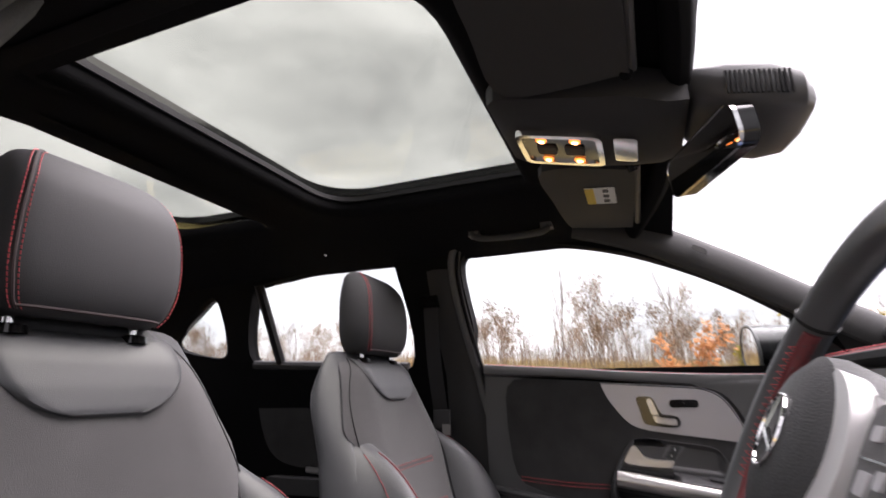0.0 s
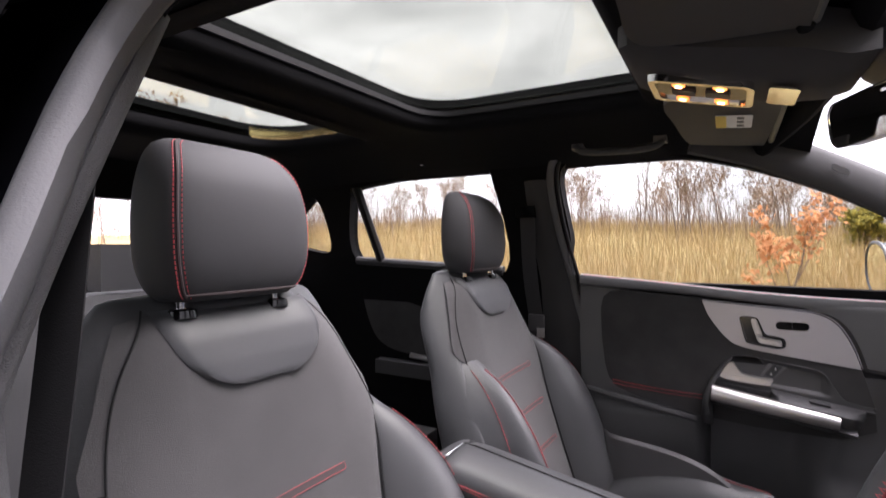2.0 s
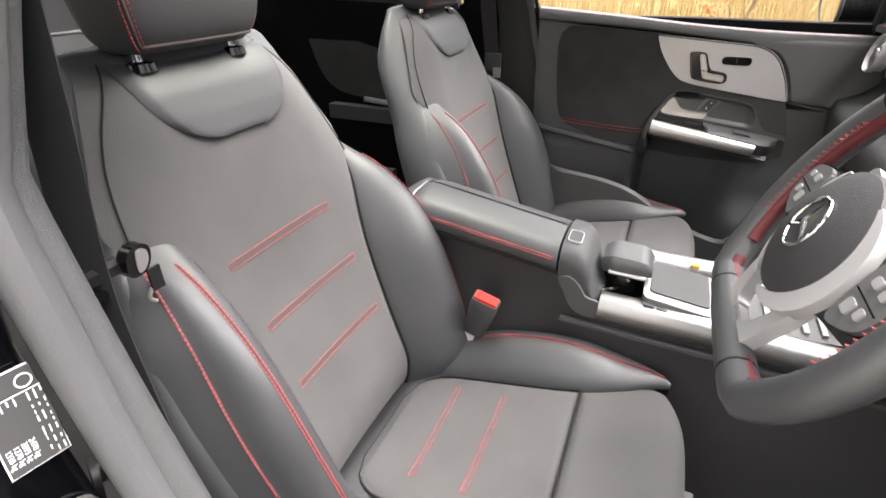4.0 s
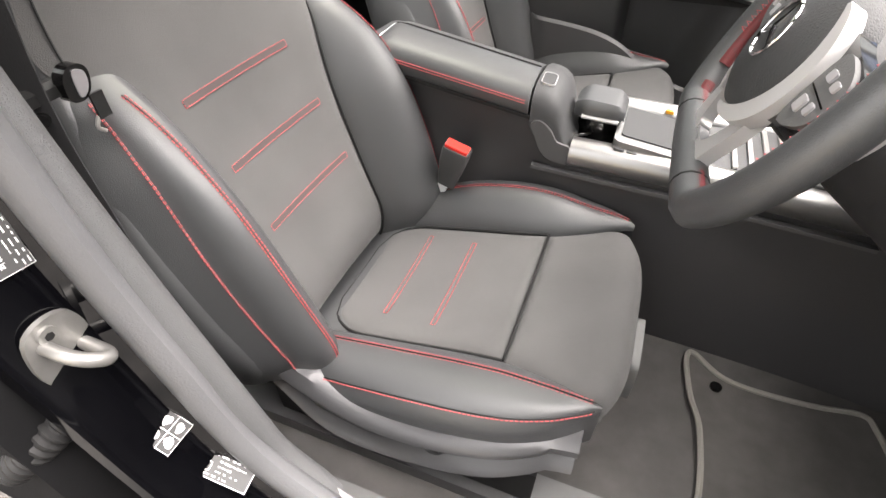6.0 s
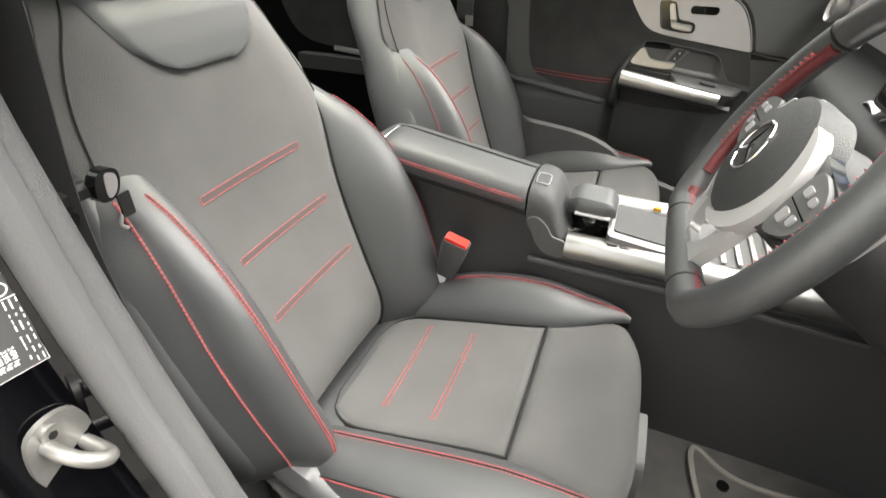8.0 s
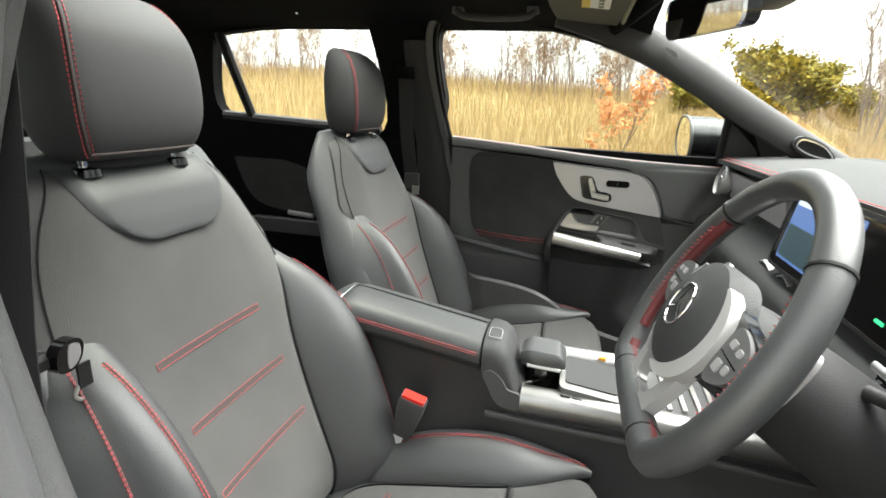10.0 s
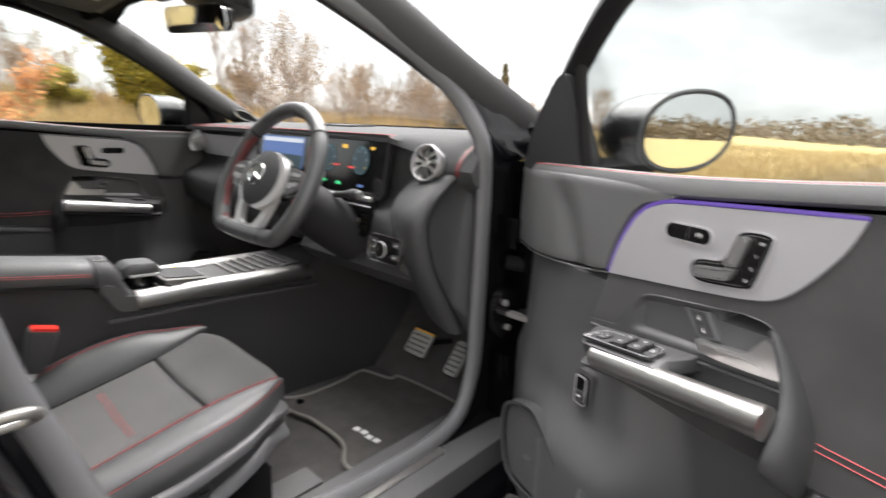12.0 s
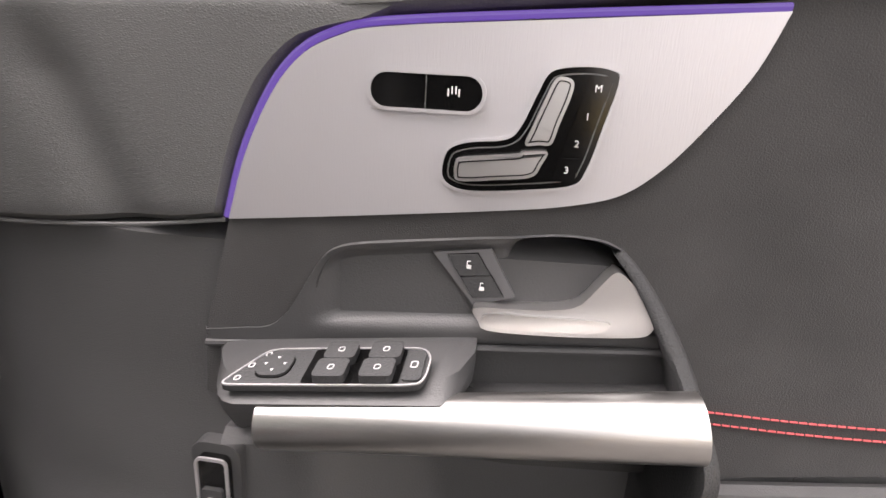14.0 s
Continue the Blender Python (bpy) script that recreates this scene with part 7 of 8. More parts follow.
# ---------------------------------------------------------------- labels on the pillar
def sticker(name, label, x, y, z, w, h, along, up, rows, dark_block=False):
    """A label centred at x, y, z with its lines running along one direction."""
    u, v = Vector(along).normalized(), Vector(up)
    v = (v - u * v.dot(u)).normalized()
    n = u.cross(v)
    m = Matrix.Translation(Vector((x, y, z)) + n * 0.004) @ Matrix((u, -n, v)).transposed().to_4x4()
    t = thing(name, label, "label", "pillar labels", at=m)
    part("label_face", box(0, 0, 0, w, 0.0008, h), WHITE, t)
    part("label_field", box(0, -0.0007, 0, w - 0.0022, 0.0006, h - 0.0022), LABELINK, t)
    rnd = random.Random(int(abs(x) * 1000) + rows)
    if not dark_block:
        for i in (-1, 1):
            for j in (-1, 1):
                part("pictogram", slab(soften([(rnd.uniform(0.5, 1.0) * w * 0.19 * math.cos(q * 0.9) + i * w * 0.23, rnd.uniform(0.5, 1.0) * h * 0.19 * math.sin(q * 0.9) + j * h * 0.23) for q in range(7)], 20), 0.0004, lambda a, b, o: (a, -0.0012 - o, b)), WHITE, t)
        part("print_bar", box(0, -0.0013, 0, w * 0.9, 0.0004, 0.0010), WHITE, t)
        part("print_bar", box(0, -0.0013, 0, 0.0010, 0.0004, h * 0.9), WHITE, t)
        return
    if rows == 5:
        part("pictogram", slab([(-w * 0.33 + 0.008 * math.cos(q * 0.5236), 0.004 + 0.007 * math.sin(q * 0.5236)) for q in range(12)], 0.0004, lambda a, b, o: (a, -0.0012 - o, b)), WHITE, t)
        part("pictogram", ringslab(rounded(0.012, 0.011, 0.003, 3, -w * 0.12, -0.003), rounded(0.0095, 0.0085, 0.002, 3, -w * 0.12, -0.003), 0.0004, lambda a, b, o: (a, -0.0012 - o, b)), WHITE, t)
    if rows == 9:
        turn = Matrix(((1, 0, 0, 0), (0, 0, -1, 0), (0, 1, 0, 0), (0, 0, 0, 1)))
        for k, txt in enumerate(("2470 kg", "3395 kg", "1270 kg", "1310 kg")):
            glyph(txt, 0.0056, WHITE, t, Matrix.Translation((w * 0.30, -0.0014, -0.0005 - 0.0052 * k)) @ turn)
        part("pictogram", ringslab([(-w * 0.36 + 0.006 * math.cos(q * 0.393), 0.010 + 0.006 * math.sin(q * 0.393)) for q in range(16)], [(-w * 0.36 + 0.0048 * math.cos(q * 0.393), 0.010 + 0.0048 * math.sin(q * 0.393)) for q in range(16)], 0.0004, lambda a, b, o: (a, -0.0012 - o, b)), WHITE, t)
        part("print_bar", box(-w * 0.26, -0.0012, 0, 0.0008, 0.0004, h * 0.92), WHITE, t)
    for k in range(rows):
        zz = h / 2 - (k + 0.8) * h / (rows + 0.6)
        if rows == 9 and k in (3, 7):
            continue
        x0, x1 = -w / 2 + 0.003, w / 2 - 0.004 - rnd.random() * w * 0.2
        if rows == 5 and k in (1, 2, 3):
            x0 = 0.002
        if rows == 9:
            x0, x1 = (-w * 0.24, w / 2 - 0.003) if k < 3 else (-w * 0.24, -w * 0.16)
        while x0 < x1 - 0.003:
            ww = min(rnd.uniform(0.0015, 0.009), x1 - x0)
            part("print_bar", box(x0 + ww / 2, -0.0012, zz, ww, 0.0004, h / rows * (0.26 if rows == 5 else 0.20) * rnd.uniform(0.8, 1.3)), WHITE, t)
            x0 += ww + rnd.uniform(0.0012, 0.0060)


sticker("type_label", "black and white printed label on the painted pillar", -0.096, -0.787, 1.090, 0.084, 0.042, (0.11, -0.08, -1), (0.1, 1, -0.1), 9, True)
sticker("warning_label", "small white pictogram label on the painted pillar", -0.036, -0.787, 0.826, 0.038, 0.038, (0.50, 0.10, -0.85), (0.2, 1, 0.1), 3)
sticker("tyre_label", "black and white printed information label on the painted pillar", -0.004, -0.779, 0.752, 0.090, 0.031, (0.80, 0.14, -0.58), (0.2, 1, 0.1), 5, True)

# ---------------------------------------------------------------- floor, pedals and the rear of the cabin
fm = thing("floor_mat", "charcoal velour floor mat with pale grey bound edge", "floor mat")
mat_o = soften([(0.575, -0.185), (0.590, -0.160), (0.640, -0.200), (0.700, -0.212), (0.800, -0.208), (0.885, -0.196), (0.905, -0.230), (0.925, -0.305), (0.960, -0.330), (0.965, -0.60), (0.88, -0.665), (0.60, -0.670), (0.560, -0.640), (0.552, -0.560), (0.600, -0.480), (0.603, -0.34), (0.585, -0.27)], 90)
part("mat_surface", slab(mat_o, 0.010, lambda a, b, o: (a, b, 0.466 + o)), MATFAB, fm, "charcoal velour pile", bevel=0.002)
part("binding", tube([(a, b, 0.478) for a, b in shrink(mat_o, 0.002)], 0.0055, 6, True, flat=1.0), BINDING, fm, "pale grey bound edge")
for a, b in ((0.632, -0.232), (0.632, -0.60)):
    part("mat_stud", tube([(a, b, 0.474), (a, b, 0.481)], 0.011, 16), PIANO, fm, "black mat fixing")
for k in range(4):
    part("woven_badge", box(0.668 + 0.004 * (k % 2), -0.46 - 0.026 * k, 0.4775, 0.016, 0.018, 0.002), WHITE, fm, "white woven badge")
pd = thing("brake_pedal", "brushed steel brake pedal with black rubber studs", "pedal", at=pose(0.955, -0.412, 0.625, 0, 38, 0))
part("pad", slab(rounded(0.085, 0.075, 0.012, 5), 0.012, lambda a, b, o: (-o, a, b)), STEEL, pd, "brushed steel pad", bevel=0.003)
for i in range(5):
    for j in range(4):
        part("stud", tube([(-0.012, -0.030 + 0.015 * i, -0.024 + 0.016 * j), (-0.0145, -0.030 + 0.015 * i, -0.024 + 0.016 * j)], 0.0038, 8), RUBBER, pd)
part("pad_edge", box(-0.006, 0, 0.040, 0.012, 0.080, 0.006), ORANGE, pd, "amber lit upper edge", bevel=0.002)
part("arm", tube(spline([(0.004, 0, 0.0), (0.06, 0, 0.03), (0.22, 0, 0.10)], 8), 0.009, 8), RUBBER, pd)
ap_ = thing("accelerator_pedal", "brushed steel accelerator pedal with black rubber studs", "pedal", at=pose(0.985, -0.545, 0.610, 0, 42, 0))
part("pad", slab(rounded(0.050, 0.110, 0.012, 5), 0.010, lambda a, b, o: (-o, a, b)), STEEL, ap_, "brushed steel pad", bevel=0.003)
for i in range(3):
    for j in range(6):
        part("stud", tube([(-0.010, -0.014 + 0.014 * i, -0.042 + 0.016 * j), (-0.0125, -0.014 + 0.014 * i, -0.042 + 0.016 * j)], 0.0036, 8), RUBBER, ap_)
part("arm", tube(spline([(0.004, 0, 0.03), (0.06, 0, 0.06), (0.20, 0, 0.10)], 8), 0.009, 8), RUBBER, ap_)

rs = thing("rear_bench", "black rear bench seat with headrests", "car seat")
part("bench_cushion", box(-0.78, CY, 0.66, 0.50, 1.26, 0.20), SOFT, rs, bevel=0.05, segs=3)
part("bench_back", loft([[(x, CY + 0.63 * q, z) for q in (-1, -0.95, 0.95, 1)] + [(x - 0.13, CY + 0.63 * q, z) for q in (1, 0.95, -0.95, -1)] for x, z in ((-0.98, 0.68), (-1.04, 0.85), (-1.10, 1.05), (-1.15, 1.20), (-1.17, 1.235))]), SOFT, rs, bevel=0.03, segs=3)
for y in (-0.40, 0.0, 0.36):
    part("headrest", box(-1.20, y, 1.31, 0.07, 0.24, 0.13), SOFT, rs, bevel=0.03, segs=3)
rd = thing("rear_door", "closed black rear door with dark insert and bright handle", "car door")
part("panel", slab([(-0.34, 0.50), (-0.34, 1.28), (-0.95, 1.305), (-1.05, 1.30), (-1.05, 0.80), (-0.90, 0.55)], 0.03, lambda a, b, o: (a, 0.75 - o, b)), PLASTIC, rd, "black plastic panel", bevel=0.01)
part("insert", slab(soften([(-0.42, 0.98), (-0.42, 1.22), (-0.60, 1.24), (-0.88, 1.245), (-0.93, 1.20), (-0.86, 1.02), (-0.70, 0.97)], 40), 0.012, lambda a, b, o: (a, 0.72 - o, b)), DOORSUEDE, rd, "black suede insert", bevel=0.003)
part("door_handle", tube([(-0.70, 0.70, 0.968), (-0.60, 0.70, 0.960)], 0.010, 10), ALU, rd, "bright handle")
part("armrest", box(-0.66, 0.70, 0.92, 0.36, 0.06, 0.05), PLASTIC, rd, bevel=0.015)
part("sill_roll", tube([(-0.34, 0.715, 1.285), (-0.95, 0.705, 1.312)], 0.016, 8), SOFT, rd)
bt = thing("cable_boot", "ribbed black rubber cable boot between pillar and rear door", "cable boot")
bel = spline([(-0.085, -0.800, 0.885), (-0.092, -0.828, 0.884), (-0.104, -0.850, 0.872), (-0.125, -0.866, 0.850), (-0.150, -0.875, 0.825)], 56)
part("bellows", tube(bel, [0.0185 if k % 4 < 2 else 0.0150 for k in range(56)], 16), RUBBER, bt, "ribbed rubber sleeve", smooth=20)
part("boot_collar", tube([bel[0], bel[4]], 0.023, 16), PLASTIC, bt)
part("door_boot", tube(spline([(0.875, -0.775, 0.985), (0.895, -0.82, 0.980), (0.905, -0.865, 0.975)], 30), [0.017 + 0.003 * (k % 2) for k in range(30)], 12), RUBBER, car, "ribbed black rubber cable boot")
chk = thing("door_check", "glossy black door check arm and cover on the hinge pillar", "door check")
part("check_cover", slab(soften([(0.820, 0.90), (0.850, 0.925), (0.885, 0.91), (0.890, 0.86), (0.870, 0.815), (0.835, 0.805), (0.818, 0.85)], 30), 0.022, lambda a, b, o: (a, -0.776 - o, b)), PIANO, chk, "glossy black check cover", bevel=0.006)
part("check_arm", box(0.868, -0.835, 0.862, 0.022, 0.11, 0.010), STEEL, chk, "steel check arm", bevel=0.003)
for a, b in ((0.843, 0.895), (0.858, 0.830)):
    part("bolt", tube([(a, -0.797, b), (a, -0.806, b)], 0.008, 6), STEEL, chk)
for z in (0.72, 1.06):
    hg = part("hinge", box(0.885, -0.795, z, 0.06, 0.03, 0.07), PAINT, car, "black painted steel hinge", bevel=0.005)
    part("hinge_pin", tube([(0.915, -0.815, z - 0.045), (0.915, -0.815, z + 0.045)], 0.011, 12), STEEL, hg)

# ---------------------------------------------------------------- ground and field
def mix_mat(name, cols, scale, rough=1.0, bump=0.6, detail=8):
    m = bpy.data.materials.new(name)
    m.use_nodes = True
    n, l = m.node_tree.nodes, m.node_tree.links
    b = n["Principled BSDF"]
    b.inputs["Roughness"].default_value = rough
    b.inputs["Specular IOR Level"].default_value = 0.15
    t = n.new("ShaderNodeTexCoord")
    a = n.new("ShaderNodeTexNoise")
    a.inputs["Scale"].default_value, a.inputs["Detail"].default_value, a.inputs["Roughness"].default_value = scale, detail, 0.65
    r = n.new("ShaderNodeValToRGB")
    r.color_ramp.elements[0].position, r.color_ramp.elements[1].position = 0.3, 0.7
    r.color_ramp.elements[0].color, r.color_ramp.elements[1].color = (*cols[0], 1), (*cols[-1], 1)
    for i, c in enumerate(cols[1:-1]):
        e = r.color_ramp.elements.new(0.3 + 0.4 * (i + 1) / (len(cols) - 1))
        e.color = (*c, 1)
    l.new(t.outputs["Object"], a.inputs["Vector"])
    l.new(a.outputs["Fac"], r.inputs["Fac"])
    l.new(r.outputs["Color"], b.inputs["Base Color"])
    bp_ = n.new("ShaderNodeBump")
    bp_.inputs["Strength"].default_value, bp_.inputs["Distance"].default_value = bump, 0.05
    a2 = n.new("ShaderNodeTexNoise")
    a2.inputs["Scale"].default_value, a2.inputs["Detail"].default_value = scale * 14, 6
    l.new(t.outputs["Object"], a2.inputs["Vector"])
    l.new(a2.outputs["Fac"], bp_.inputs["Height"])
    l.new(bp_.outputs["Normal"], b.inputs["Normal"])
    return m


def island(name, cols, rough=0.9):
    """Leaves or blades, each with a colour of its own."""
    m = bpy.data.materials.new(name)
    m.use_nodes = True
    n, l = m.node_tree.nodes, m.node_tree.links
    b = n["Principled BSDF"]
    b.inputs["Roughness"].default_value = rough
    b.inputs["Specular IOR Level"].default_value = 0.2
    g = n.new("ShaderNodeNewGeometry")
    r = n.new("ShaderNodeValToRGB")
    r.color_ramp.elements[0].color, r.color_ramp.elements[1].color = (*cols[0], 1), (*cols[-1], 1)
    for i, c in enumerate(cols[1:-1]):
        e = r.color_ramp.elements.new((i + 1) / (len(cols) - 1))
        e.color = (*c, 1)
    l.new(g.outputs["Random Per Island"], r.inputs["Fac"])
    l.new(r.outputs["Color"], b.inputs["Base Color"])
    return m


FIELD = mix_mat("dry_field", [(0.20, 0.14, 0.06), (0.33, 0.24, 0.11), (0.26, 0.22, 0.09), (0.40, 0.31, 0.16)], 0.35)
GRAVEL = mix_mat("worn_tarmac", [(0.06, 0.06, 0.058), (0.11, 0.105, 0.10), (0.16, 0.15, 0.14)], 3.0)
BLADE = island("dry_grass_blades", [(0.30, 0.205, 0.10), (0.46, 0.345, 0.18), (0.40, 0.28, 0.14), (0.36, 0.29, 0.14), (0.54, 0.43, 0.26)])
BARK = mat("grey_brown_bark", (0.20, 0.16, 0.13), 0.9, grain=0.8, grain_scale=60, mottle=0.3)
TWIG = island("bare_twigs", [(0.15, 0.11, 0.085), (0.23, 0.165, 0.125), (0.30, 0.22, 0.16)])
RUST = island("rusty_leaves", [(0.40, 0.17, 0.065), (0.54, 0.25, 0.10), (0.48, 0.24, 0.12)])
DULL = island("withered_leaves", [(0.20, 0.135, 0.085), (0.29, 0.20, 0.125), (0.24, 0.185, 0.125)])
GORSE = island("gorse_sprigs", [(0.14, 0.13, 0.03), (0.24, 0.20, 0.04), (0.42, 0.33, 0.04)])
PINE = island("dark_conifer_sprays", [(0.10, 0.10, 0.06), (0.15, 0.135, 0.085), (0.20, 0.165, 0.11)])


def ground_z(x, y):
    """Flat round the car, with a bank of rough grass beyond its far side."""
    f = max(0.0, min(1.0, (y - 5.0) / 26.0))
    east = max(0.0, min(1.0, (18.0 - x) / 30.0))
    rise = (3 * f * f - 2 * f ** 3) * (1.2 + 1.4 * east)
    far = 0.0
    bump = 0.10 * math.sin(x * 0.31 + 0.6) * math.sin(y * 0.23) * min(1.0, max(0.0, (y - 4) / 6))
    return rise + far + bump


coords = [-1500, -700, -350, -180, -110, -80, -60, -48, -40] + list(range(-36, 61, 2)) + [66, 74, 84, 100, 130, 200, 380, 700, 1500]
V, F = [], []
for x in coords:
    for y in coords:
        V.append((x, y, ground_z(x, y)))
n_ = len(coords)
for i in range(n_ - 1):
    for j in range(n_ - 1):
        a = i * n_ + j
        F.append((a, a + n_, a + n_ + 1, a + 1))
tagged(part("ground", (V, F), FIELD, None), "rough field of dry yellow-brown winter grass", "ground", kind="structure")
tagged(part("road", slab([(-60, -5.2), (120, -16.0), (120, -9.0), (6, 2.6), (-8, 2.8), (-60, 2.6)], 0.02, lambda a, b, o: (a, b, 0.012 + o)), GRAVEL, None), "worn grey tarmac lane beside the field", "road", kind="structure")

rng = random.Random(5)


def blades(count, spread, h0, h1, width):
    V, F = [], []
    for _ in range(count):
        x, y = spread()
        z = ground_z(x, y) - 0.03
        h = rng.uniform(h0, h1)
        a, ln = rng.uniform(0, 6.283), rng.uniform(0.0, 0.45) * h
        w = width * rng.uniform(0.6, 1.4)
        c, s = math.cos(a), math.sin(a)
        bx, by = rng.uniform(-1, 1) * ln, rng.uniform(-1, 1) * ln
        o = len(V)
        V += [(x - w * c, y - w * s, z), (x + w * c, y + w * s, z), (x + bx * 0.4 + w * 0.7 * c, y + by * 0.4 + w * 0.7 * s, z + h * 0.6), (x + bx * 0.4 - w * 0.7 * c, y + by * 0.4 - w * 0.7 * s, z + h * 0.6), (x + bx, y + by, z + h)]
        F += [(o, o + 1, o + 2, o + 3), (o + 3, o + 2, o + 4)]
    return V, F


def near_bank():
    y = 6.0 + 30 * rng.random() ** 1.5
    return rng.uniform(-38, 42) * (0.35 + 0.65 * y / 36), y


def front_field():
    d, a = 14 + 45 * rng.random() ** 1.3, rng.uniform(-0.55, 0.75)
    return d * math.cos(a) + 2, d * math.sin(a)


g1 = part("dry_grass", blades(120000, near_bank, 0.30, 0.95, 0.0075), BLADE, None)
tagged(g1, "tall dry yellow-brown grass on the bank", "grass", kind="stuff")
g2 = part("field_grass", blades(36000, front_field, 0.25, 0.6, 0.011), BLADE, None)
tagged(g2, "dry grass across the field", "grass", kind="stuff")


def limbs(rn, base, height, spread, levels, upright=0.75, r0=0.05):
    """Branching limbs: a list of (points, radii), and the tips."""
    out, tips = [], []

    def grow(p, d, length, r, lev):
        pts, q, dd = [p], p.copy(), d.copy()
        n = 5 if lev == 0 else 3
        for k in range(n):
            dd = (dd + Vector((rn.uniform(-1, 1), rn.uniform(-1, 1), rn.uniform(-0.3, 0.8))) * (0.12 if lev == 0 else 0.22)).normalized()
            q = q + dd * (length / n)
            pts.append(q.copy())
        out.append((pts, [r * (1 - 0.75 * i / n) for i in range(n + 1)]))
        if lev < levels:
            kids = rn.randint(5, 8) if lev == 0 else rn.randint(3, 5)
            for c in range(kids):
                f = rn.uniform(0.22, 0.98) if lev == 0 else rn.uniform(0.25, 1.0)
                i = min(int(f * n), n - 1)
                s = pts[i].lerp(pts[i + 1], f * n - i)
                a = rn.uniform(0, 6.283)
                side = Vector((math.cos(a), math.sin(a), rn.uniform(0.1, 0.7) * upright * 2)).normalized()
                nd = (dd * upright + side * spread).normalized()
                grow(s, nd, length * rn.uniform(0.38, 0.6) * (1.15 - 0.4 * f), r * 0.42, lev + 1)
        else:
            tips.extend(pts[1:])

    grow(Vector(base), Vector((rn.uniform(-0.1, 0.1), rn.uniform(-0.1, 0.1), 1)), height, r0, 0)
    return out, tips


def leaf_cloud(rn, tips, per, jitter, size, narrow=0.55):
    V, F = [], []
    for p in tips:
        for _ in range(per):
            c = p + Vector((rn.gauss(0, jitter), rn.gauss(0, jitter), rn.gauss(0, jitter)))
            s = size * rn.uniform(0.6, 1.4)
            a = Vector((rn.uniform(-1, 1), rn.uniform(-1, 1), rn.uniform(-1, 1))).normalized()
            b = a.orthogonal().normalized()
            o = len(V)
            V += [tuple(c - a * s), tuple(c + b * s * narrow), tuple(c + a * s), tuple(c - b * s * narrow)]
            F.append((o, o + 1, o + 2, o + 3))
    return V, F


def tree(name, label, seed, height, spread, levels, leafmat=None, per=2, jitter=0.08, size=0.045, upright=0.75, r0=0.05, stems=1):
    rn = random.Random(seed)
    t = thing(name, label, "tree" if "tree" in name else "shrub", name + "s")
    trunk, twigs, tips = [], [], []
    for k in range(stems):
        off = (rn.uniform(-0.35, 0.35), rn.uniform(-0.35, 0.35), -0.1) if stems > 1 else (0, 0, -0.1)
        ls, tp_ = limbs(rn, off, height * rn.uniform(0.75, 1.05), spread, levels, upright, r0)
        trunk.append(tube(ls[0][0], ls[0][1], 7))
        twigs += [tube(p, r, 4) for p, r in ls[1:]]
        tips += tp_
    part("trunk", merge(*trunk), BARK, t)
    part("branchwork", merge(*twigs), TWIG, t)
    if leafmat:
        part("crown", leaf_cloud(rn, tips, per, jitter, size), leafmat, t)
    return t


# a few kinds, each grown once and set out many times
birch = [tree("birch_tree", "slender bare birch tree on the grassy bank", 11 + k, 2.7 + 0.4 * k, 0.55, 2, DULL if k == 1 else None, 1, 0.10, 0.04, 0.8, 0.026, 2) for k in range(3)]
scrub = [tree("scrub_tree", "thin scrubby tree with withered brown leaves", 31 + k, 3.0, 0.8, 3, DULL, 2, 0.11, 0.040, 0.6, 0.030, 2) for k in range(2)]
copper = tree("copper_oak_shrub", "young oak with rusty orange winter leaves", 51, 1.95, 0.50, 3, RUST, 3, 0.045, 0.036, 0.60, 0.018, 1)
gorse = tree("gorse_shrub", "yellow-green gorse bush in the grass", 61, 1.6, 1.0, 3, GORSE, 5, 0.10, 0.06, 0.5, 0.03, 5)
spruce = thing("spruce_tree", "narrow brownish spruce standing in the field", "tree")
rn = random.Random(7)
part("trunk", tube([(0, 0, -0.2), (0.05, 0, 4), (0.0, 0.05, 9.0)], [0.16, 0.10, 0.02], 8), BARK, spruce)
sv = []
for k in range(60):
    z = 0.6 + 8.2 * k / 60
    for q in range(7):
        a = rn.uniform(0, 6.283)
        r = (1.55 * (1 - z / 9.3) + 0.12) * rn.uniform(0.6, 1.1)
        sv += [Vector((r * f * math.cos(a), r * f * math.sin(a), z - 0.18 * f * r)) for f in (0.35, 0.6, 0.85, 1.0)]
part("crown", leaf_cloud(rn, sv, 5, 0.10, 0.16, 0.35), PINE, spruce)


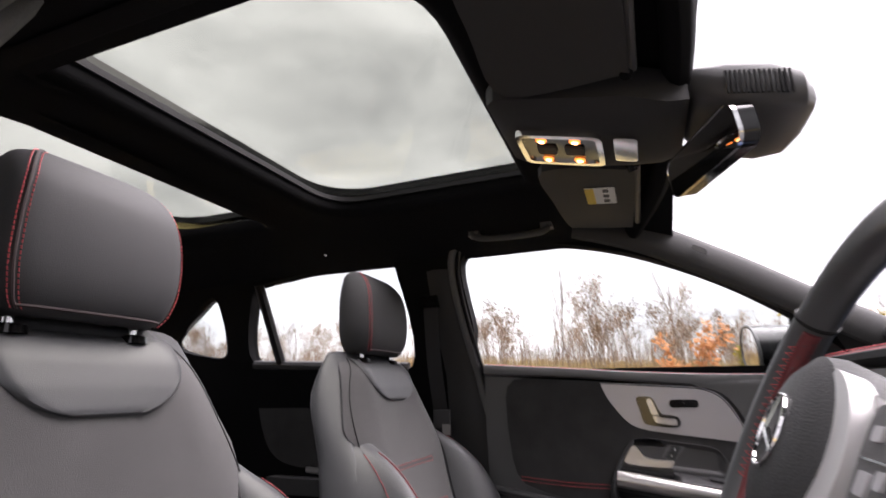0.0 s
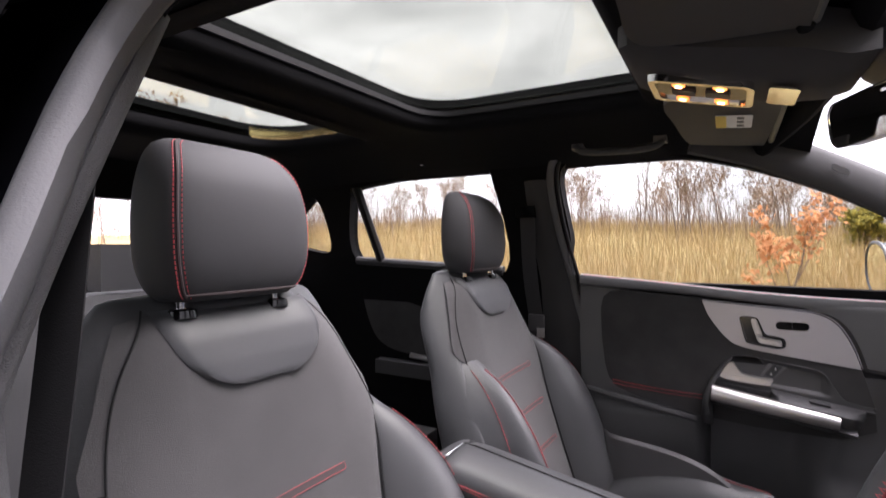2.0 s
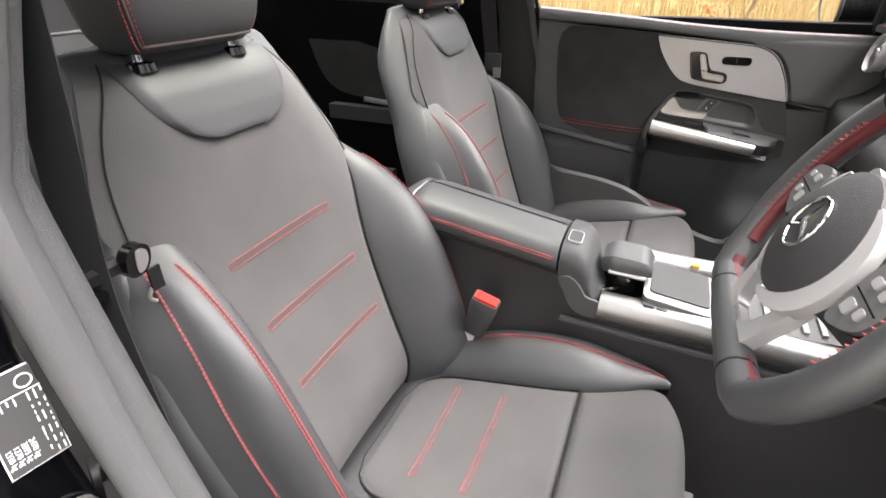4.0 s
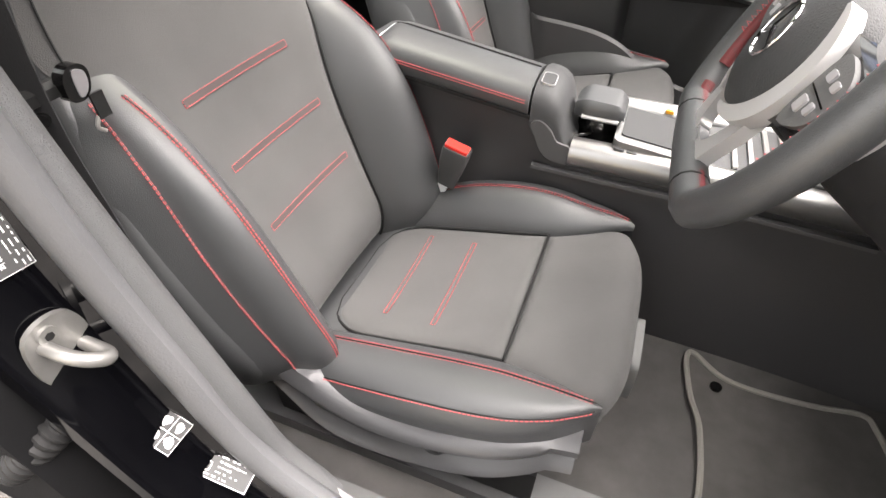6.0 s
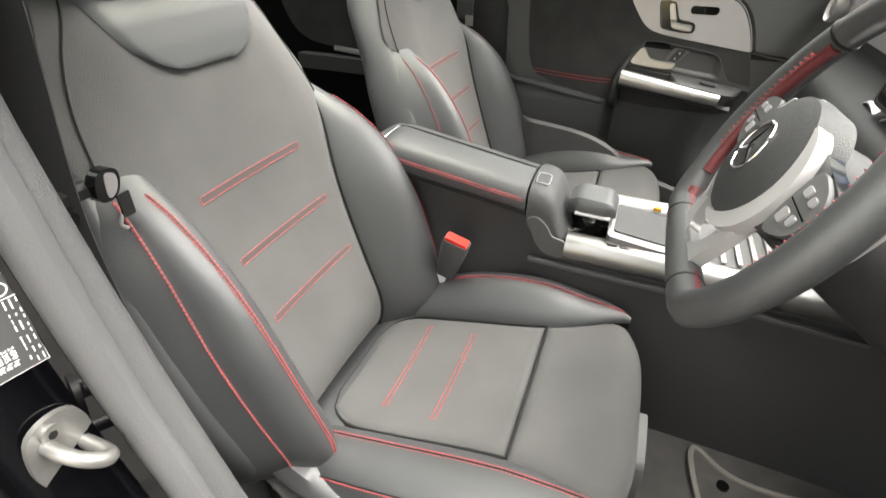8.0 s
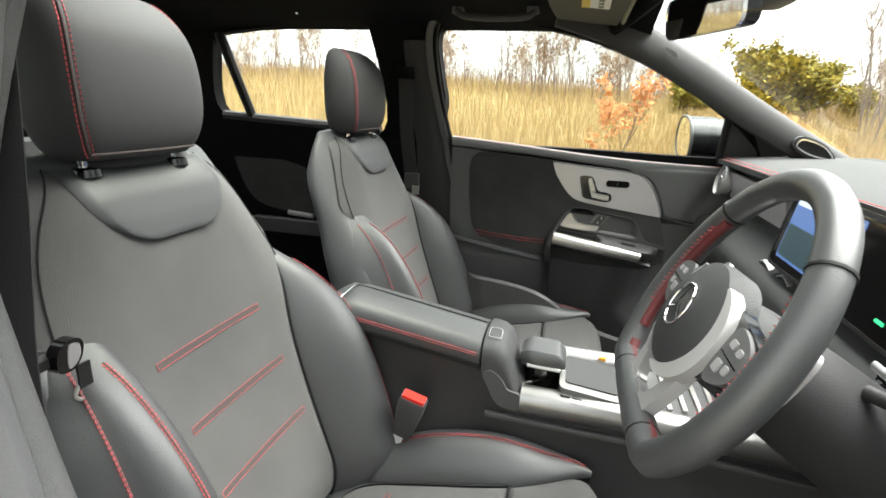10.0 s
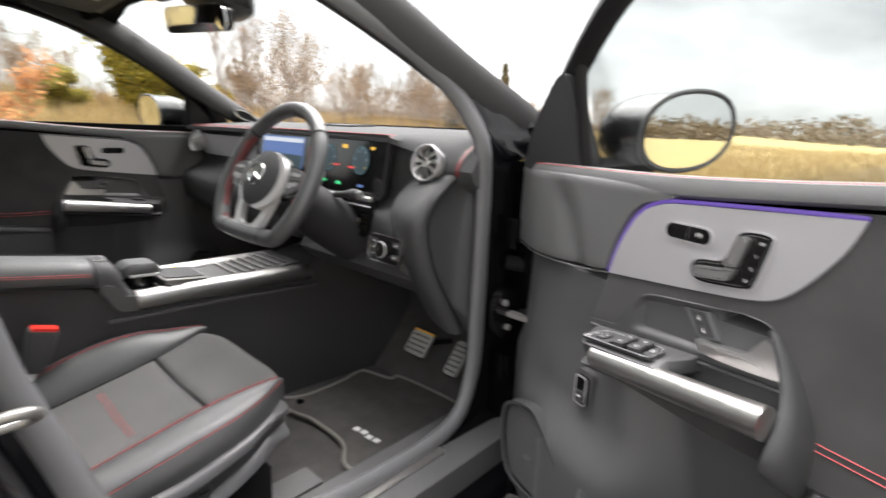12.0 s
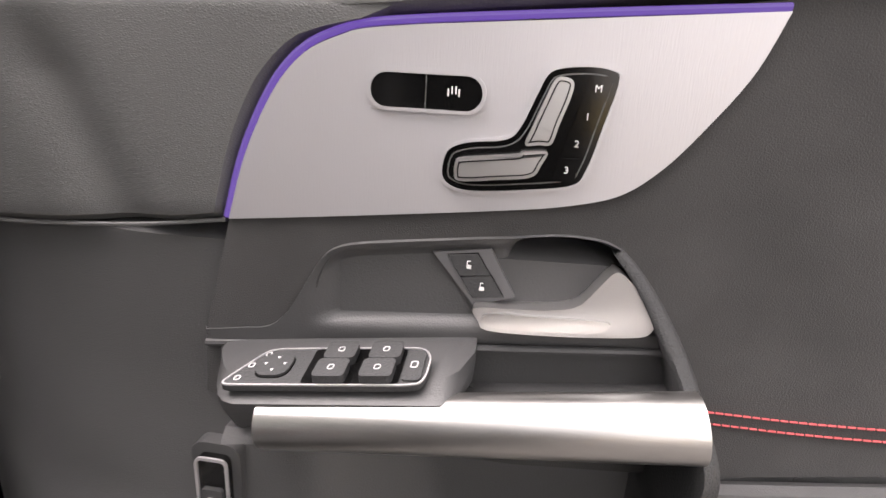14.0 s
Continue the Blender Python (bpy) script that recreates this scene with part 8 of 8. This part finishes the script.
def setout(ob, places, z_off=0.0):
    """Moves the first of a kind to the first place and copies it to the others."""
    for i, (x, y, s, a) in enumerate(places):
        m = Matrix.LocRotScale((x, y, ground_z(x, y) + z_off), Euler((0, 0, a)), (s, s, s * rng.uniform(0.9, 1.1)))
        if i == 0:
            first = m
        else:
            c = copy_thing(ob, m)
            c.scale = m.to_scale()
    ob.matrix_basis = first


def scatter(count, x0, x1, y0, y1, s0=0.7, s1=1.25):
    return [(rng.uniform(x0, x1), rng.uniform(y0, y1), rng.uniform(s0, s1), rng.uniform(0, 6.28)) for _ in range(count)]


for k, b in enumerate(birch):
    setout(b, scatter(22, -40, 45, 24, 40, 0.8, 1.35) + scatter(7, -42, -24, -14, 20, 0.9, 1.6) + scatter(5, 8.0, 15.0, 13.5, 19.0, 0.85, 1.25))
for k, b in enumerate(scrub):
    setout(b, scatter(6, 8.5, 20.0, 13.5, 20.0, 0.8, 1.15) + scatter(42, -40, 55, 21, 38, 0.7, 1.2) + scatter(8, -42, -24, -14, 18, 0.9, 1.5) + ([(-20.0, 12.5, 1.9, 0.3), (-22.5, 15.5, 1.7, 2.0)] if k == 0 else []))
setout(copper, [(0.70, 5.6, 0.97, 0.4)])
setout(gorse, [(4.1, 19.8, 0.85, 0.3), (6.8, 20.2, 1.35, 2.3), (8.3, 20.6, 1.2, 1.0), (10.2, 21.5, 0.75, 2.0)])
setout(spruce, [(72, -2.8, 0.8, 0.0), (22.5, 18.7, 0.55, 1.0), (27.5, 19.0, 0.5, 2.2)])


def thicket():
    return rng.uniform(-45, 60), 22 + 22 * rng.random()


tk = part("thicket", blades(16000, thicket, 0.9, 2.6, 0.010), TWIG, None)
tagged(tk, "dense brown thicket of bare stems", "thicket", kind="stuff")
rim = []
for _ in range(5200):
    a, d = rng.uniform(-1.2, 1.25), rng.uniform(120, 190)
    rim.append(Vector((d * math.cos(a), d * math.sin(a), rng.random() ** 2.2 * (3.4 + 1.2 * math.sin(a * 9) + 0.8 * math.sin(a * 23)))))
hd = part("far_hedge", leaf_cloud(rng, rim, 9, 0.7, 0.55, 0.6), island("far_brown_hedge", [(0.13, 0.10, 0.07), (0.18, 0.135, 0.09), (0.15, 0.135, 0.085)]), None)
tagged(hd, "distant brown hedges and woods along the field", "hedge", kind="stuff")
